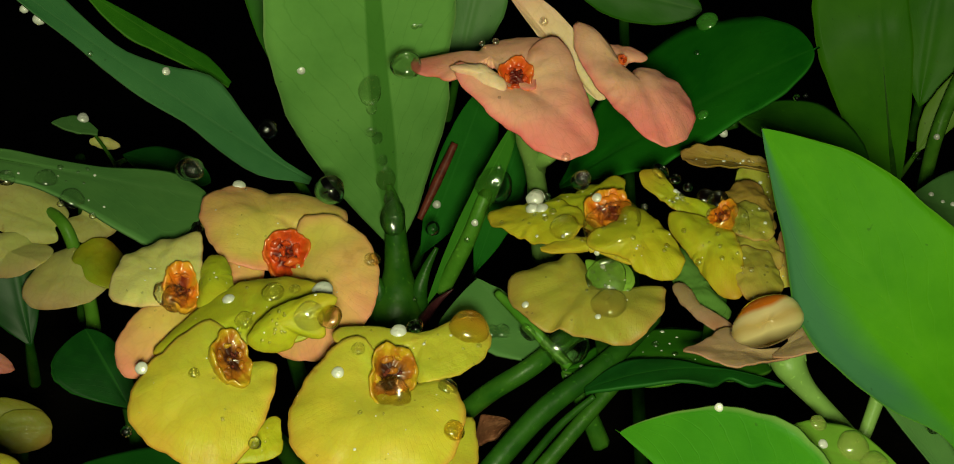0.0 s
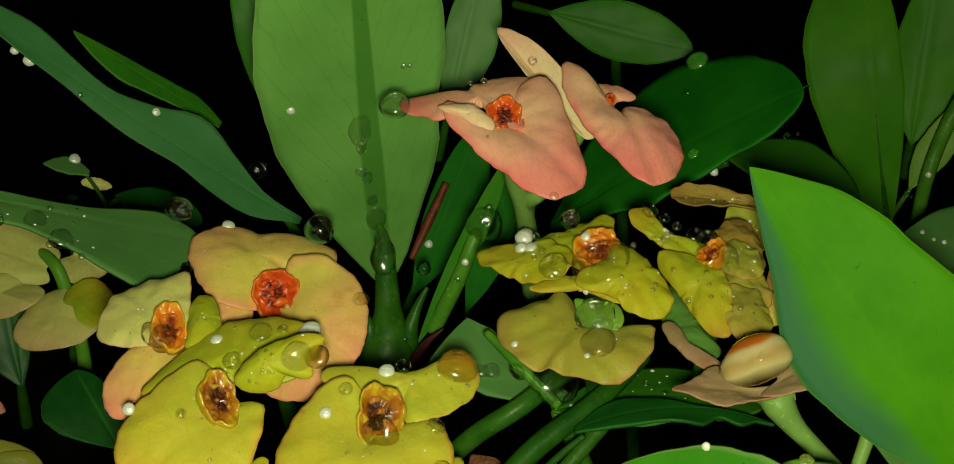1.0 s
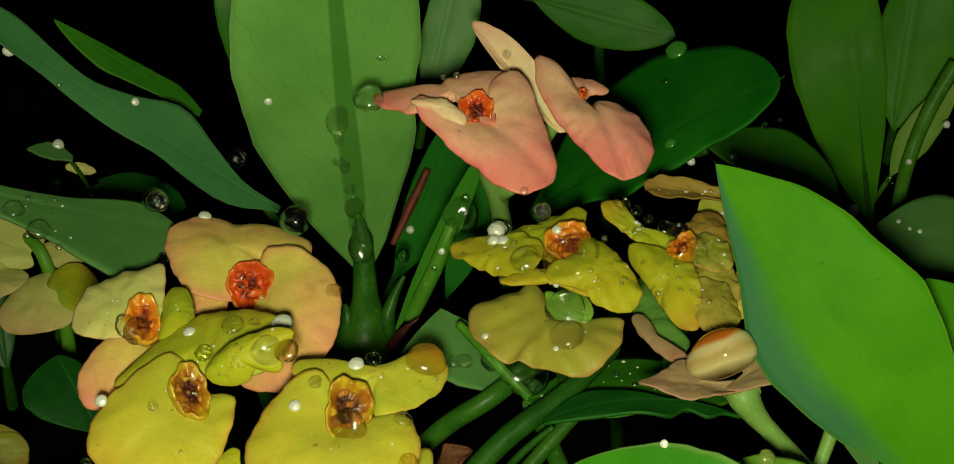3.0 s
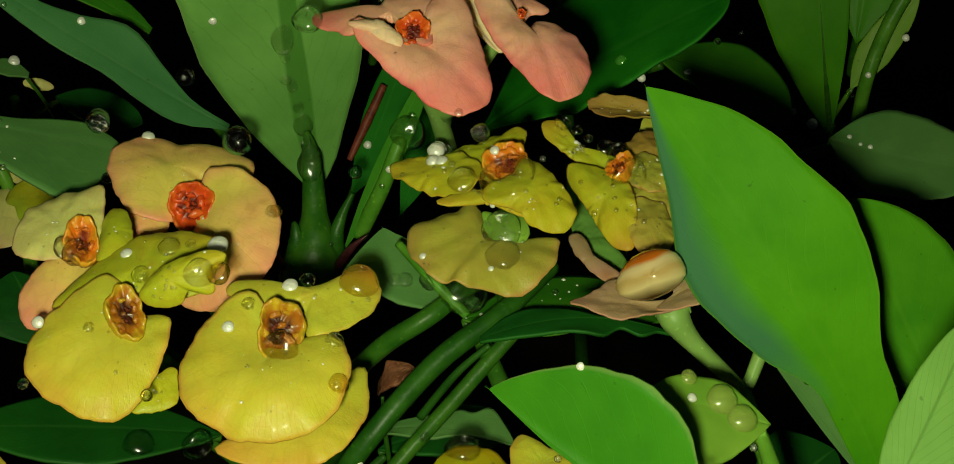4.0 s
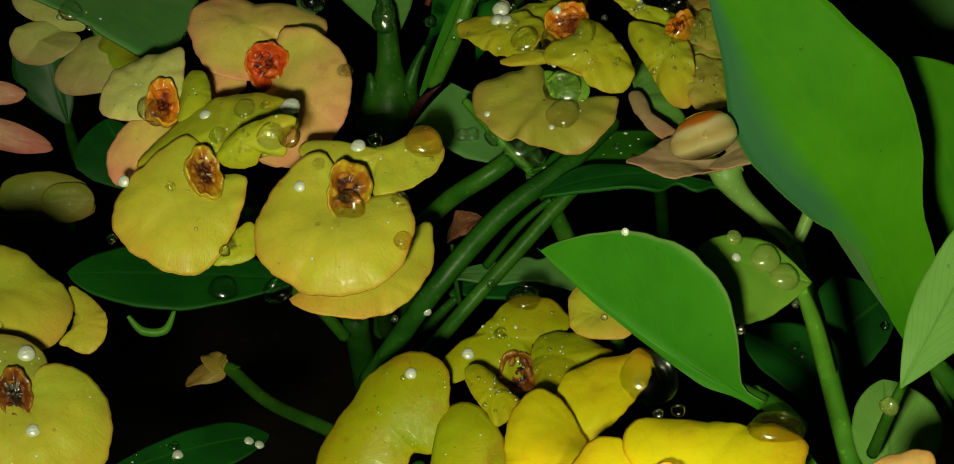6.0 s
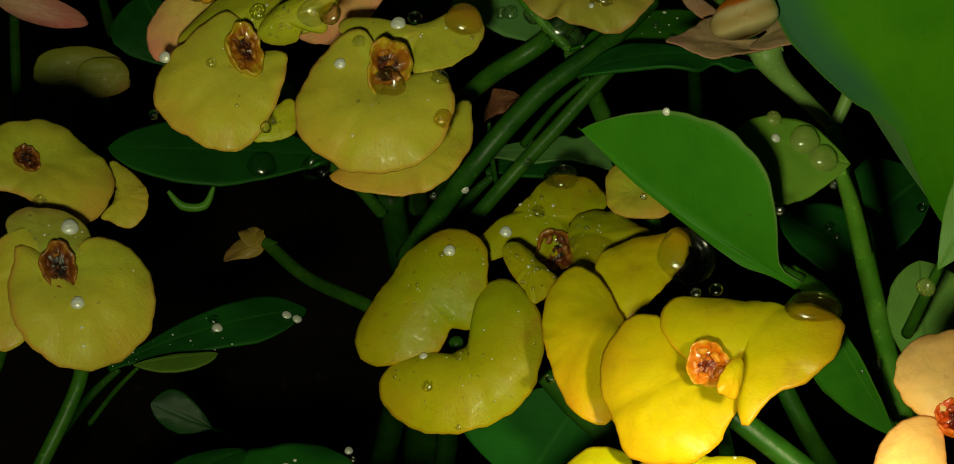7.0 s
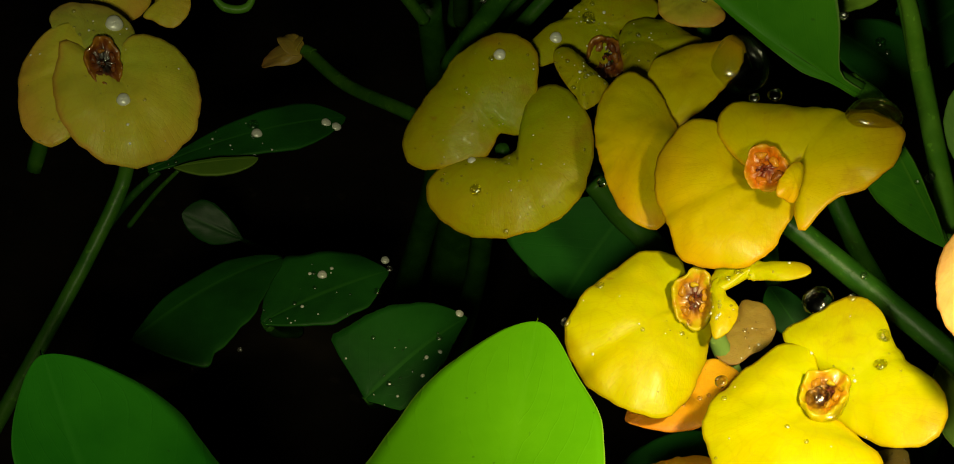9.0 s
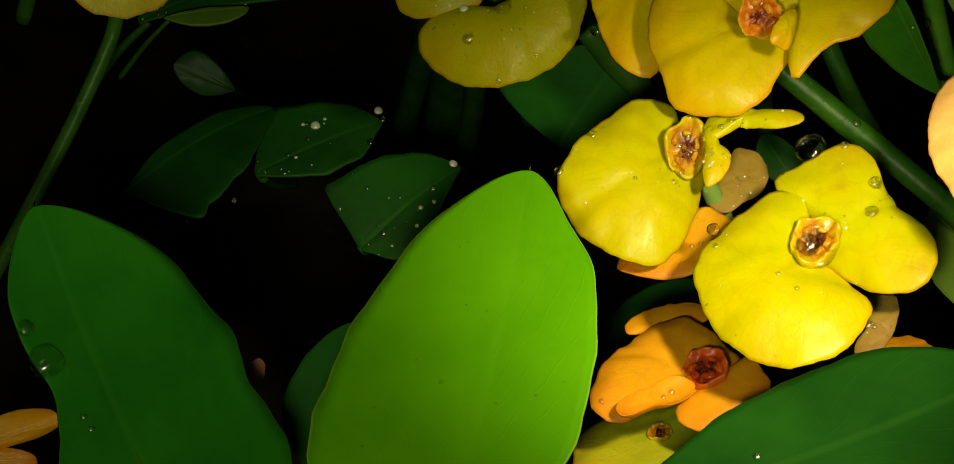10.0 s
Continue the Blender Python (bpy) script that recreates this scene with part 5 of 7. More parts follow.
sprinkle([bright_flower_petal_1, bright_flower_petal_2, bright_flower_petal_3, bright_flower_petal_4, bright_flower_petal_5], 68, 0.00015, 0.0004, 129)
stalk(bright_flower, [(0.0262, -0.0969, -0.0076), (0.0301, -0.0969, -0.0154), (0.0337, -0.0952, -0.0253), (0.0430, -0.0775, -0.0654)], [0.00120, 0.00141, 0.00146, 0.00172], STEM_PALE)

lemon_flower = flower((0.0410, -0.1185, -0.0029), "lemon yellow flower with a wet orange-brown centre")
lemon_flower_petal_1 = bract(lemon_flower, (0.0354, -0.1245, -0.0044), (-0.238, -0.222, 0.946), (12.7, 12.3, 11.7, 8.9, 7.3, 6.7, 7, 9.1, 14.1, 14.2, 12.4, 11.4, 10.9, 10.8, 10.6, 10, 9.7, 9.7, 10, 10.5, 11.1, 11.7, 12.1, 12.7), GOLD, (-0.2, 7.4), dome=0.2, curl=((70, 18, 1.5),), seed=132)
lemon_flower_petal_2 = bract(lemon_flower, (0.0459, -0.1161, -0.0004), (-0.378, -0.319, 0.869), (12.3, 10.9, 8.9, 6.5, 5.2, 5, 5.2, 6.1, 8.8, 10.9, 11.7, 11.3, 12.2, 12.6, 6.8, 6, 6, 6.6, 7.8, 7.9, 8.1, 9.3, 10.8, 12.2), GOLD, (-0.9, -6.2), dome=0.14, seed=133)
lemon_flower_petal_3 = bract(lemon_flower, (0.0500, -0.1227, -0.0128), (-0.272, -0.226, 0.936), (2.5, 2.3, 2.3, 2.4, 2.6, 3.1, 3.9, 4.7, 4.6, 4.4, 4.3, 3.9, 2, 1.4, 1.3, 1.3, 1.5, 2, 4, 5.4, 4.7, 4.1, 3.4, 2.8), BROWN, (-8.5, -1.2), dome=0.1, seed=134)
heart(lemon_flower, (0.0402, -0.1198, -0.0012), (-0.2352, -0.2825, 0.9300), 0.00310, GLAND_HONEY)
sprinkle([lemon_flower_petal_1, lemon_flower_petal_2, lemon_flower_petal_3], 40, 0.00015, 0.0004, 136)
stalk(lemon_flower, [(0.0416, -0.1171, -0.0054), (0.0449, -0.1115, -0.0190), (0.0526, -0.0952, -0.0601)], [0.00105, 0.00112, 0.00143], STEM)

orange_flower = flower((0.0296, -0.1223, -0.0246), "orange flower with a red centre under a lemon yellow one")
orange_flower_petal_1 = bract(orange_flower, (0.0240, -0.1215, -0.0249), (0.026, 0.045, 0.999), (7, 7.6, 8.5, 9.9, 11.9, 13.1, 11.7, 6.9, 5.4, 5.2, 5.6, 6.5, 8.5, 9.9, 11.2, 11, 10.1, 9.8, 10, 10, 9.1, 7.9, 7.1, 6.8), ORANGE, (-4.9, -1.5), dome=0.18, seed=139)
orange_flower_petal_2 = bract(orange_flower, (0.0314, -0.1264, -0.0242), (-0.225, -0.055, 0.973), (3.8, 3.6, 3.5, 3.8, 4.3, 6, 6.5, 6.5, 6.8, 7.4, 5.3, 4, 3.6, 3.4, 3.4, 3.7, 4.2, 5, 6.6, 7.1, 7.1, 6.5, 5.3, 4.4), ORANGE, (-4.3, -1.1), dome=0.14, seed=140)
orange_flower_petal_3 = bract(orange_flower, (0.0247, -0.1094, -0.0279), (0.010, 0.141, 0.990), (3.9, 5.1, 6.9, 6.7, 2.6, 1.8, 1.5, 1.5, 1.5, 1.8, 2.3, 3.2, 5.3, 6.1, 6.2, 5.5, 4, 3.1, 2.8, 2.5, 2.5, 2.5, 2.8, 3.2), ORANGE, (-5.3, 13.3), dome=0.1, seed=141)
orange_flower_petal_4 = bract(orange_flower, (0.0560, -0.1196, -0.0205), (-0.279, 0.266, 0.923), (2.7, 2.6, 2.7, 2.9, 3.4, 4.3, 5.3, 4.8, 3.7, 3.1, 2.8, 2.8, 2.8, 3, 3.5, 3.7, 3.8, 3.9, 4.1, 4.3, 4.5, 4.2, 3.5, 3), ORANGE, (20.8, -17.2), dome=0.1, seed=142)
orange_flower_petal_5 = bract(orange_flower, (0.0223, -0.1286, -0.0234), (0.026, 0.045, 0.999), (2.1, 2.4, 3, 4.4, 6.4, 6.4, 3.5, 2.5, 2, 1.9, 1.9, 1.9, 2.2, 2.6, 3.5, 5.1, 5.9, 5.7, 4.5, 3.2, 2.5, 2.1, 1.9, 1.9), ORANGE, (-2.9, -8.6), dome=-0.25, roll=-0.2, curl=((90, 60, 1.0),), seed=101)
heart(orange_flower, (0.0291, -0.1226, -0.0236), (-0.3096, -0.0680, 0.9484), 0.00285, GLAND_RED)
stalk(orange_flower, [(0.0300, -0.1208, -0.0270), (0.0324, -0.1157, -0.0444), (0.0350, -0.1100, -0.0751)], [0.00110, 0.00119, 0.00143], STEM)

under_flower = flower((0.0207, -0.1231, -0.0392), "yellow-green bract under the orange flower")
under_flower_petal_1 = petal(under_flower, (0.0209, -0.1247, -0.0370), (-0.0089, -0.0024, -0.0007), (0.0089, 0.0026, 0.0016), (0.0007, 0.0083, -0.0021), (-0.0006, -0.0096, 0.0015), LIME, notch=0, seed=146)
heart(under_flower, (0.0241, -0.1242, -0.0359), (-0.1812, 0.0223, 0.9832), 0.00156, GLAND_BROWN)
stalk(under_flower, [(0.0225, -0.1222, -0.0401), (0.0241, -0.1185, -0.0565), (0.0264, -0.1139, -0.0790)], [0.00115, 0.00122, 0.00143], STEM)

blush_flower = flower((0.0588, -0.1174, 0.0263), "blush orange flower catching strong light")
blush_flower_petal_1 = bract(blush_flower, (0.0574, -0.1125, 0.0281), (-0.192, -0.434, 0.880), (4.3, 4, 4.1, 4.5, 5.4, 6.9, 6.8, 6.1, 5.9, 5.7, 5.5, 5.3, 5.1, 5.1, 5.1, 5, 5.1, 5.1, 5.5, 6.1, 7.2, 7.6, 5.9, 4.8), BLUSH, (3.2, -4.5), dome=0.2, seed=150)
blush_flower_petal_2 = bract(blush_flower, (0.0530, -0.1256, 0.0226), (-0.243, -0.299, 0.923), (4.6, 4.1, 3.9, 4, 4.4, 5.1, 6.9, 9.7, 9.3, 8.3, 7, 6, 5.2, 4.8, 4.5, 4.6, 4.9, 5.3, 6, 7.2, 9.4, 10.3, 8, 5.7), BLUSH, (-0.6, 10.5), dome=0.2, seed=151)
heart(blush_flower, (0.0586, -0.1177, 0.0266), (-0.3789, -0.2077, 0.9018), 0.00223, GLAND_RED)
stalk(blush_flower, [(0.0599, -0.1156, 0.0244), (0.0648, -0.1092, 0.0116), (0.0747, -0.0879, -0.0258)], [0.00098, 0.00105, 0.00135], STEM)

far_flower = flower((-0.0993, 0.1166, 0.0121), "pale flower far back in the dark")
# Petal shaped as the lit part only; the shaded rest is left off.
far_flower_petal_1 = bract(far_flower, (-0.0884, 0.1212, 0.0170), (0.253, -0.922, 0.293), (3.2, 2.3, 1.9, 1.7, 1.6, 1.5, 1.5, 1.7, 1.9, 2.3, 2.9, 3.6, 3.4, 2.4, 1.9, 1.7, 1.5, 1.5, 1.5, 1.6, 1.9, 2.3, 3, 3.8), CREAM, (-11.7, -5.2), dome=0.2, seed=155)
stalk(far_flower, [(-0.0944, 0.1213, 0.0131), (-0.0958, 0.1295, 0.0023), (-0.1005, 0.1436, -0.0378)], [0.00126, 0.00129, 0.00155], STEM)

dim_flower = flower((-0.1088, 0.1158, -0.0574), "dim yellow flower in the dark")
# Olive instead of yellow: the dimness is put into the colour.
dim_flower_petal_1 = petal(dim_flower, (-0.1095, 0.1156, -0.0571), (0.0062, 0.0017, -0.0005), (-0.0073, -0.0020, 0.0006), (0.0002, -0.0024, -0.0047), (-0.0003, 0.0024, 0.0048), OLIVE, notch=0, seed=158)
stalk(dim_flower, [(-0.1103, 0.1179, -0.0585), (-0.1128, 0.1230, -0.0722), (-0.1135, 0.1219, -0.1022)], [0.00134, 0.00138, 0.00160], STEM)

dim_yellow_flower = flower((-0.1166, 0.1174, -0.0582), "dim yellow flower in the shade")
# The shade over this yellow flower is painted in with olive.
dim_yellow_flower_petal_1 = petal(dim_yellow_flower, (-0.1166, 0.1173, -0.0582), (0.0125, 0.0030, -0.0021), (-0.0122, -0.0030, 0.0021), (0.0000, -0.0026, -0.0052), (-0.0001, 0.0039, 0.0073), OLIVE, notch=0, seed=161)
stalk(dim_yellow_flower, [(-0.1174, 0.1202, -0.0587), (-0.1204, 0.1240, -0.0743), (-0.1222, 0.1254, -0.0994)], [0.00138, 0.00142, 0.00164], STEM)

dim_pink_flower = flower((-0.1202, 0.0997, -0.0257), "dim pink flower in the shade")
dim_pink_flower_petal_1 = petal(dim_pink_flower, (-0.1185, 0.0986, -0.0291), (0.0109, 0.0015, -0.0049), (-0.0114, -0.0017, 0.0052), (-0.0031, -0.0023, -0.0027), (0.0026, 0.0021, 0.0022), PINK, notch=0, full=1.81, seed=164)
dim_pink_flower_petal_2 = petal(dim_pink_flower, (-0.1208, 0.1024, -0.0191), (0.0070, 0.0018, -0.0017), (-0.0091, -0.0024, 0.0022), (-0.0008, -0.0015, -0.0029), (0.0007, 0.0014, 0.0025), PINK, notch=0, full=1.92, seed=165)
stalk(dim_pink_flower, [(-0.1253, 0.1008, -0.0263), (-0.1289, 0.1034, -0.0450), (-0.1312, 0.0979, -0.0828)], [0.00130, 0.00133, 0.00155], STEM)

edge_flower = flower((-0.0615, -0.1398, -0.0264), "orange bract at the edge of a leaf")
edge_flower_petal_1 = petal(edge_flower, (-0.0611, -0.1392, -0.0260), (0.0054, 0.0026, -0.0001), (-0.0060, -0.0030, 0.0001), (0.0004, -0.0011, -0.0010), (-0.0008, 0.0021, 0.0018), ORANGE, notch=0, full=1.92, seed=168)
edge_flower_petal_2 = petal(edge_flower, (-0.0626, -0.1427, -0.0280), (0.0044, 0.0011, -0.0009), (-0.0043, -0.0011, 0.0009), (0.0003, -0.0024, -0.0019), (-0.0002, 0.0015, 0.0012), ORANGE, notch=0, seed=169)
stalk(edge_flower, [(-0.0637, -0.1392, -0.0287), (-0.0686, -0.1335, -0.0463), (-0.0737, -0.1291, -0.0767)], [0.00067, 0.00073, 0.00092], STEM)

red_bud = flower((-0.0340, -0.1181, -0.0357), "small red bud in the dark")
red_bud_petal_1 = petal(red_bud, (-0.0339, -0.1183, -0.0359), (0.0004, 0.0017, 0.0013), (-0.0004, -0.0019, -0.0015), (0.0013, 0.0000, -0.0003), (-0.0012, -0.0000, 0.0002), PINK, notch=0, seed=172)
stalk(red_bud, [(-0.0342, -0.1179, -0.0373), (-0.0358, -0.1141, -0.0504), (-0.0365, -0.1144, -0.0769)], [0.00054, 0.00056, 0.00071], STEM)
leaf((-0.0170, 0.0670, 0.0106), (-0.0241, 0.0219, 0.1023), (-0.9886, -0.0898, -0.1207), (5, 7.9, 11.2, 12.8, 13.2, 14.8, 15, 13.5, 10), (5.9, 10.9, 15.4, 18.6, 20.1, 20.5, 19.5, 16.5, 11), LEAF_UPRIGHT, "upright grey-green leaf with water beads along its midrib", wave=0.05, rib=False, arch=0.009, seed=174)
leaf((-0.0341, 0.0556, 0.0289), (-0.1012, 0.0275, 0.0838), (-0.3474, -0.5921, -0.7272), (1.2, 4.5, 7.6, 4.6, 2.3, 3.1, 4.3, 3.2, 1.6), (4.2, 4.3, 3.3, 3.8, 3.1, 2.2, 1.9, 1.2, 0.6), LEAF_TEAL, "long narrow bluish green leaf with white drops", wave=0.14, arch=-0.04, seed=175)
leaf((-0.0523, 0.0740, 0.0438), (-0.0812, 0.0705, 0.0633), (-0.3016, -0.7577, -0.5788), (2.2, 3, 2.6, 2.3, 2, 1.7, 1.4, 1, 0.6), (0.8, 1.4, 2, 2.6, 3.2, 3.8, 3.6, 2.9, 1.8), LEAF, "green leaf behind a narrow leaf", arch=0, seed=176)
leaf((-0.1089, 0.0199, 0.0452), (-0.0505, 0.0261, 0.0340), (-0.0407, 0.9484, 0.3145), (1.9, 2.9, 4, 5.3, 6, 8.9, 12, 15.3, 16.2), (1.2, 1.6, 2.2, 3.1, 3, 3, 3.4, 5.1, 5.8), LEAF_BLUE, "wet bluish green leaf beside the peach flowers", point=0.5, arch=0.009, seed=177)
leaf((-0.0418, 0.1021, 0.0345), (-0.0520, 0.1091, 0.0783), (-0.9703, -0.1292, -0.2045), (0.459, 0.0072, -0.0), (0.513, 0.0055, 0.0), LEAF, "green leaf behind the upright leaf", rib=False, arch=-0.014, seed=178)
leaf((-0.0050, 0.0839, 0.0442), (0.0022, 0.0899, 0.0787), (-0.9787, 0.0682, 0.1937), (0.496, 0.0071, 0.0), (0.416, 0.0047, -0.0), LEAF_BLUE, "bluish leaf behind the pink flowers", rib=False, arch=-0.012, seed=179)
leaf((-0.0103, 0.0499, 0.0046), (0.0062, 0.0477, 0.0451), (-0.9163, 0.1276, 0.3797), (0.497, 0.0031, 0.0), (0.488, 0.0016, -0.0), LEAF, "narrow pale green young leaf", arch=-0.013, seed=180)
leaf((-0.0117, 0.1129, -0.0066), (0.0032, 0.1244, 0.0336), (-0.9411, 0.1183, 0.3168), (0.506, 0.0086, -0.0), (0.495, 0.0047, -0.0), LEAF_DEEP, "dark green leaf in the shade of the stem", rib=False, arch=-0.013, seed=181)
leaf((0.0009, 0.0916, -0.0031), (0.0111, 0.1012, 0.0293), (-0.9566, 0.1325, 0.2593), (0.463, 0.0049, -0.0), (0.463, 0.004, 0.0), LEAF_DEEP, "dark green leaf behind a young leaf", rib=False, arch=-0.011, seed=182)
leaf((0.0192, 0.0904, 0.0190), (0.0695, 0.0754, 0.0552), (-0.0392, 0.9026, 0.4288), (3.7, 6.5, 9.4, 13.2, 12.7, 11.8, 10.3, 10.1, 8.1), (8.8, 16.9, 22.9, 25.4, 26.5, 26.1, 24, 20.6, 15), LEAF_DEEP, "broad green leaf with round drops behind the pink flowers", point=0.5, arch=0.032, seed=183)
leaf((0.1187, 0.1598, -0.0032), (0.1083, 0.1860, 0.0736), (-0.9584, 0.2046, -0.1989), (0.553, 0.0084, 0.0003), (0.635, 0.0185, -0.0005), LEAF_BRIGHT, "large green leaf far behind", rib=True, arch=-0.147, seed=184)
leaf((0.1287, 0.1849, 0.0173), (0.1339, 0.1922, 0.0671), (-0.9448, 0.3237, 0.0498), (0.436, 0.0143, 0.0), (0.403, 0.0088, -0.0), LEAF_BRIGHT, "dim green leaf far behind", arch=-0.011, seed=185)
leaf((0.1227, 0.1623, 0.0100), (0.1380, 0.1634, 0.0372), (-0.8125, 0.3831, 0.4395), (0.404, 0.0042, 0.0), (0.397, 0.0052, -0.0), LEAF_LIGHT, "pale green bud leaf far behind", rib=False, arch=-0.008, seed=186)
leaf((0.0218, 0.1633, 0.0552), (0.0599, 0.1573, 0.0479), (0.2088, 0.1382, 0.9681), (0.468, 0.0077, -0.0), (0.49, 0.008, 0.0), LEAF, "dim green leaf above the pink flowers", arch=-0.01, seed=187)
leaf((0.0611, 0.1123, 0.0317), (0.0907, 0.0960, 0.0207), (0.5455, 0.7755, 0.3178), (0.475, 0.0087, -0.0), (0.427, 0.0135, 0.0), LEAF, "dim green leaf far back in the dark", arch=0.11, seed=188)
leaf((0.0976, 0.0865, 0.0202), (0.1323, 0.0747, 0.0175), (0.3030, 0.7496, 0.5884), (0.342, 0.0119, -0.0), (0.363, 0.0123, 0.0), LEAF_BLUE, "bluish green leaf far back in the dark", arch=-0.007, seed=189)
leaf((0.0704, -0.0678, 0.0186), (0.0397, -0.0173, 0.0615), (-0.7406, 0.1129, -0.6624), (5.5, 6.8, 8, 11.4, 13.9, 14.8, 13.2, 11.3, 7.4), (2.8, 3.3, 4, 8.3, 11.4, 13.1, 12.5, 8.3, 4.6), LEAF_BLUE_SIDE, "large bright green leaf, bluish along one side", rib=False, ends=(1.7, 1.8), point=0.9, arch=-0.2, seed=190)
leaf((0.0468, -0.0754, 0.0147), (0.0152, -0.0604, 0.0305), (-0.4174, 0.0707, -0.9060), (1.5, 7.1, 11.6, 14.2, 15.3, 14.7, 13, 10.3, 6.2), (0.7, 1.4, 1.4, 1.4, 1.1, 0.7, 0.7, 0.5, 0.2), LEAF_MID, "bright green leaf over the yellow cluster", ends=(2.4, 1.7), point=0.8, arch=0.071, seed=191, stalk_end=(0.0538, -0.0687, 0.0063))
leaf((0.0949, -0.0314, 0.0042), (0.0778, -0.0015, 0.0380), (-0.9328, -0.1871, -0.3080), (0.624, 0.0128, 0.0), (0.497, 0.007, -0.0), LEAF_BRIGHT, "green leaf behind the large bright leaf", arch=0.01, seed=192)
leaf((0.0630, -0.0848, 0.0247), (0.0760, -0.0724, 0.0488), (-0.8573, 0.4636, 0.2240), (0.553, 0.006, 0.0), (0.44, 0.0041, 0.0), LEAF_PALE, "pale green leaf at the edge of the light", arch=0.03, seed=193)
leaf((0.0670, -0.0776, -0.0009), (0.0679, -0.0597, 0.0094), (-0.9720, 0.1530, -0.1782), (0.515, 0.0082, -0.0), (0.531, 0.0051, 0.0), LEAF_PALE, "pale green leaf with one round drop", arch=0.08, seed=194, stalk_end=(0.0700, -0.0680, -0.0180))
leaf((0.0566, -0.0526, 0.0217), (0.0385, -0.0530, 0.0269), (-0.1201, -0.8632, -0.4903), (0.499, 0.0053, 0.0), (0.59, 0.0101, -0.0), LEAF_LIGHT, "yellowish green leaf carrying round drops", rib=False, arch=-0.01, seed=195, stalk_end=(0.0624, -0.0470, 0.0012))
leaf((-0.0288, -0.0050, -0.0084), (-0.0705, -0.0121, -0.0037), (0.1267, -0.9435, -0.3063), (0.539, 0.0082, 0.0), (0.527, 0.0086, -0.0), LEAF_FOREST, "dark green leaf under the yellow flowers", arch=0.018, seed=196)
leaf((-0.0725, -0.0241, -0.0460), (-0.0372, -0.0020, -0.0465), (-0.5125, 0.8229, 0.2452), (1.5, 2.4, 3.6, 4.8, 5.6, 6.1, 6.4, 5.3, 3.4), (1.1, 1.6, 2.6, 3.5, 4, 4.5, 4.8, 5, 3.9), LEAF_SHADED, "dark green leaf with white drops", arch=0.076, seed=197)
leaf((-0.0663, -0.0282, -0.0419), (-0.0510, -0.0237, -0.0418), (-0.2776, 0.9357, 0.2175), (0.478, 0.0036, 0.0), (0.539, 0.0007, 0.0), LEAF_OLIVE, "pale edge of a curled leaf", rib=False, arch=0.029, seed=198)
leaf((-0.0497, -0.0129, -0.0755), (-0.0730, -0.0468, -0.0696), (0.8088, -0.5763, -0.1172), (2.6, 3.5, 3.9, 3.9, 3.9, 3.7, 3.2, 2.6, 1.5), (2.9, 5, 7.3, 9.6, 11.7, 12.6, 13.5, 14.1, 14.5), LEAF_SHADED, "dark leaf deep in the plant", arch=0.079, seed=199, stalk_end=(-0.0487, 0.0171, -0.1055))
leaf((-0.0513, -0.0301, -0.0784), (-0.0275, -0.0127, -0.0776), (-0.5855, 0.7964, 0.1518), (3.1, 5, 6.4, 7.7, 7.8, 7.5, 7.2, 5.2, 2.6), (5.2, 8.4, 10.7, 12.4, 11.4, 10.5, 9.5, 7.9, 5.8), LEAF_SHADED, "dark wet leaf deep in the plant", arch=0.049, seed=200, stalk_end=(-0.0503, -0.0001, -0.1084))
leaf((-0.0281, -0.0477, -0.0804), (-0.0099, -0.0274, -0.0760), (-0.7417, 0.6003, 0.2992), (6.5, 6.7, 6.7, 6.2, 5.6, 4.9, 3.7, 2.5, 1.3), (13.2, 13.3, 13.1, 12.5, 11.8, 10.7, 9.3, 7.9, 5.4), LEAF_SHADED, "dark leaf with a few bright drops", arch=0.109, seed=201, stalk_end=(-0.0271, -0.0177, -0.1104))
leaf((-0.0735, 0.0521, -0.1260), (-0.0893, 0.0536, -0.1192), (-0.3498, -0.6473, -0.6772), (0.705, 0.0058, -0.0), (0.479, 0.0046, 0.0), LEAF_SHADED, "small dark leaf deep in the plant", rib=False, arch=-0.003, seed=202)
leaf((-0.0258, -0.1748, -0.0084), (-0.0556, -0.1292, 0.0058), (-0.7898, -0.5789, 0.2027), (6.8, 12.8, 17.1, 17.2, 16.7, 17.3, 16, 14.4, 10.3), (2.8, 4.8, 6.8, 8.8, 7.1, 5.8, 7.1, 7, 5), LEAF_DEEP, "deep green leaf with drops along its margin", point=0.6, arch=-0.074, seed=203)
leaf((-0.0047, -0.1787, -0.0052), (0.0036, -0.1141, 0.0027), (-0.9849, 0.1392, -0.1028), (3.4, 6.1, 8.7, 11.1, 12, 12.1, 11.5, 10.1, 5.8), (6.5, 12.2, 17.9, 19.4, 19.3, 18.5, 16.5, 13.8, 9.6), LEAF_VIVID, "bright green pointed leaf in full light", point=0.58, wave=0.01, arch=-0.053, seed=204)
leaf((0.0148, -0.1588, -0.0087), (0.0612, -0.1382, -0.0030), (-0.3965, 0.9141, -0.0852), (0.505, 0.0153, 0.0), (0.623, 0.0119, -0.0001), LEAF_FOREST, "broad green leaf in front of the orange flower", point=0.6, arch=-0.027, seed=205)
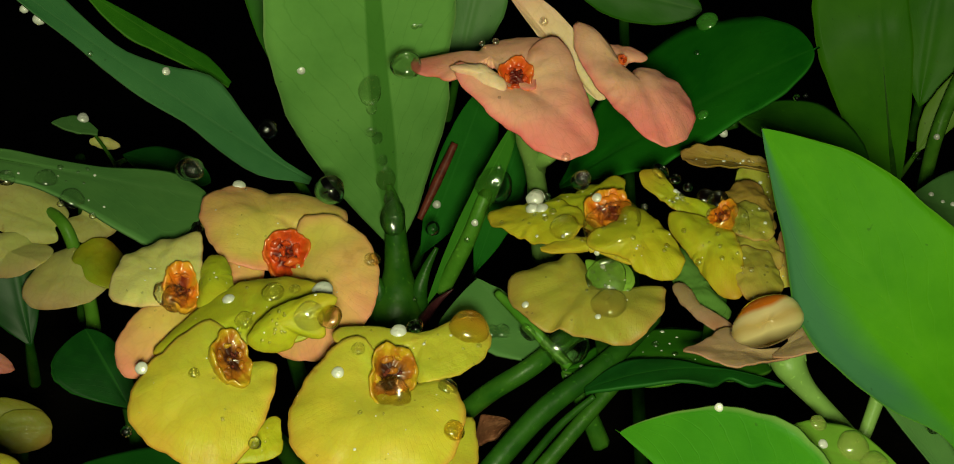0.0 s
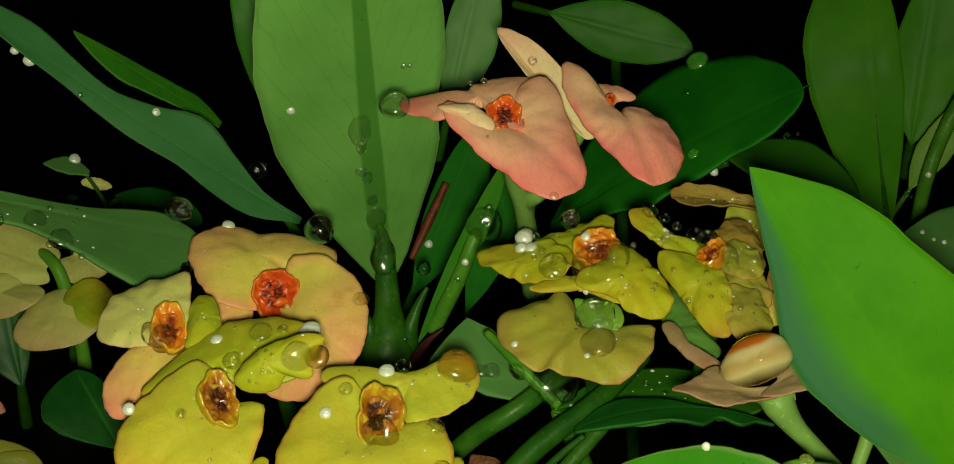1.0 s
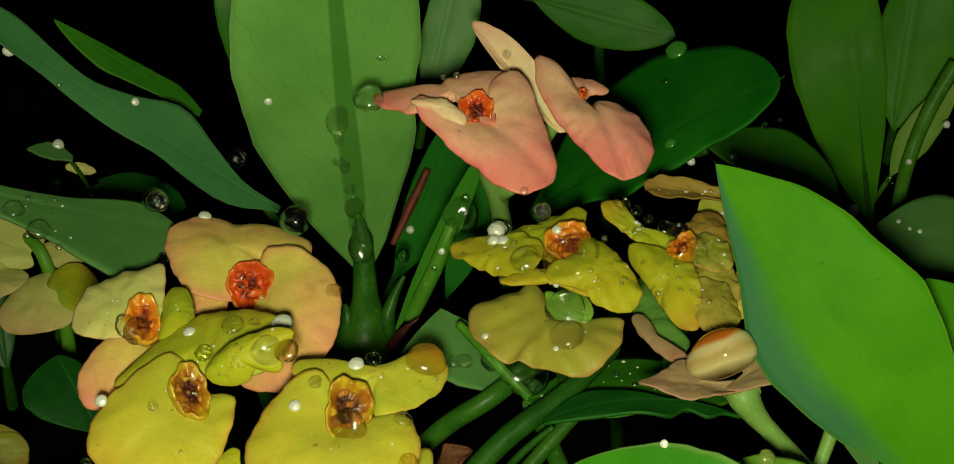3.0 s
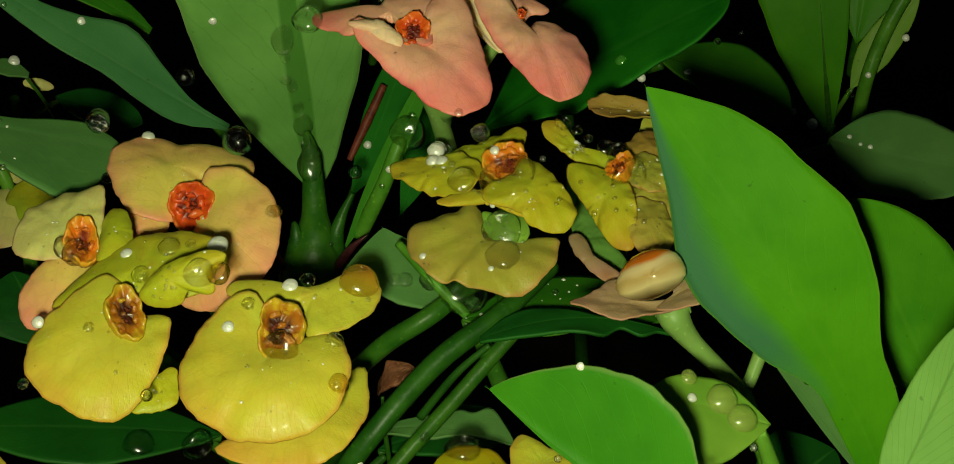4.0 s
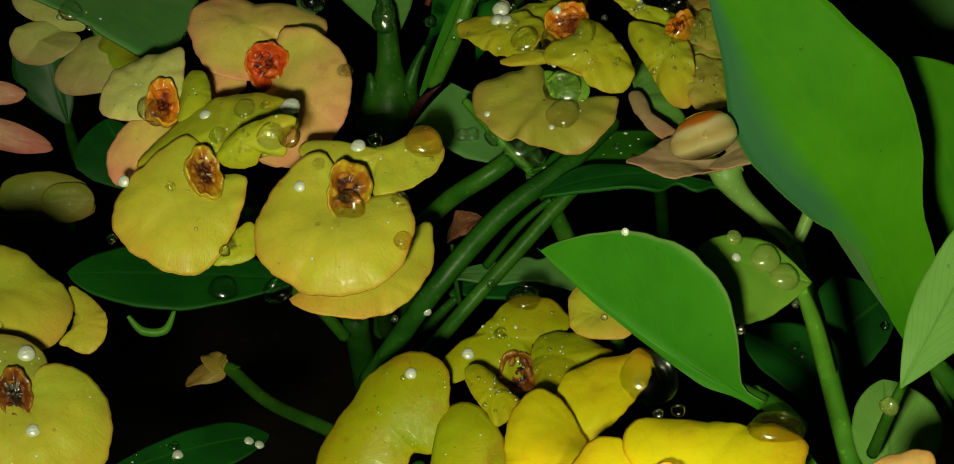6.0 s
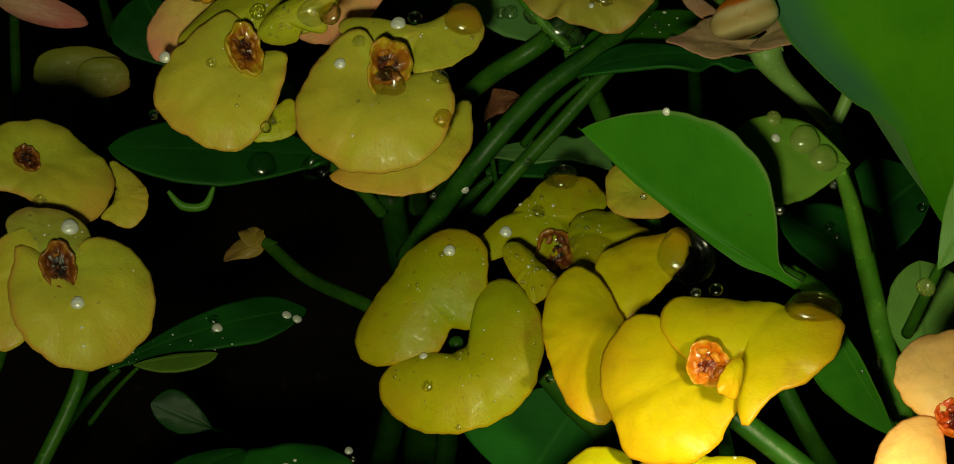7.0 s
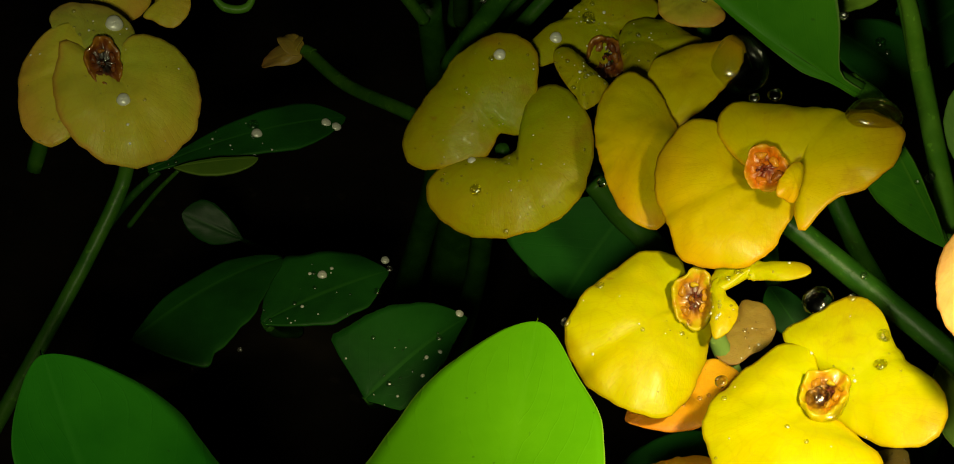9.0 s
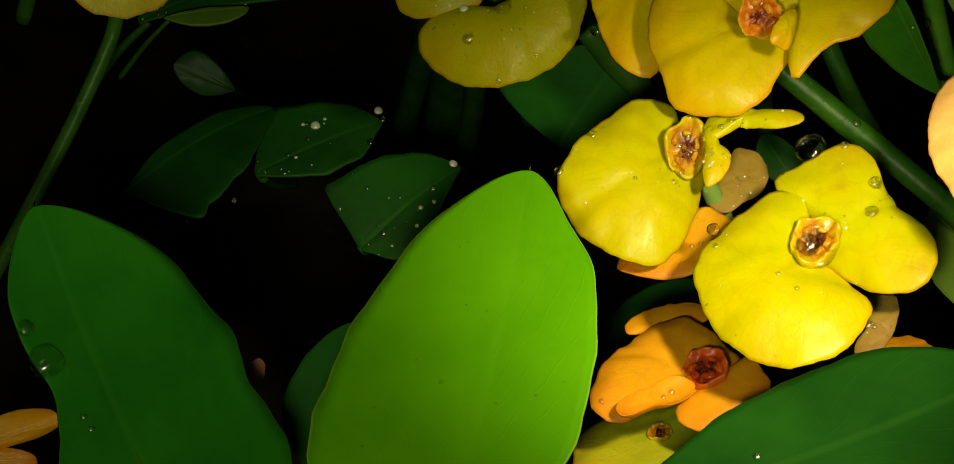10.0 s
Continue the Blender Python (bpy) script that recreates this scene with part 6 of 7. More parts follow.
leaf((-0.0250, -0.1320, -0.0394), (-0.0205, -0.1110, -0.0319), (-0.9755, 0.1537, 0.1575), (0.489, 0.0032, -0.0), (0.367, 0.0058, 0.0), LEAF_SHADED, "dark leaf behind the bright leaf", rib=False, arch=0.005, seed=206)
leaf((0.0197, -0.0514, -0.0238), (0.0088, -0.0542, -0.0456), (0.8630, -0.3171, -0.3932), (0.8, 0.0151, 0.0003), (0.415, 0.0066, -0.0), LEAF_SHADED, "dark leaf under the kidney-shaped flower", rib=False, arch=0.028, seed=207)
leaf((0.0629, -0.0825, -0.0066), (0.0508, -0.0769, 0.0107), (-0.7549, 0.2436, -0.6089), (0.572, 0.0014, -0.0), (0.605, 0.0067, 0.0), LEAF, "narrow green leaf beside the golden flower", arch=0.004, seed=208)
leaf((0.0146, 0.0008, 0.0154), (-0.0014, 0.0149, 0.0240), (-0.7195, -0.6098, -0.3323), (0.8, 0.8, 0.9, 1.3, 1.7, 2, 2, 1.9, 0.9), (3.3, 5.9, 7.4, 8.6, 9.6, 10.2, 10.9, 11.3, 11.5), LEAF_BLUE, "folded bluish leaf with trapped water", arch=-0.036, seed=209)
leaf((0.0132, -0.0008, 0.0133), (0.0503, 0.0037, 0.0136), (-0.1194, 0.9913, 0.0557), (0.381, 0.0105, 0.0001), (0.577, 0.0116, 0.0001), LEAF, "green leaf under the wet flowers", arch=0.07, seed=210)
# Blade coloured dark so the gap under the flowers looks shadowed.
leaf((0.0159, -0.0123, 0.0151), (0.0493, -0.0101, 0.0159), (-0.0685, 0.9882, 0.1369), (2.1, 2.8, 3.5, 4.3, 4.9, 5.1, 2.2, 3.7, 1), (2.7, 3.8, 4.3, 3.8, 2.1, 0.5, 0.4, 0.3, 0.1), LEAF_SHADED, "wavy leaf below the wet flowers, darkened for the shadow there", rib=False, wave=0.12, arch=0.115, seed=211)
leaf((-0.0033, 0.0068, -0.0137), (0.0235, -0.0002, -0.0118), (0.2215, 0.9304, 0.2919), (1.3, 1.9, 2.4, 2.6, 2.8, 1.7, 0.6, 0.5, 0.4), (1.2, 1.7, 2.3, 3.1, 3.9, 5.2, 4.6, 6.8, 4.4), LEAF_BLUE, "pale curled leaf crossing the stems", rib=False, wave=0.1, arch=0.102, seed=212)
leaf((-0.0017, 0.0036, -0.0043), (0.0048, 0.0038, 0.0016), (-0.1936, 0.9628, 0.1884), (0.706, 0.0034, 0.0003), (0.487, 0.0031, 0.0), WILT, "wilted pink scrap of a leaf among the stems", rib=False, wave=0.15, arch=0.2, seed=213)
leaf((0.0669, -0.1157, -0.0198), (0.0627, -0.0978, -0.0114), (-0.9332, -0.0515, -0.3558), (0.468, 0.0032, 0.0), (0.535, 0.006, 0.0), LEAF_OLIVE, "green leaf behind the lemon yellow flower", rib=False, arch=0.061, seed=214)
leaf((-0.0703, 0.0494, -0.0192), (-0.0814, 0.0605, -0.0065), (-0.8037, -0.5520, -0.2224), (0.454, 0.0046, 0.0), (0.608, 0.0109, 0.0001), LEAF_SHADED, "dark green leaf in the shade of the flowers", rib=False, arch=0.082, seed=215)
leaf((-0.1067, 0.1131, -0.0333), (-0.1120, 0.1220, -0.0065), (-0.9516, -0.2941, -0.0888), (0.502, 0.0044, 0.0), (0.534, 0.0107, -0.0), LEAF_SHADED, "dark leaf below the cream flowers", rib=False, arch=-0.007, seed=216)
leaf((-0.0015, 0.0135, -0.0210), (0.0252, 0.0185, -0.0203), (-0.1837, 0.9796, 0.0817), (0.437, 0.0072, -0.0001), (0.766, 0.0083, 0.0006), LEAF_SHADED, "dark leaf crossing the stems", arch=0.09, seed=217)
leaf((0.0704, 0.0028, -0.0299), (0.0864, 0.0140, -0.0191), (-0.6517, 0.7255, 0.2213), (0.289, 0.0085, 0.0004), (0.725, 0.0104, 0.0004), LEAF_SHADED, "dark leaf behind the green stem", rib=False, arch=0.09, seed=218)
leaf((0.0748, -0.0242, -0.0223), (0.0549, -0.0094, -0.0144), (-0.6428, -0.6813, -0.3503), (0.526, 0.0082, 0.0), (0.502, 0.0059, -0.0), LEAF_SHADED, "dark leaf beside the green stem", rib=False, arch=0.081, seed=219)
leaf((0.0486, -0.0713, -0.0378), (0.0422, -0.0620, -0.0332), (-0.8159, -0.3254, -0.4780), (0.402, 0.0032, 0.0), (0.539, 0.0033, 0.0), LEAF_SHADED, "dark leaf between the yellow flowers", rib=False, arch=0.108, seed=220)
leaf((0.0190, -0.0911, -0.0620), (0.0339, -0.0753, -0.0552), (-0.7284, 0.6852, 0.0019), (0.524, 0.0044, -0.0001), (0.307, 0.0062, 0.0002), LEAF_SHADED, "dark leaf behind the orange flower", rib=False, arch=0.089, seed=221)
stem([(0.0591, -0.0224, 0.0115), (0.0610, -0.0362, 0.0066), (0.0628, -0.0495, 0.0000), (0.0653, -0.0626, -0.0082), (0.0695, -0.0797, -0.0202)], [0.00136, 0.00162, 0.00165, 0.00172, 0.00193], STEM_FRESH, "green stem forking below a saucer flower")
stem([(0.0591, -0.0224, 0.0115), (0.0603, -0.0216, 0.0135), (0.0629, -0.0185, 0.0199), (0.0643, -0.0161, 0.0241)], [0.00105, 0.00112, 0.00128, 0.00150], STEM_PALE, "short pale green side stem")
stem([(0.0288, 0.0036, 0.0223), (0.0200, -0.0058, 0.0173), (0.0085, -0.0122, 0.0102), (-0.0034, -0.0194, -0.0021), (-0.0152, -0.0168, -0.0230)], [0.00163, 0.00180, 0.00189, 0.00189, 0.00198], STEM_DARK, "thick green stem crossing the dark")
stem([(0.0295, 0.0095, 0.0149), (0.0225, 0.0039, 0.0086), (0.0120, -0.0028, -0.0019), (0.0020, -0.0087, -0.0120), (-0.0092, -0.0105, -0.0270)], [0.00134, 0.00144, 0.00143, 0.00143, 0.00147], STEM, "thin green stem crossing the dark")
stem([(-0.0184, 0.0560, 0.0285), (-0.0172, 0.0540, 0.0235), (-0.0162, 0.0488, 0.0133), (-0.0160, 0.0467, 0.0082), (-0.0163, 0.0466, 0.0012), (-0.0169, 0.0511, -0.0215)], [0.00050, 0.00190, 0.00270, 0.00460, 0.00640, 0.00580], STEM, "main green stem below the upright leaf")
stem([(-0.0210, 0.0482, -0.0011), (-0.0195, 0.0448, 0.0082), (-0.0201, 0.0452, 0.0128)], [0.00260, 0.00180, 0.00040], STEM_DARK, "green leaf base on the main stem")
stem([(-0.0113, 0.0490, -0.0012), (-0.0117, 0.0457, 0.0087), (-0.0105, 0.0465, 0.0139), (-0.0084, 0.0470, 0.0185)], [0.00260, 0.00170, 0.00100, 0.00040], STEM_DARK, "green leaf base on the main stem")
stem([(-0.0469, 0.0118, -0.0402), (-0.0371, 0.0001, -0.0400), (-0.0216, -0.0189, -0.0332), (-0.0072, -0.0281, -0.0354)], [0.00141, 0.00136, 0.00139, 0.00135], STEM, "bare flower stalk with a wilted end")
stem([(0.0358, -0.0869, 0.0020), (0.0470, -0.0936, -0.0032), (0.0610, -0.1031, -0.0092), (0.0783, -0.1077, -0.0231)], [0.00165, 0.00183, 0.00174, 0.00183], STEM_DARK, "ridged green stem beside the golden flower")
stem([(0.0479, -0.0659, -0.0093), (0.0526, -0.0695, -0.0170), (0.0575, -0.0710, -0.0241), (0.0645, -0.0723, -0.0341)], [0.00145, 0.00156, 0.00159, 0.00163], STEM_DARK, "dark green stalk beside a narrow leaf")
stem([(0.0117, -0.0546, -0.0194), (0.0167, -0.0555, -0.0248), (0.0222, -0.0566, -0.0301), (0.0288, -0.0528, -0.0423)], [0.00182, 0.00225, 0.00227, 0.00215], STEM, "green stalk under the kidney-shaped flower")
stem([(-0.0102, 0.0031, -0.0043), (-0.0007, -0.0049, 0.0096), (0.0079, -0.0059, 0.0166), (0.0169, 0.0036, 0.0208)], [0.00169, 0.00172, 0.00169, 0.00163], STEM, "light green stalk under the folded leaf")
stem([(-0.0120, 0.1091, 0.0040), (-0.0082, 0.1118, 0.0124), (-0.0041, 0.1143, 0.0216)], [0.00073, 0.00116, 0.00087], STEM_RED, "thin reddish stalk in the shade")
leaf((0.0783, -0.0526, 0.0058), (0.0584, -0.0099, 0.0235), (-0.8742, -0.3194, -0.3657), (0.609, 0.006, -0.0001), (0.521, 0.0011, 0.0), LEAF_BLUE, "pale folded margin below the large bright leaf", rib=False, arch=-0.036, seed=235)
leaf((-0.0871, 0.1079, 0.0233), (-0.0971, 0.1059, 0.0259), (0.0484, -0.8586, -0.5103), (1.6, 2.4, 3, 3.3, 3.5, 3.3, 2.7, 2.2, 1.2), (0.9, 1.1, 1.4, 1.7, 1.6, 1.5, 1.4, 1, 0.5), LEAF_BLUE, "small bluish leaf far back in the dark", rib=False, arch=0.024, seed=236)
# Faint light this far back is put into the darkened green.
leaf((-0.0829, 0.1148, 0.0163), (-0.0616, 0.1103, 0.0113), (0.2846, 0.8272, 0.4846), (0.532, 0.0049, 0.0), (0.414, 0.0061, 0.0), LEAF_SHADED, "dim dark leaf behind the pale flower", rib=False, arch=0.025, seed=237)
stem([(0.0402, 0.1679, 0.0510), (0.0459, 0.1788, 0.0054), (0.0604, 0.1895, -0.1146)], [0.00131, 0.00155, 0.00232], STEM_DARK, "dark stalk far back among the leaves")
stem([(0.1352, 0.1576, 0.0431), (0.1290, 0.1563, 0.0301), (0.1241, 0.1535, 0.0148), (0.1268, 0.1671, -0.0114)], [0.00203, 0.00203, 0.00186, 0.00177], STEM_FRESH, "green stalk far back beside dim leaves")
stem([(-0.0598, -0.0138, -0.0118), (-0.0571, -0.0147, -0.0144), (-0.0532, -0.0138, -0.0147), (-0.0516, -0.0116, -0.0118)], [0.00035, 0.00081, 0.00081, 0.00035], STEM_FRESH, "pale curled rim of a leaf under the flowers")


def thorn(foot, tip, r):
    """A slender dark red thorn, a little bent."""
    foot, tip = Vector(foot), Vector(tip)
    thing = holder("thorn", foot, "slender dark reddish thorn on the main green stem", "thorn", "thorns of the stem")
    bend = Vector((0, -0.12, 0.12)) * (tip - foot).length
    part("spine", tube_mesh("spine", [Vector(), (tip - foot) * 0.5 + bend, tip - foot], [r, r * 0.6, r * 0.06], THORN, 9), thing)


for foot, tip, r in (((-0.0115, 0.0440, 0.0030), (-0.0050, 0.0400, 0.0125), 0.0013), ((-0.0105, 0.0440, 0.0000), (-0.0030, 0.0395, 0.0065), 0.0012),
                     ((-0.0225, 0.0450, 0.0030), (-0.0275, 0.0410, 0.0130), 0.0012), ((-0.0120, 0.0440, -0.0030), (-0.0060, 0.0390, -0.0005), 0.0011),
                     ((-0.0222, 0.0440, -0.0020), (-0.0285, 0.0400, 0.0030), 0.0011)):
    thorn(foot, tip, r)
BLADES = [b for t in bpy.data.objects if t.get('label') in ('wet bluish green leaf beside the peach flowers', 'dark green leaf with white drops', 'dark wet leaf deep in the plant', 'dark leaf with a few bright drops', 'green leaf under the wet flowers') for b in t.children if b.name.startswith('blade')]
sprinkle(BLADES, 260, 0.00018, 0.0007, 5, 'wet leaves')
drop((-0.0350, 0.0418, 0.0546), 0.00081, (0.166, -0.946, -0.278), 0.55, 1.0, 0.0, PEARL, "bright white water drop beaded on a wet plant")
drop((-0.0140, 0.0407, 0.0640), 0.00068, (0.092, -0.959, -0.269), 0.55, 1.0, 0.0)
drop((-0.0129, 0.0408, 0.0641), 0.00046, (0.100, -0.959, -0.267), 0.55, 1.0, 0.0)
drop((-0.0151, 0.0150, 0.0623), 0.00271, (-0.0764, -0.6765, 0.7325), 0.55, 1.0, 0.0)
drop((-0.0222, 0.0460, 0.0505), 0.00222, (0.136, -0.953, -0.269), 0.4, 1.7, 0.0)
drop((-0.0190, 0.0569, 0.0297), 0.00209, (0.261, -0.935, -0.240), 0.4, 1.4, 0.0)
drop((-0.0173, 0.0514, 0.0230), 0.00255, (0.015, -0.884, 0.467), 0.4, 1.5, 0.0)
drop((-0.0220, 0.0508, 0.0408), 0.00120, (0.132, -0.953, -0.271), 0.55, 1.0, 0.0)
drop((0.0091, 0.0292, 0.0679), 0.00088, (-0.301, -0.917, 0.264), 0.55, 1.0, 0.0)
drop((-0.0001, 0.0131, 0.0673), 0.00062, (0.0631, -0.7379, 0.6719), 0.55, 1.0, 0.0)
drop((-0.0024, 0.0123, 0.0670), 0.00051, (-0.0591, -0.7459, 0.6634), 0.55, 1.0, 0.0)
drop((0.0514, 0.1014, 0.0552), 0.00252, (-0.457, -0.580, 0.674), 0.55, 1.0, 0.0, GREEN_WATER, "round bright green drop of water on a leaf")
drop((0.0477, 0.0768, 0.0398), 0.00131, (-0.516, -0.552, 0.656), 0.55, 1.0, 0.0, GREEN_WATER, "round bright green drop of water on a leaf")
drop((-0.0426, 0.0558, 0.0393), 0.00196, (0.2700, -0.9149, 0.3000), 0.55, 1.0, 0.0)
drop((-0.0614, 0.0492, 0.0519), 0.00084, (0.456, -0.783, 0.423), 0.55, 1.0, 0.0, PEARL, "bright white water drop beaded on a wet plant")
drop((-0.0534, 0.0219, 0.0406), 0.00220, (0.1436, -0.9488, 0.2815), 0.55, 1.0, 0.0)
drop((-0.0443, 0.0210, 0.0382), 0.00118, (0.170, -0.290, 0.942), 0.55, 1.0, 0.0, PEARL, "bright white water drop beaded on a wet plant")
drop((-0.0281, 0.0194, 0.0383), 0.00271, (0.0564, -0.9541, 0.2942), 0.55, 1.0, 0.0)
drop((-0.0780, 0.0194, 0.0387), 0.00200, (0.233, -0.500, 0.834), 0.55, 1.0, 0.0)
drop((-0.0843, 0.0170, 0.0394), 0.00155, (0.2443, -0.6185, 0.7468), 0.55, 1.0, 0.0)
drop((-0.0727, 0.0155, 0.0365), 0.00219, (0.248, -0.442, 0.862), 0.55, 1.0, 0.0)
drop((-0.0743, 0.0138, 0.0360), 0.00065, (0.2324, -0.6330, 0.7384), 0.55, 1.0, 0.0)
drop((-0.0686, 0.0126, 0.0344), 0.00065, (0.2218, -0.5992, 0.7692), 0.55, 1.0, 0.0)
drop((0.0155, 0.0114, 0.0438), 0.00169, (-0.1012, -0.9538, 0.2830), 0.55, 1.0, 0.0)
drop((0.0080, 0.0121, 0.0403), 0.00159, (-0.1889, -0.6656, 0.7220), 0.55, 1.0, 0.0, PEARL, "bright white water drop beaded on a wet plant")
drop((0.0087, 0.0069, 0.0400), 0.00115, (-0.275, -0.308, 0.911), 0.55, 1.0, 0.0, PEARL, "bright white water drop beaded on a wet plant")
drop((0.0105, 0.0054, 0.0399), 0.00073, (-0.140, -0.536, 0.833), 0.55, 1.0, 0.0)
drop((0.0092, 0.0037, 0.0392), 0.00052, (-0.232, -0.565, 0.792), 0.55, 1.0, 0.0)
drop((0.0032, 0.0485, 0.0347), 0.00096, (-0.117, -0.991, 0.058), 0.55, 1.0, 0.0)
drop((-0.0079, 0.1168, 0.0054), 0.00103, (-0.035, -0.951, 0.306), 0.55, 1.0, 0.0, PEARL, "bright white water drop beaded on a wet plant")
drop((-0.0091, 0.0751, 0.0131), 0.00158, (-0.0092, -0.9488, 0.3157), 0.55, 1.0, 0.0)
drop((0.0332, 0.0190, 0.0424), 0.00109, (0.0325, -0.6264, 0.7788), 0.55, 1.0, 0.0)
drop((0.0306, 0.0199, 0.0434), 0.00175, (0.468, -0.372, 0.802), 0.55, 1.0, 0.0)
drop((0.0401, 0.0135, 0.0403), 0.00194, (-0.1868, -0.6885, 0.7008), 0.55, 1.0, 0.0)
drop((0.0191, -0.0050, 0.0322), 0.00340, (-0.194, -0.803, 0.563), 0.3, 1.0, 0.0)
drop((0.0192, -0.0104, 0.0296), 0.00298, (-0.123, -0.487, 0.865), 0.5, 1.0, 0.0)
drop((0.0417, -0.0255, 0.0332), 0.00575, (-0.2178, -0.9085, 0.3566), 0.62, 0.66, 0.5, BEAD, "large glossy cream and orange water bead in a flower")
drop((0.0067, -0.0037, 0.0215), 0.00164, (-0.678, -0.651, -0.342), 0.55, 1.0, 0.0)
drop((0.0029, 0.0057, 0.0177), 0.00149, (0.038, -0.635, 0.772), 0.55, 1.0, 0.0)
drop((-0.0200, 0.0002, 0.0322), 0.00124, (0.262, -0.715, 0.648), 0.55, 1.0, 0.0)
drop((0.0004, 0.0021, 0.0603), 0.00030, (-0.043, -0.642, 0.766), 0.55, 1.0, 0.0)
drop((0.0111, -0.0060, 0.0528), 0.00078, (-0.038, -0.831, 0.555), 0.55, 1.0, 0.0)
drop((0.0298, 0.0050, 0.0163), 0.00075, (-0.030, -0.308, 0.951), 0.55, 1.0, 0.0)
drop((0.0264, 0.0077, 0.0406), 0.00063, (-0.1414, -0.9446, 0.2961), 0.55, 1.0, 0.0)
drop((0.0717, 0.0945, 0.0401), 0.00084, (-0.2305, -0.9471, 0.2232), 0.55, 1.0, 0.0)
drop((0.0484, 0.0947, 0.0495), 0.00069, (-0.509, -0.575, 0.640), 0.55, 1.0, 0.0)
drop((-0.0741, 0.0416, 0.0565), 0.00059, (0.399, -0.908, 0.126), 0.55, 1.0, 0.0)
drop((-0.0837, 0.0434, 0.0624), 0.00118, (0.2321, -0.9537, 0.1914), 0.55, 1.0, 0.0, PEARL, "bright white water drop beaded on a wet plant")
drop((-0.0863, 0.0432, 0.0642), 0.00083, (0.2406, -0.9527, 0.1856), 0.55, 1.0, 0.0, PEARL, "bright white water drop beaded on a wet plant")
drop((-0.0267, -0.0197, 0.0340), 0.00168, (-0.055, -0.532, 0.845), 0.55, 1.0, 0.0, PEARL, "bright white water drop beaded on a wet plant")
drop((-0.0310, -0.0196, 0.0340), 0.00090, (0.024, -0.537, 0.843), 0.55, 1.0, 0.0)
drop((-0.0343, -0.0204, 0.0337), 0.00180, (-0.084, -0.541, 0.837), 0.55, 1.0, 0.0)
drop((-0.0383, -0.0242, 0.0305), 0.00149, (0.003, -0.719, 0.695), 0.55, 1.0, 0.0)
drop((-0.0413, -0.0192, 0.0319), 0.00101, (-0.209, -0.486, 0.848), 0.55, 1.0, 0.0, PEARL, "bright white water drop beaded on a wet plant")
drop((-0.0147, -0.0268, 0.0304), 0.00127, (-0.043, -0.538, 0.842), 0.55, 1.0, 0.0, PEARL, "bright white water drop beaded on a wet plant")
drop((-0.0122, -0.0238, 0.0302), 0.00127, (-0.0655, -0.4431, 0.8941), 0.55, 1.0, 0.0)
drop((-0.0040, -0.0258, 0.0310), 0.00311, (0.149, -0.511, 0.846), 0.55, 1.0, 0.0, AMBER, "clear amber drop of water on a petal")
drop((-0.0234, -0.0351, 0.0270), 0.00095, (-0.063, -0.699, 0.712), 0.55, 1.0, 0.0, PEARL, "bright white water drop beaded on a wet plant")
drop((-0.0206, -0.0321, 0.0296), 0.00106, (-0.081, -0.703, 0.706), 0.55, 1.0, 0.0)
drop((-0.0062, -0.0430, 0.0219), 0.00157, (0.235, -0.724, 0.649), 0.55, 1.0, 0.0, AMBER, "clear amber drop of water on a petal")
drop((-0.0072, -0.0364, 0.0258), 0.00150, (0.210, -0.395, 0.894), 0.55, 1.0, 0.0)
drop((-0.0153, -0.0387, 0.0250), 0.00308, (-0.376, -0.921, 0.099), 0.55, 1.0, 0.0, AMBER, "clear amber drop of water on a petal")
drop((-0.0446, -0.0342, 0.0259), 0.00087, (0.190, -0.697, 0.691), 0.55, 1.0, 0.0)
drop((-0.0526, -0.0326, 0.0258), 0.00098, (-0.1538, -0.7969, 0.5841), 0.55, 1.0, 0.0, PEARL, "bright white water drop beaded on a wet plant")
drop((-0.0541, -0.0378, 0.0179), 0.00088, (0.2478, -0.8513, 0.4625), 0.55, 1.0, 0.0)
drop((-0.0349, -0.0418, 0.0185), 0.00095, (0.1770, -0.7747, 0.6070), 0.55, 1.0, 0.0)
drop((-0.0500, -0.0167, 0.0308), 0.00226, (0.554, -0.763, 0.332), 0.55, 1.0, 0.0)
drop((-0.0194, 0.0006, 0.0322), 0.00114, (0.369, -0.668, 0.647), 0.55, 1.0, 0.0, AMBER, "clear amber drop of water on a petal")
drop((-0.0025, -0.0284, 0.0291), 0.00048, (0.288, -0.647, 0.706), 0.55, 1.0, 0.0)
drop((0.0268, -0.0664, 0.0373), 0.00058, (-0.386, -0.875, 0.291), 0.55, 1.0, 0.0, PEARL, "bright white water drop beaded on a wet plant")
drop((0.0494, -0.0510, 0.0248), 0.00235, (0.145, -0.623, 0.768), 0.7, 1.0, 0.0, LIME_WATER, "round yellow-green drop of water on a leaf")
drop((0.0522, -0.0529, 0.0228), 0.00226, (0.156, -0.508, 0.847), 0.7, 1.0, 0.0, LIME_WATER, "round yellow-green drop of water on a leaf")
drop((0.0449, -0.0519, 0.0255), 0.00072, (0.161, -0.636, 0.755), 0.55, 1.0, 0.0, PEARL, "bright white water drop beaded on a wet plant")
drop((0.0447, -0.0489, 0.0272), 0.00127, (0.248, -0.574, 0.780), 0.7, 1.0, 0.0, LIME_WATER, "round yellow-green drop of water on a leaf")
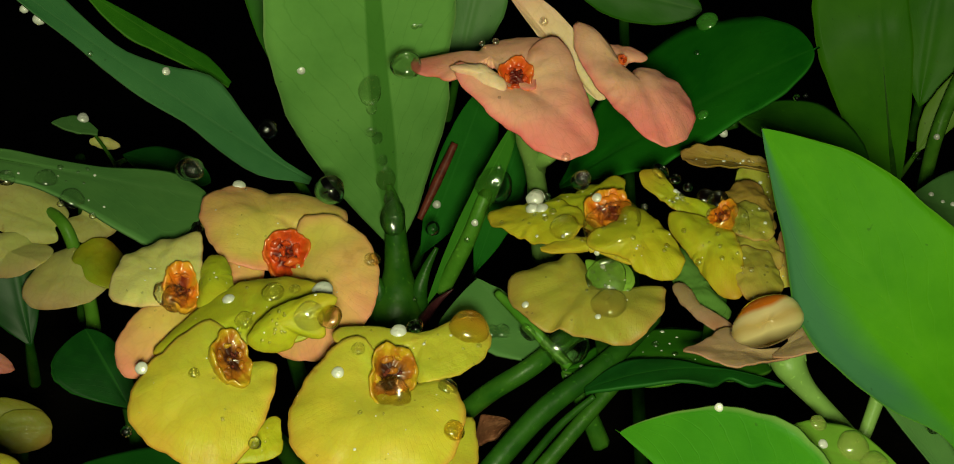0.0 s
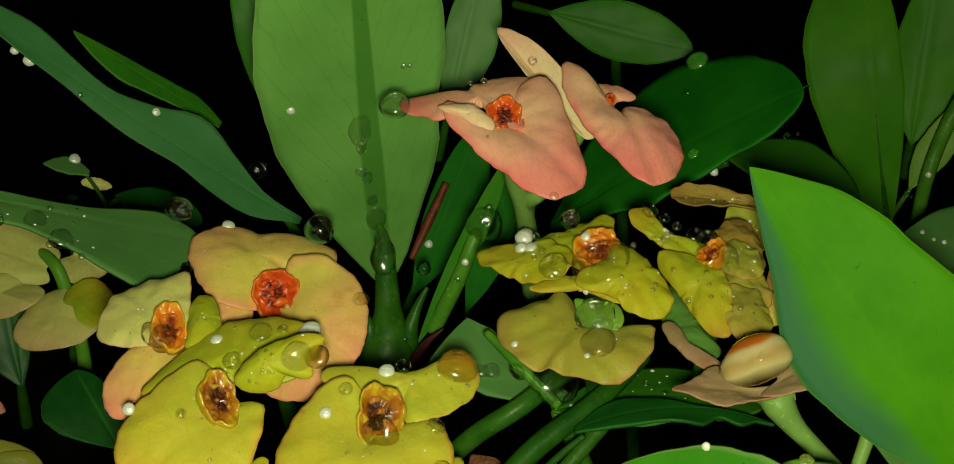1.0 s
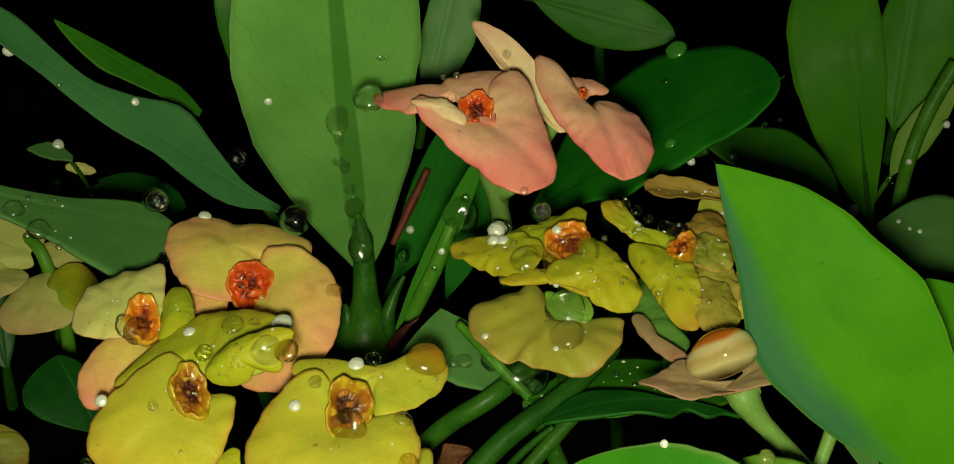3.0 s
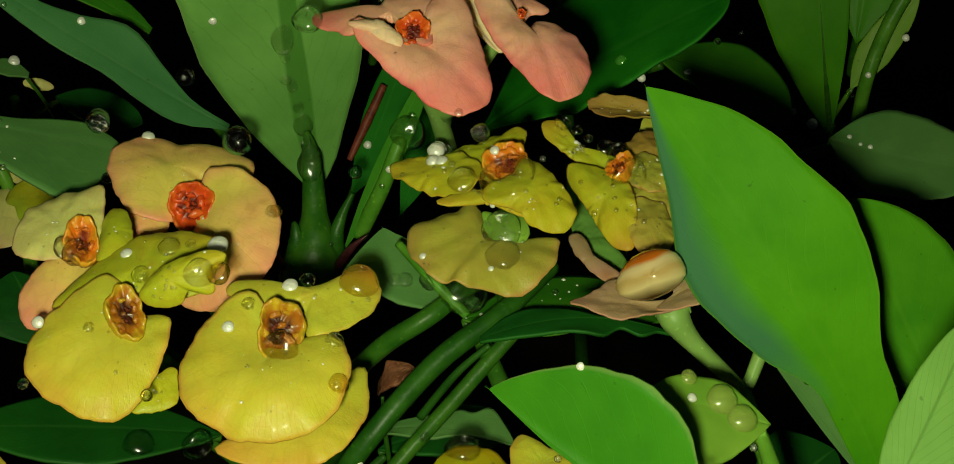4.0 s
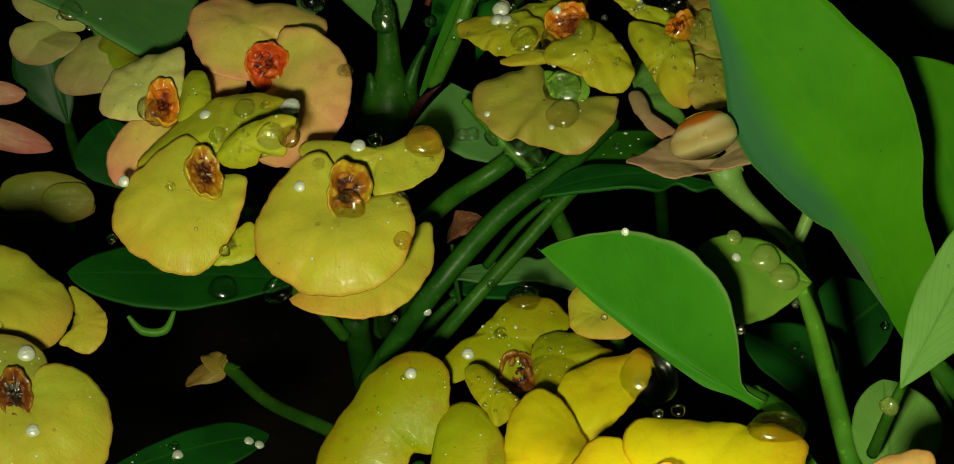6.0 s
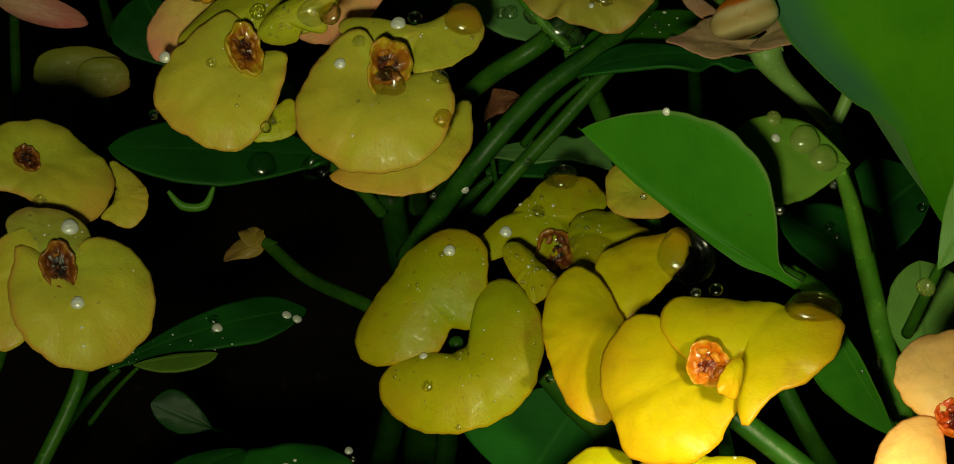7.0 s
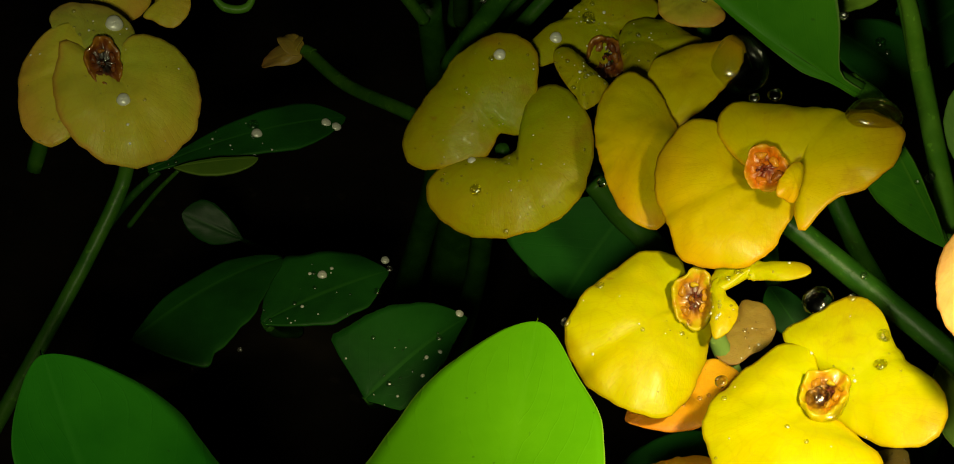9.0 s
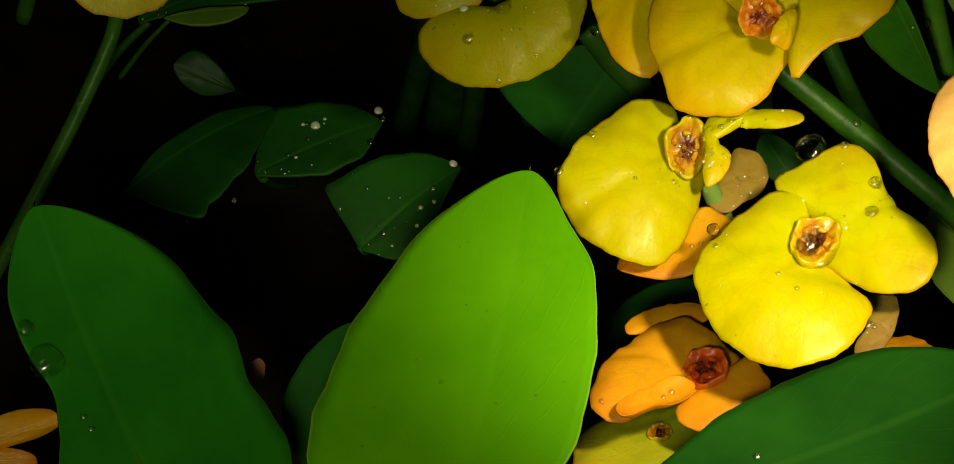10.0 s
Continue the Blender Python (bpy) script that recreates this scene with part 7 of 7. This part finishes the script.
drop((0.0544, -0.0529, 0.0181), 0.00064, (-0.1911, -0.8479, 0.4945), 0.55, 1.0, 0.0)
drop((0.0415, -0.0519, 0.0266), 0.00089, (0.178, -0.623, 0.762), 0.55, 1.0, 0.0)
drop((0.0011, 0.0055, 0.0177), 0.00132, (0.055, -0.641, 0.766), 0.55, 1.0, 0.0)
drop((-0.0512, 0.0168, 0.0314), 0.00114, (0.2505, -0.5922, 0.7659), 0.55, 1.0, 0.0)
drop((-0.0398, -0.0393, 0.0210), 0.00038, (0.177, -0.735, 0.655), 0.55, 1.0, 0.0)
drop((-0.0247, -0.0349, 0.0357), 0.00187, (-0.2409, -0.6726, 0.6997), 0.55, 1.0, 0.0, AMBER, "clear amber drop of water on a petal")
drop((-0.0276, -0.0349, 0.0357), 0.00227, (0.189, -0.969, 0.163), 0.55, 1.0, 0.0)
drop((-0.0908, 0.1097, 0.0261), 0.00136, (0.3342, -0.6790, 0.6536), 0.55, 1.0, 0.0, PEARL, "bright white water drop beaded on a wet plant")
drop((0.1092, 0.1466, 0.0048), 0.00150, (-0.2311, -0.9250, 0.3017), 0.55, 1.0, 0.0, PEARL, "bright white water drop beaded on a wet plant")
drop((0.0671, 0.1030, 0.0302), 0.00087, (-0.114, -0.500, 0.858), 0.55, 1.0, 0.0, PEARL, "bright white water drop beaded on a wet plant")
drop((0.0025, 0.0485, 0.0313), 0.00369, (-0.133, -0.988, 0.073), 0.55, 1.0, 0.0)
drop((0.0072, -0.0076, -0.0065), 0.00088, (0.359, -0.909, 0.211), 0.55, 1.0, 0.0)
drop((0.0658, -0.0362, 0.0209), 0.00087, (-0.4740, -0.7419, 0.4742), 0.55, 1.0, 0.0)
drop((0.0132, -0.0269, 0.0021), 0.00304, (-0.022, -0.211, 0.977), 0.55, 1.0, 0.0)
drop((-0.0509, 0.0104, 0.0440), 0.00198, (0.2088, -0.9242, 0.3198), 0.55, 1.0, 0.0)
drop((0.0147, 0.0019, 0.0471), 0.00125, (-0.0213, -0.9450, 0.3264), 0.55, 1.0, 0.0)
drop((-0.0655, -0.0549, -0.0083), 0.00113, (0.223, -0.537, 0.813), 0.55, 1.0, 0.0, PEARL, "bright white water drop beaded on a wet plant")
drop((-0.0696, -0.0416, -0.0023), 0.00148, (0.334, -0.476, 0.813), 0.55, 1.0, 0.0, PEARL, "bright white water drop beaded on a wet plant")
drop((-0.0785, -0.0297, -0.0051), 0.00133, (0.281, -0.764, 0.581), 0.55, 1.0, 0.0)
drop((-0.0541, -0.0118, -0.0428), 0.00110, (0.181, -0.378, 0.908), 0.55, 1.0, 0.0)
drop((-0.0531, -0.0137, -0.0434), 0.00109, (0.162, -0.351, 0.922), 0.55, 1.0, 0.0, PEARL, "bright white water drop beaded on a wet plant")
drop((-0.0406, -0.0058, -0.0454), 0.00099, (0.297, -0.280, 0.913), 0.55, 1.0, 0.0, PEARL, "bright white water drop beaded on a wet plant")
drop((-0.0385, -0.0060, -0.0461), 0.00098, (0.289, -0.247, 0.925), 0.55, 1.0, 0.0, PEARL, "bright white water drop beaded on a wet plant")
drop((-0.0423, -0.0112, -0.0071), 0.00274, (0.176, -0.444, 0.879), 0.55, 1.0, 0.0)
drop((-0.0327, -0.0081, -0.0088), 0.00298, (0.522, -0.845, -0.116), 0.55, 1.0, 0.0)
drop((-0.0048, -0.0482, 0.0003), 0.00098, (-0.018, -0.569, 0.822), 0.55, 1.0, 0.0, PEARL, "bright white water drop beaded on a wet plant")
drop((-0.0061, -0.0487, -0.0002), 0.00049, (-0.200, -0.528, 0.825), 0.55, 1.0, 0.0)
drop((0.0041, -0.0389, -0.0017), 0.00103, (0.076, -0.569, 0.819), 0.55, 1.0, 0.0, PEARL, "bright white water drop beaded on a wet plant")
drop((0.0094, -0.0344, -0.0003), 0.00114, (0.088, -0.589, 0.804), 0.55, 1.0, 0.0)
drop((-0.0082, -0.0605, -0.0121), 0.00068, (-0.227, -0.159, 0.961), 0.55, 1.0, 0.0, PEARL, "bright white water drop beaded on a wet plant")
drop((-0.0071, -0.0657, -0.0140), 0.00096, (-0.224, -0.654, 0.723), 0.55, 1.0, 0.0)
drop((0.0476, -0.0842, 0.0173), 0.00390, (0.022, -0.210, 0.977), 0.4, 0.75, 0.0, AMBER, "clear amber drop of water on a petal")
drop((0.0330, -0.0540, 0.0048), 0.00482, (0.288, -0.601, 0.746), 0.6, 1.0, 0.0, WATER_BIG, "large glassy drop of water between a leaf and petals")
drop((0.0348, -0.0787, 0.0159), 0.00103, (-0.2193, -0.3666, 0.9042), 0.55, 1.0, 0.0)
drop((0.0321, -0.0782, 0.0149), 0.00078, (-0.3146, -0.3684, 0.8748), 0.55, 1.0, 0.0)
drop((0.0634, -0.0136, -0.0145), 0.00103, (-0.099, -0.532, 0.841), 0.55, 1.0, 0.0)
drop((0.0646, -0.0155, -0.0153), 0.00069, (-0.079, -0.556, 0.828), 0.55, 1.0, 0.0)
drop((0.0628, -0.0821, 0.0200), 0.00138, (-0.584, -0.811, 0.048), 0.7, 1.0, 0.0, LIME_WATER, "round yellow-green drop of water on a leaf")
drop((0.0626, -0.0659, -0.0060), 0.00077, (-0.2064, -0.7773, 0.5943), 0.55, 1.0, 0.0)
drop((0.0568, -0.0798, 0.0032), 0.00045, (-0.384, -0.908, 0.169), 0.55, 1.0, 0.0)
drop((0.0430, -0.0742, 0.0265), 0.00069, (-0.1976, -0.9408, 0.2753), 0.55, 1.0, 0.0)
drop((0.0121, -0.0772, -0.0023), 0.00081, (-0.3784, -0.5253, 0.7622), 0.55, 1.0, 0.0)
drop((-0.0038, -0.0210, -0.0048), 0.00076, (0.431, -0.899, -0.084), 0.55, 1.0, 0.0, PEARL, "bright white water drop beaded on a wet plant")
drop((-0.0083, -0.0366, 0.0034), 0.00071, (0.0712, -0.8465, 0.5275), 0.55, 1.0, 0.0)
drop((0.0712, -0.0430, 0.0086), 0.00081, (-0.215, -0.509, 0.833), 0.55, 1.0, 0.0)
drop((0.0571, -0.0420, 0.0121), 0.00070, (-0.1786, -0.8441, 0.5056), 0.55, 1.0, 0.0)
drop((0.0245, -0.0678, 0.0241), 0.00053, (-0.2706, -0.8806, 0.3891), 0.55, 1.0, 0.0)
drop((0.0077, -0.1012, -0.0088), 0.00077, (-0.321, -0.321, 0.891), 0.55, 1.0, 0.0)
drop((0.0122, -0.0959, -0.0063), 0.00068, (-0.230, -0.125, 0.965), 0.55, 1.0, 0.0)
drop((0.0246, -0.1014, -0.0074), 0.00059, (0.610, -0.349, 0.711), 0.55, 1.0, 0.0)
drop((0.0237, -0.1024, -0.0084), 0.00042, (0.330, -0.330, 0.884), 0.55, 1.0, 0.0)
drop((0.0253, -0.0990, -0.0063), 0.00043, (-0.518, -0.651, 0.555), 0.55, 1.0, 0.0)
drop((0.0305, -0.0982, -0.0003), 0.00050, (-0.356, -0.152, 0.922), 0.55, 1.0, 0.0)
drop((0.0293, -0.0990, -0.0009), 0.00042, (-0.348, -0.347, 0.871), 0.55, 1.0, 0.0)
drop((0.0280, -0.1150, -0.0049), 0.00088, (-0.3590, -0.3167, 0.8780), 0.55, 1.0, 0.0)
drop((0.0269, -0.1066, -0.0165), 0.00042, (-0.067, -0.333, 0.941), 0.55, 1.0, 0.0)
drop((0.0281, -0.1062, -0.0162), 0.00033, (-0.177, -0.337, 0.925), 0.55, 1.0, 0.0)
drop((0.0480, -0.1121, 0.0023), 0.00089, (0.068, -0.455, 0.888), 0.55, 1.0, 0.0)
drop((0.0473, -0.1162, 0.0010), 0.00088, (-0.329, -0.221, 0.918), 0.55, 1.0, 0.0)
drop((0.0393, -0.1207, -0.0011), 0.00150, (-0.239, -0.414, 0.878), 0.55, 1.0, 0.0)
drop((-0.0408, -0.0174, -0.0758), 0.00100, (0.089, -0.305, 0.948), 0.55, 1.0, 0.0, PEARL, "bright white water drop beaded on a wet plant")
drop((-0.0285, -0.0104, -0.0767), 0.00090, (0.1825, -0.3831, 0.9055), 0.55, 1.0, 0.0, PEARL, "bright white water drop beaded on a wet plant")
drop((-0.0273, -0.0127, -0.0771), 0.00077, (0.1801, -0.3624, 0.9145), 0.55, 1.0, 0.0)
drop((-0.0291, -0.0195, -0.0776), 0.00088, (0.143, -0.287, 0.947), 0.55, 1.0, 0.0)
drop((-0.0115, -0.0272, -0.0753), 0.00086, (0.306, -0.228, 0.924), 0.55, 1.0, 0.0, PEARL, "bright white water drop beaded on a wet plant")
drop((-0.0149, -0.0350, -0.0751), 0.00072, (0.167, -0.334, 0.928), 0.55, 1.0, 0.0)
drop((-0.0662, -0.0304, -0.0923), 0.00103, (-0.0056, -0.8762, 0.4820), 0.55, 1.0, 0.0)
drop((0.0483, -0.0952, -0.0020), 0.00060, (0.138, -0.375, 0.917), 0.55, 1.0, 0.0)
drop((0.0406, -0.1043, 0.0007), 0.00215, (-0.4332, -0.3263, 0.8401), 0.55, 1.0, 0.0)
drop((0.0447, -0.1054, 0.0026), 0.00064, (-0.308, -0.193, 0.932), 0.55, 1.0, 0.0)
drop((-0.0238, -0.0454, -0.0783), 0.00059, (-0.055, -0.523, 0.850), 0.55, 1.0, 0.0)
drop((-0.0523, -0.0463, -0.0710), 0.00059, (0.1787, -0.7090, 0.6823), 0.55, 1.0, 0.0)
drop((-0.0019, -0.0708, -0.0179), 0.00048, (-0.249, -0.793, 0.556), 0.55, 1.0, 0.0)
drop((-0.0127, -0.0626, -0.0148), 0.00039, (-0.421, -0.520, 0.744), 0.55, 1.0, 0.0)
drop((0.0281, -0.1186, -0.0044), 0.00040, (-0.352, -0.045, 0.935), 0.55, 1.0, 0.0)
drop((-0.0509, -0.1474, -0.0014), 0.00206, (0.350, -0.319, 0.881), 0.55, 1.0, 0.0)
drop((-0.0538, -0.1443, 0.0006), 0.00104, (0.406, -0.315, 0.858), 0.55, 1.0, 0.0)
drop((-0.0456, -0.1529, -0.0042), 0.00043, (0.274, -0.258, 0.926), 0.55, 1.0, 0.0)
drop((-0.0445, -0.1542, -0.0047), 0.00043, (0.284, -0.233, 0.930), 0.55, 1.0, 0.0)
drop((0.0244, -0.1268, -0.0242), 0.00050, (-0.029, -0.272, 0.962), 0.55, 1.0, 0.0)
drop((0.0233, -0.1276, -0.0244), 0.00041, (0.024, -0.278, 0.960), 0.55, 1.0, 0.0)
drop((0.0320, -0.1495, -0.0079), 0.00051, (-0.1250, -0.2519, 0.9597), 0.55, 1.0, 0.0)
drop((0.0492, -0.1210, -0.0127), 0.00066, (-0.2126, -0.3782, 0.9010), 0.55, 1.0, 0.0)
drop((0.0151, -0.1290, -0.0244), 0.00041, (-0.192, -0.366, 0.910), 0.55, 1.0, 0.0)
drop((0.0411, -0.1182, -0.0010), 0.00048, (-0.074, -0.853, 0.516), 0.55, 1.0, 0.0)

drop((0.0197, -0.0026, 0.0408), 0.00500, (-0.375, -0.399, 0.837), 0.3, 1.0, 0.0, WATER_FILM, "clear film of water over a flower's orange centre")
drop((0.0415, 0.0053, 0.0383), 0.00360, (0.478, -0.878, 0.025), 0.35, 1.0, 0.0, WATER_FILM, "clear film of water over a flower's orange centre")
drop((0.0130, -0.0033, 0.0199), 0.00440, (0.320, -0.717, 0.620), 0.6, 1.0, 0.0, WATER_BIG, "large clear drop of water hanging under a flower")
drop((0.0078, 0.0108, 0.0405), 0.00160, (-0.173, -0.468, 0.867), 0.8, 1.0, 0.0, PEARL, "bright white water drop beaded on a wet plant")
drop((0.0072, 0.0076, 0.0396), 0.00120, (-0.326, -0.352, 0.877), 0.8, 1.0, 0.0, PEARL, "bright white water drop beaded on a wet plant")

wilted_flower = flower((-0.0512, 0.0111, -0.0401), "wilted brown flower remains on a bare stalk")
wilted_flower_petal_1 = petal(wilted_flower, (-0.0519, 0.0116, -0.0413), (-0.0046, -0.0004, -0.0022), (0.0043, 0.0005, 0.0016), (0.0007, 0.0037, 0.0023), (-0.0005, -0.0020, -0.0009), BROWN, notch=0.3, wave=0.2, seed=404)
wilted_flower_petal_2 = petal(wilted_flower, (-0.0506, 0.0140, -0.0390), (-0.0019, 0.0014, 0.0007), (0.0031, -0.0022, -0.0012), (0.0013, 0.0016, 0.0000), (-0.0019, -0.0024, 0.0001), BROWN, notch=0.1, wave=0.2, seed=405)
stalk(wilted_flower, [(-0.0475, 0.0120, -0.0399), (-0.0454, 0.0105, -0.0401)], [0.00128, 0.00140], STEM)
drop((-0.0219, 0.0481, 0.0464), 0.00106, (0.134, -0.953, -0.271), 0.4, 1.6, 0.0)
drop((-0.0208, 0.0517, 0.0394), 0.00108, (0.208, -0.944, -0.256), 0.4, 1.5, 0.0)
drop((-0.0198, 0.0547, 0.0340), 0.00110, (0.237, -0.939, -0.248), 0.4, 1.3, 0.0)
drop((-0.0182, 0.0538, 0.0263), 0.00112, (-0.353, -0.836, 0.420), 0.4, 1.5, 0.0)
drop((0.0122, 0.0004, 0.0388), 0.00249, (-0.286, -0.651, 0.703), 0.55, 1.0, 0.0)
drop((0.0178, 0.0050, 0.0428), 0.00086, (-0.273, -0.729, 0.628), 0.55, 1.0, 0.0, PEARL, "bright white water drop beaded on a wet plant")
drop((0.0097, 0.0117, 0.0406), 0.00087, (0.1049, -0.8812, 0.4610), 0.55, 1.0, 0.0)
drop((0.0154, 0.0059, 0.0459), 0.00138, (-0.0232, -0.9451, 0.3260), 0.55, 1.0, 0.0)
drop((0.0352, 0.0170, 0.0415), 0.00089, (-0.0566, -0.6878, 0.7237), 0.55, 1.0, 0.0)
drop((0.0382, 0.0152, 0.0404), 0.00166, (0.1017, -0.6247, 0.7742), 0.55, 1.0, 0.0)
drop((0.0059, -0.0055, 0.0271), 0.00063, (-0.349, -0.648, 0.677), 0.55, 1.0, 0.0, PEARL, "bright white water drop beaded on a wet plant")
drop((0.0172, -0.0125, 0.0281), 0.00051, (-0.239, -0.590, 0.771), 0.55, 1.0, 0.0, PEARL, "bright white water drop beaded on a wet plant")
drop((0.0174, -0.0033, 0.0358), 0.00051, (-0.518, -0.842, -0.151), 0.55, 1.0, 0.0, PEARL, "bright white water drop beaded on a wet plant")
drop((0.0186, -0.0036, 0.0334), 0.00041, (-0.097, -0.620, 0.779), 0.55, 1.0, 0.0, PEARL, "bright white water drop beaded on a wet plant")
drop((0.0402, -0.1208, -0.0016), 0.00279, (-0.155, -0.265, 0.952), 0.22, 1.0, 0.0, WATER_FILM, "clear dome of water over a flower's centre")
drop((-0.0512, -0.0170, 0.0315), 0.00242, (0.557, -0.374, 0.741), 0.4, 1.0, 0.0, WATER_BIG, "clear dome of water over a flower's centre")
stem([(-0.0071, 0.0514, 0.0078), (-0.0025, 0.0485, 0.0192), (0.0006, 0.0488, 0.0283), (0.0026, 0.0524, 0.0304)], [0.00177, 0.00161, 0.00147, 0.00111], STEM_FRESH, "pale young shoot with small drops")
drop((-0.0011, 0.0467, 0.0240), 0.00073, (-0.135, -0.980, 0.143), 0.55, 1.0, 0.0, PEARL, "bright white water drop beaded on a wet plant")
drop((-0.0025, 0.0468, 0.0204), 0.00061, (-0.188, -0.979, 0.076), 0.55, 1.0, 0.0)
drop((-0.0124, 0.0438, 0.0087), 0.00062, (0.740, -0.518, 0.429), 0.55, 1.0, 0.0)
stem([(0.0016, 0.0031, 0.0258), (0.0076, -0.0032, 0.0218), (0.0138, -0.0057, 0.0164)], [0.00074, 0.00094, 0.00094], STEM_FRESH, "narrow green stalk crossing a folded leaf")
drop((0.1238, 0.1512, 0.0174), 0.00084, (-0.450, -0.884, 0.130), 0.55, 1.0, 0.0, PEARL, "bright white water drop beaded on a wet plant")
drop((0.1313, 0.1476, 0.0288), 0.00100, (-0.2821, -0.9272, 0.2465), 0.55, 1.0, 0.0, PEARL, "bright white water drop beaded on a wet plant")
drop((0.1238, 0.1647, 0.0085), 0.00157, (-0.0547, -0.9559, -0.2886), 0.55, 1.0, 0.0)
drop((0.1011, 0.1357, 0.0114), 0.00081, (-0.2195, -0.9296, 0.2961), 0.55, 1.0, 0.0, PEARL, "bright white water drop beaded on a wet plant")
drop((0.0927, 0.1706, 0.0228), 0.00069, (-0.1870, -0.9494, 0.2522), 0.55, 1.0, 0.0)
drop((0.1024, 0.0865, 0.0209), 0.00057, (-0.171, -0.702, 0.691), 0.55, 1.0, 0.0, PEARL, "bright white water drop beaded on a wet plant")
drop((0.1046, 0.0847, 0.0198), 0.00043, (-0.198, -0.777, 0.598), 0.55, 1.0, 0.0, PEARL, "bright white water drop beaded on a wet plant")
drop((0.1067, 0.0839, 0.0195), 0.00057, (-0.200, -0.753, 0.626), 0.55, 1.0, 0.0, PEARL, "bright white water drop beaded on a wet plant")
drop((0.0527, 0.0778, 0.0357), 0.00094, (-0.1250, -0.9500, 0.2860), 0.55, 1.0, 0.0, PEARL, "bright white water drop beaded on a wet plant")
stem([(-0.0169, 0.0511, -0.0215), (-0.0129, 0.0721, -0.0900), (-0.0209, 0.0876, -0.1700), (-0.0169, 0.1011, -0.2500)], [0.00537, 0.00618, 0.00672, 0.00752], STEM_DARK, "dark green main stem rooted in the soil")
stem([(-0.0244, 0.0428, -0.0456), (-0.0234, 0.0668, -0.1069), (-0.0349, 0.0858, -0.1785), (-0.0344, 0.1028, -0.2500)], [0.00296, 0.00340, 0.00369, 0.00414], STEM_DARK, "dark green main stem rooted in the soil")
stem([(-0.0136, -0.0108, -0.0269), (-0.0096, 0.0192, -0.0938), (-0.0176, 0.0452, -0.1719), (-0.0136, 0.0692, -0.2500)], [0.00226, 0.00260, 0.00282, 0.00316], STEM_DARK, "dark green main stem rooted in the soil")
stem([(0.0695, -0.0796, -0.0202), (0.0765, -0.0556, -0.0891), (0.0720, -0.0366, -0.1696), (0.0795, -0.0196, -0.2500)], [0.00193, 0.00222, 0.00242, 0.00271], STEM_DARK, "dark green main stem rooted in the soil")
stem([(0.0153, -0.0086, -0.0553), (0.0193, 0.0154, -0.1137), (0.0113, 0.0344, -0.1818), (0.0153, 0.0514, -0.2500)], [0.00247, 0.00284, 0.00309, 0.00346], STEM_DARK, "dark green main stem rooted in the soil")
stem([(0.0350, -0.1100, -0.0751), (0.0390, -0.0890, -0.1276), (0.0310, -0.0735, -0.1888), (0.0350, -0.0600, -0.2500)], [0.00184, 0.00211, 0.00230, 0.00257], STEM_DARK, "dark green main stem rooted in the soil")
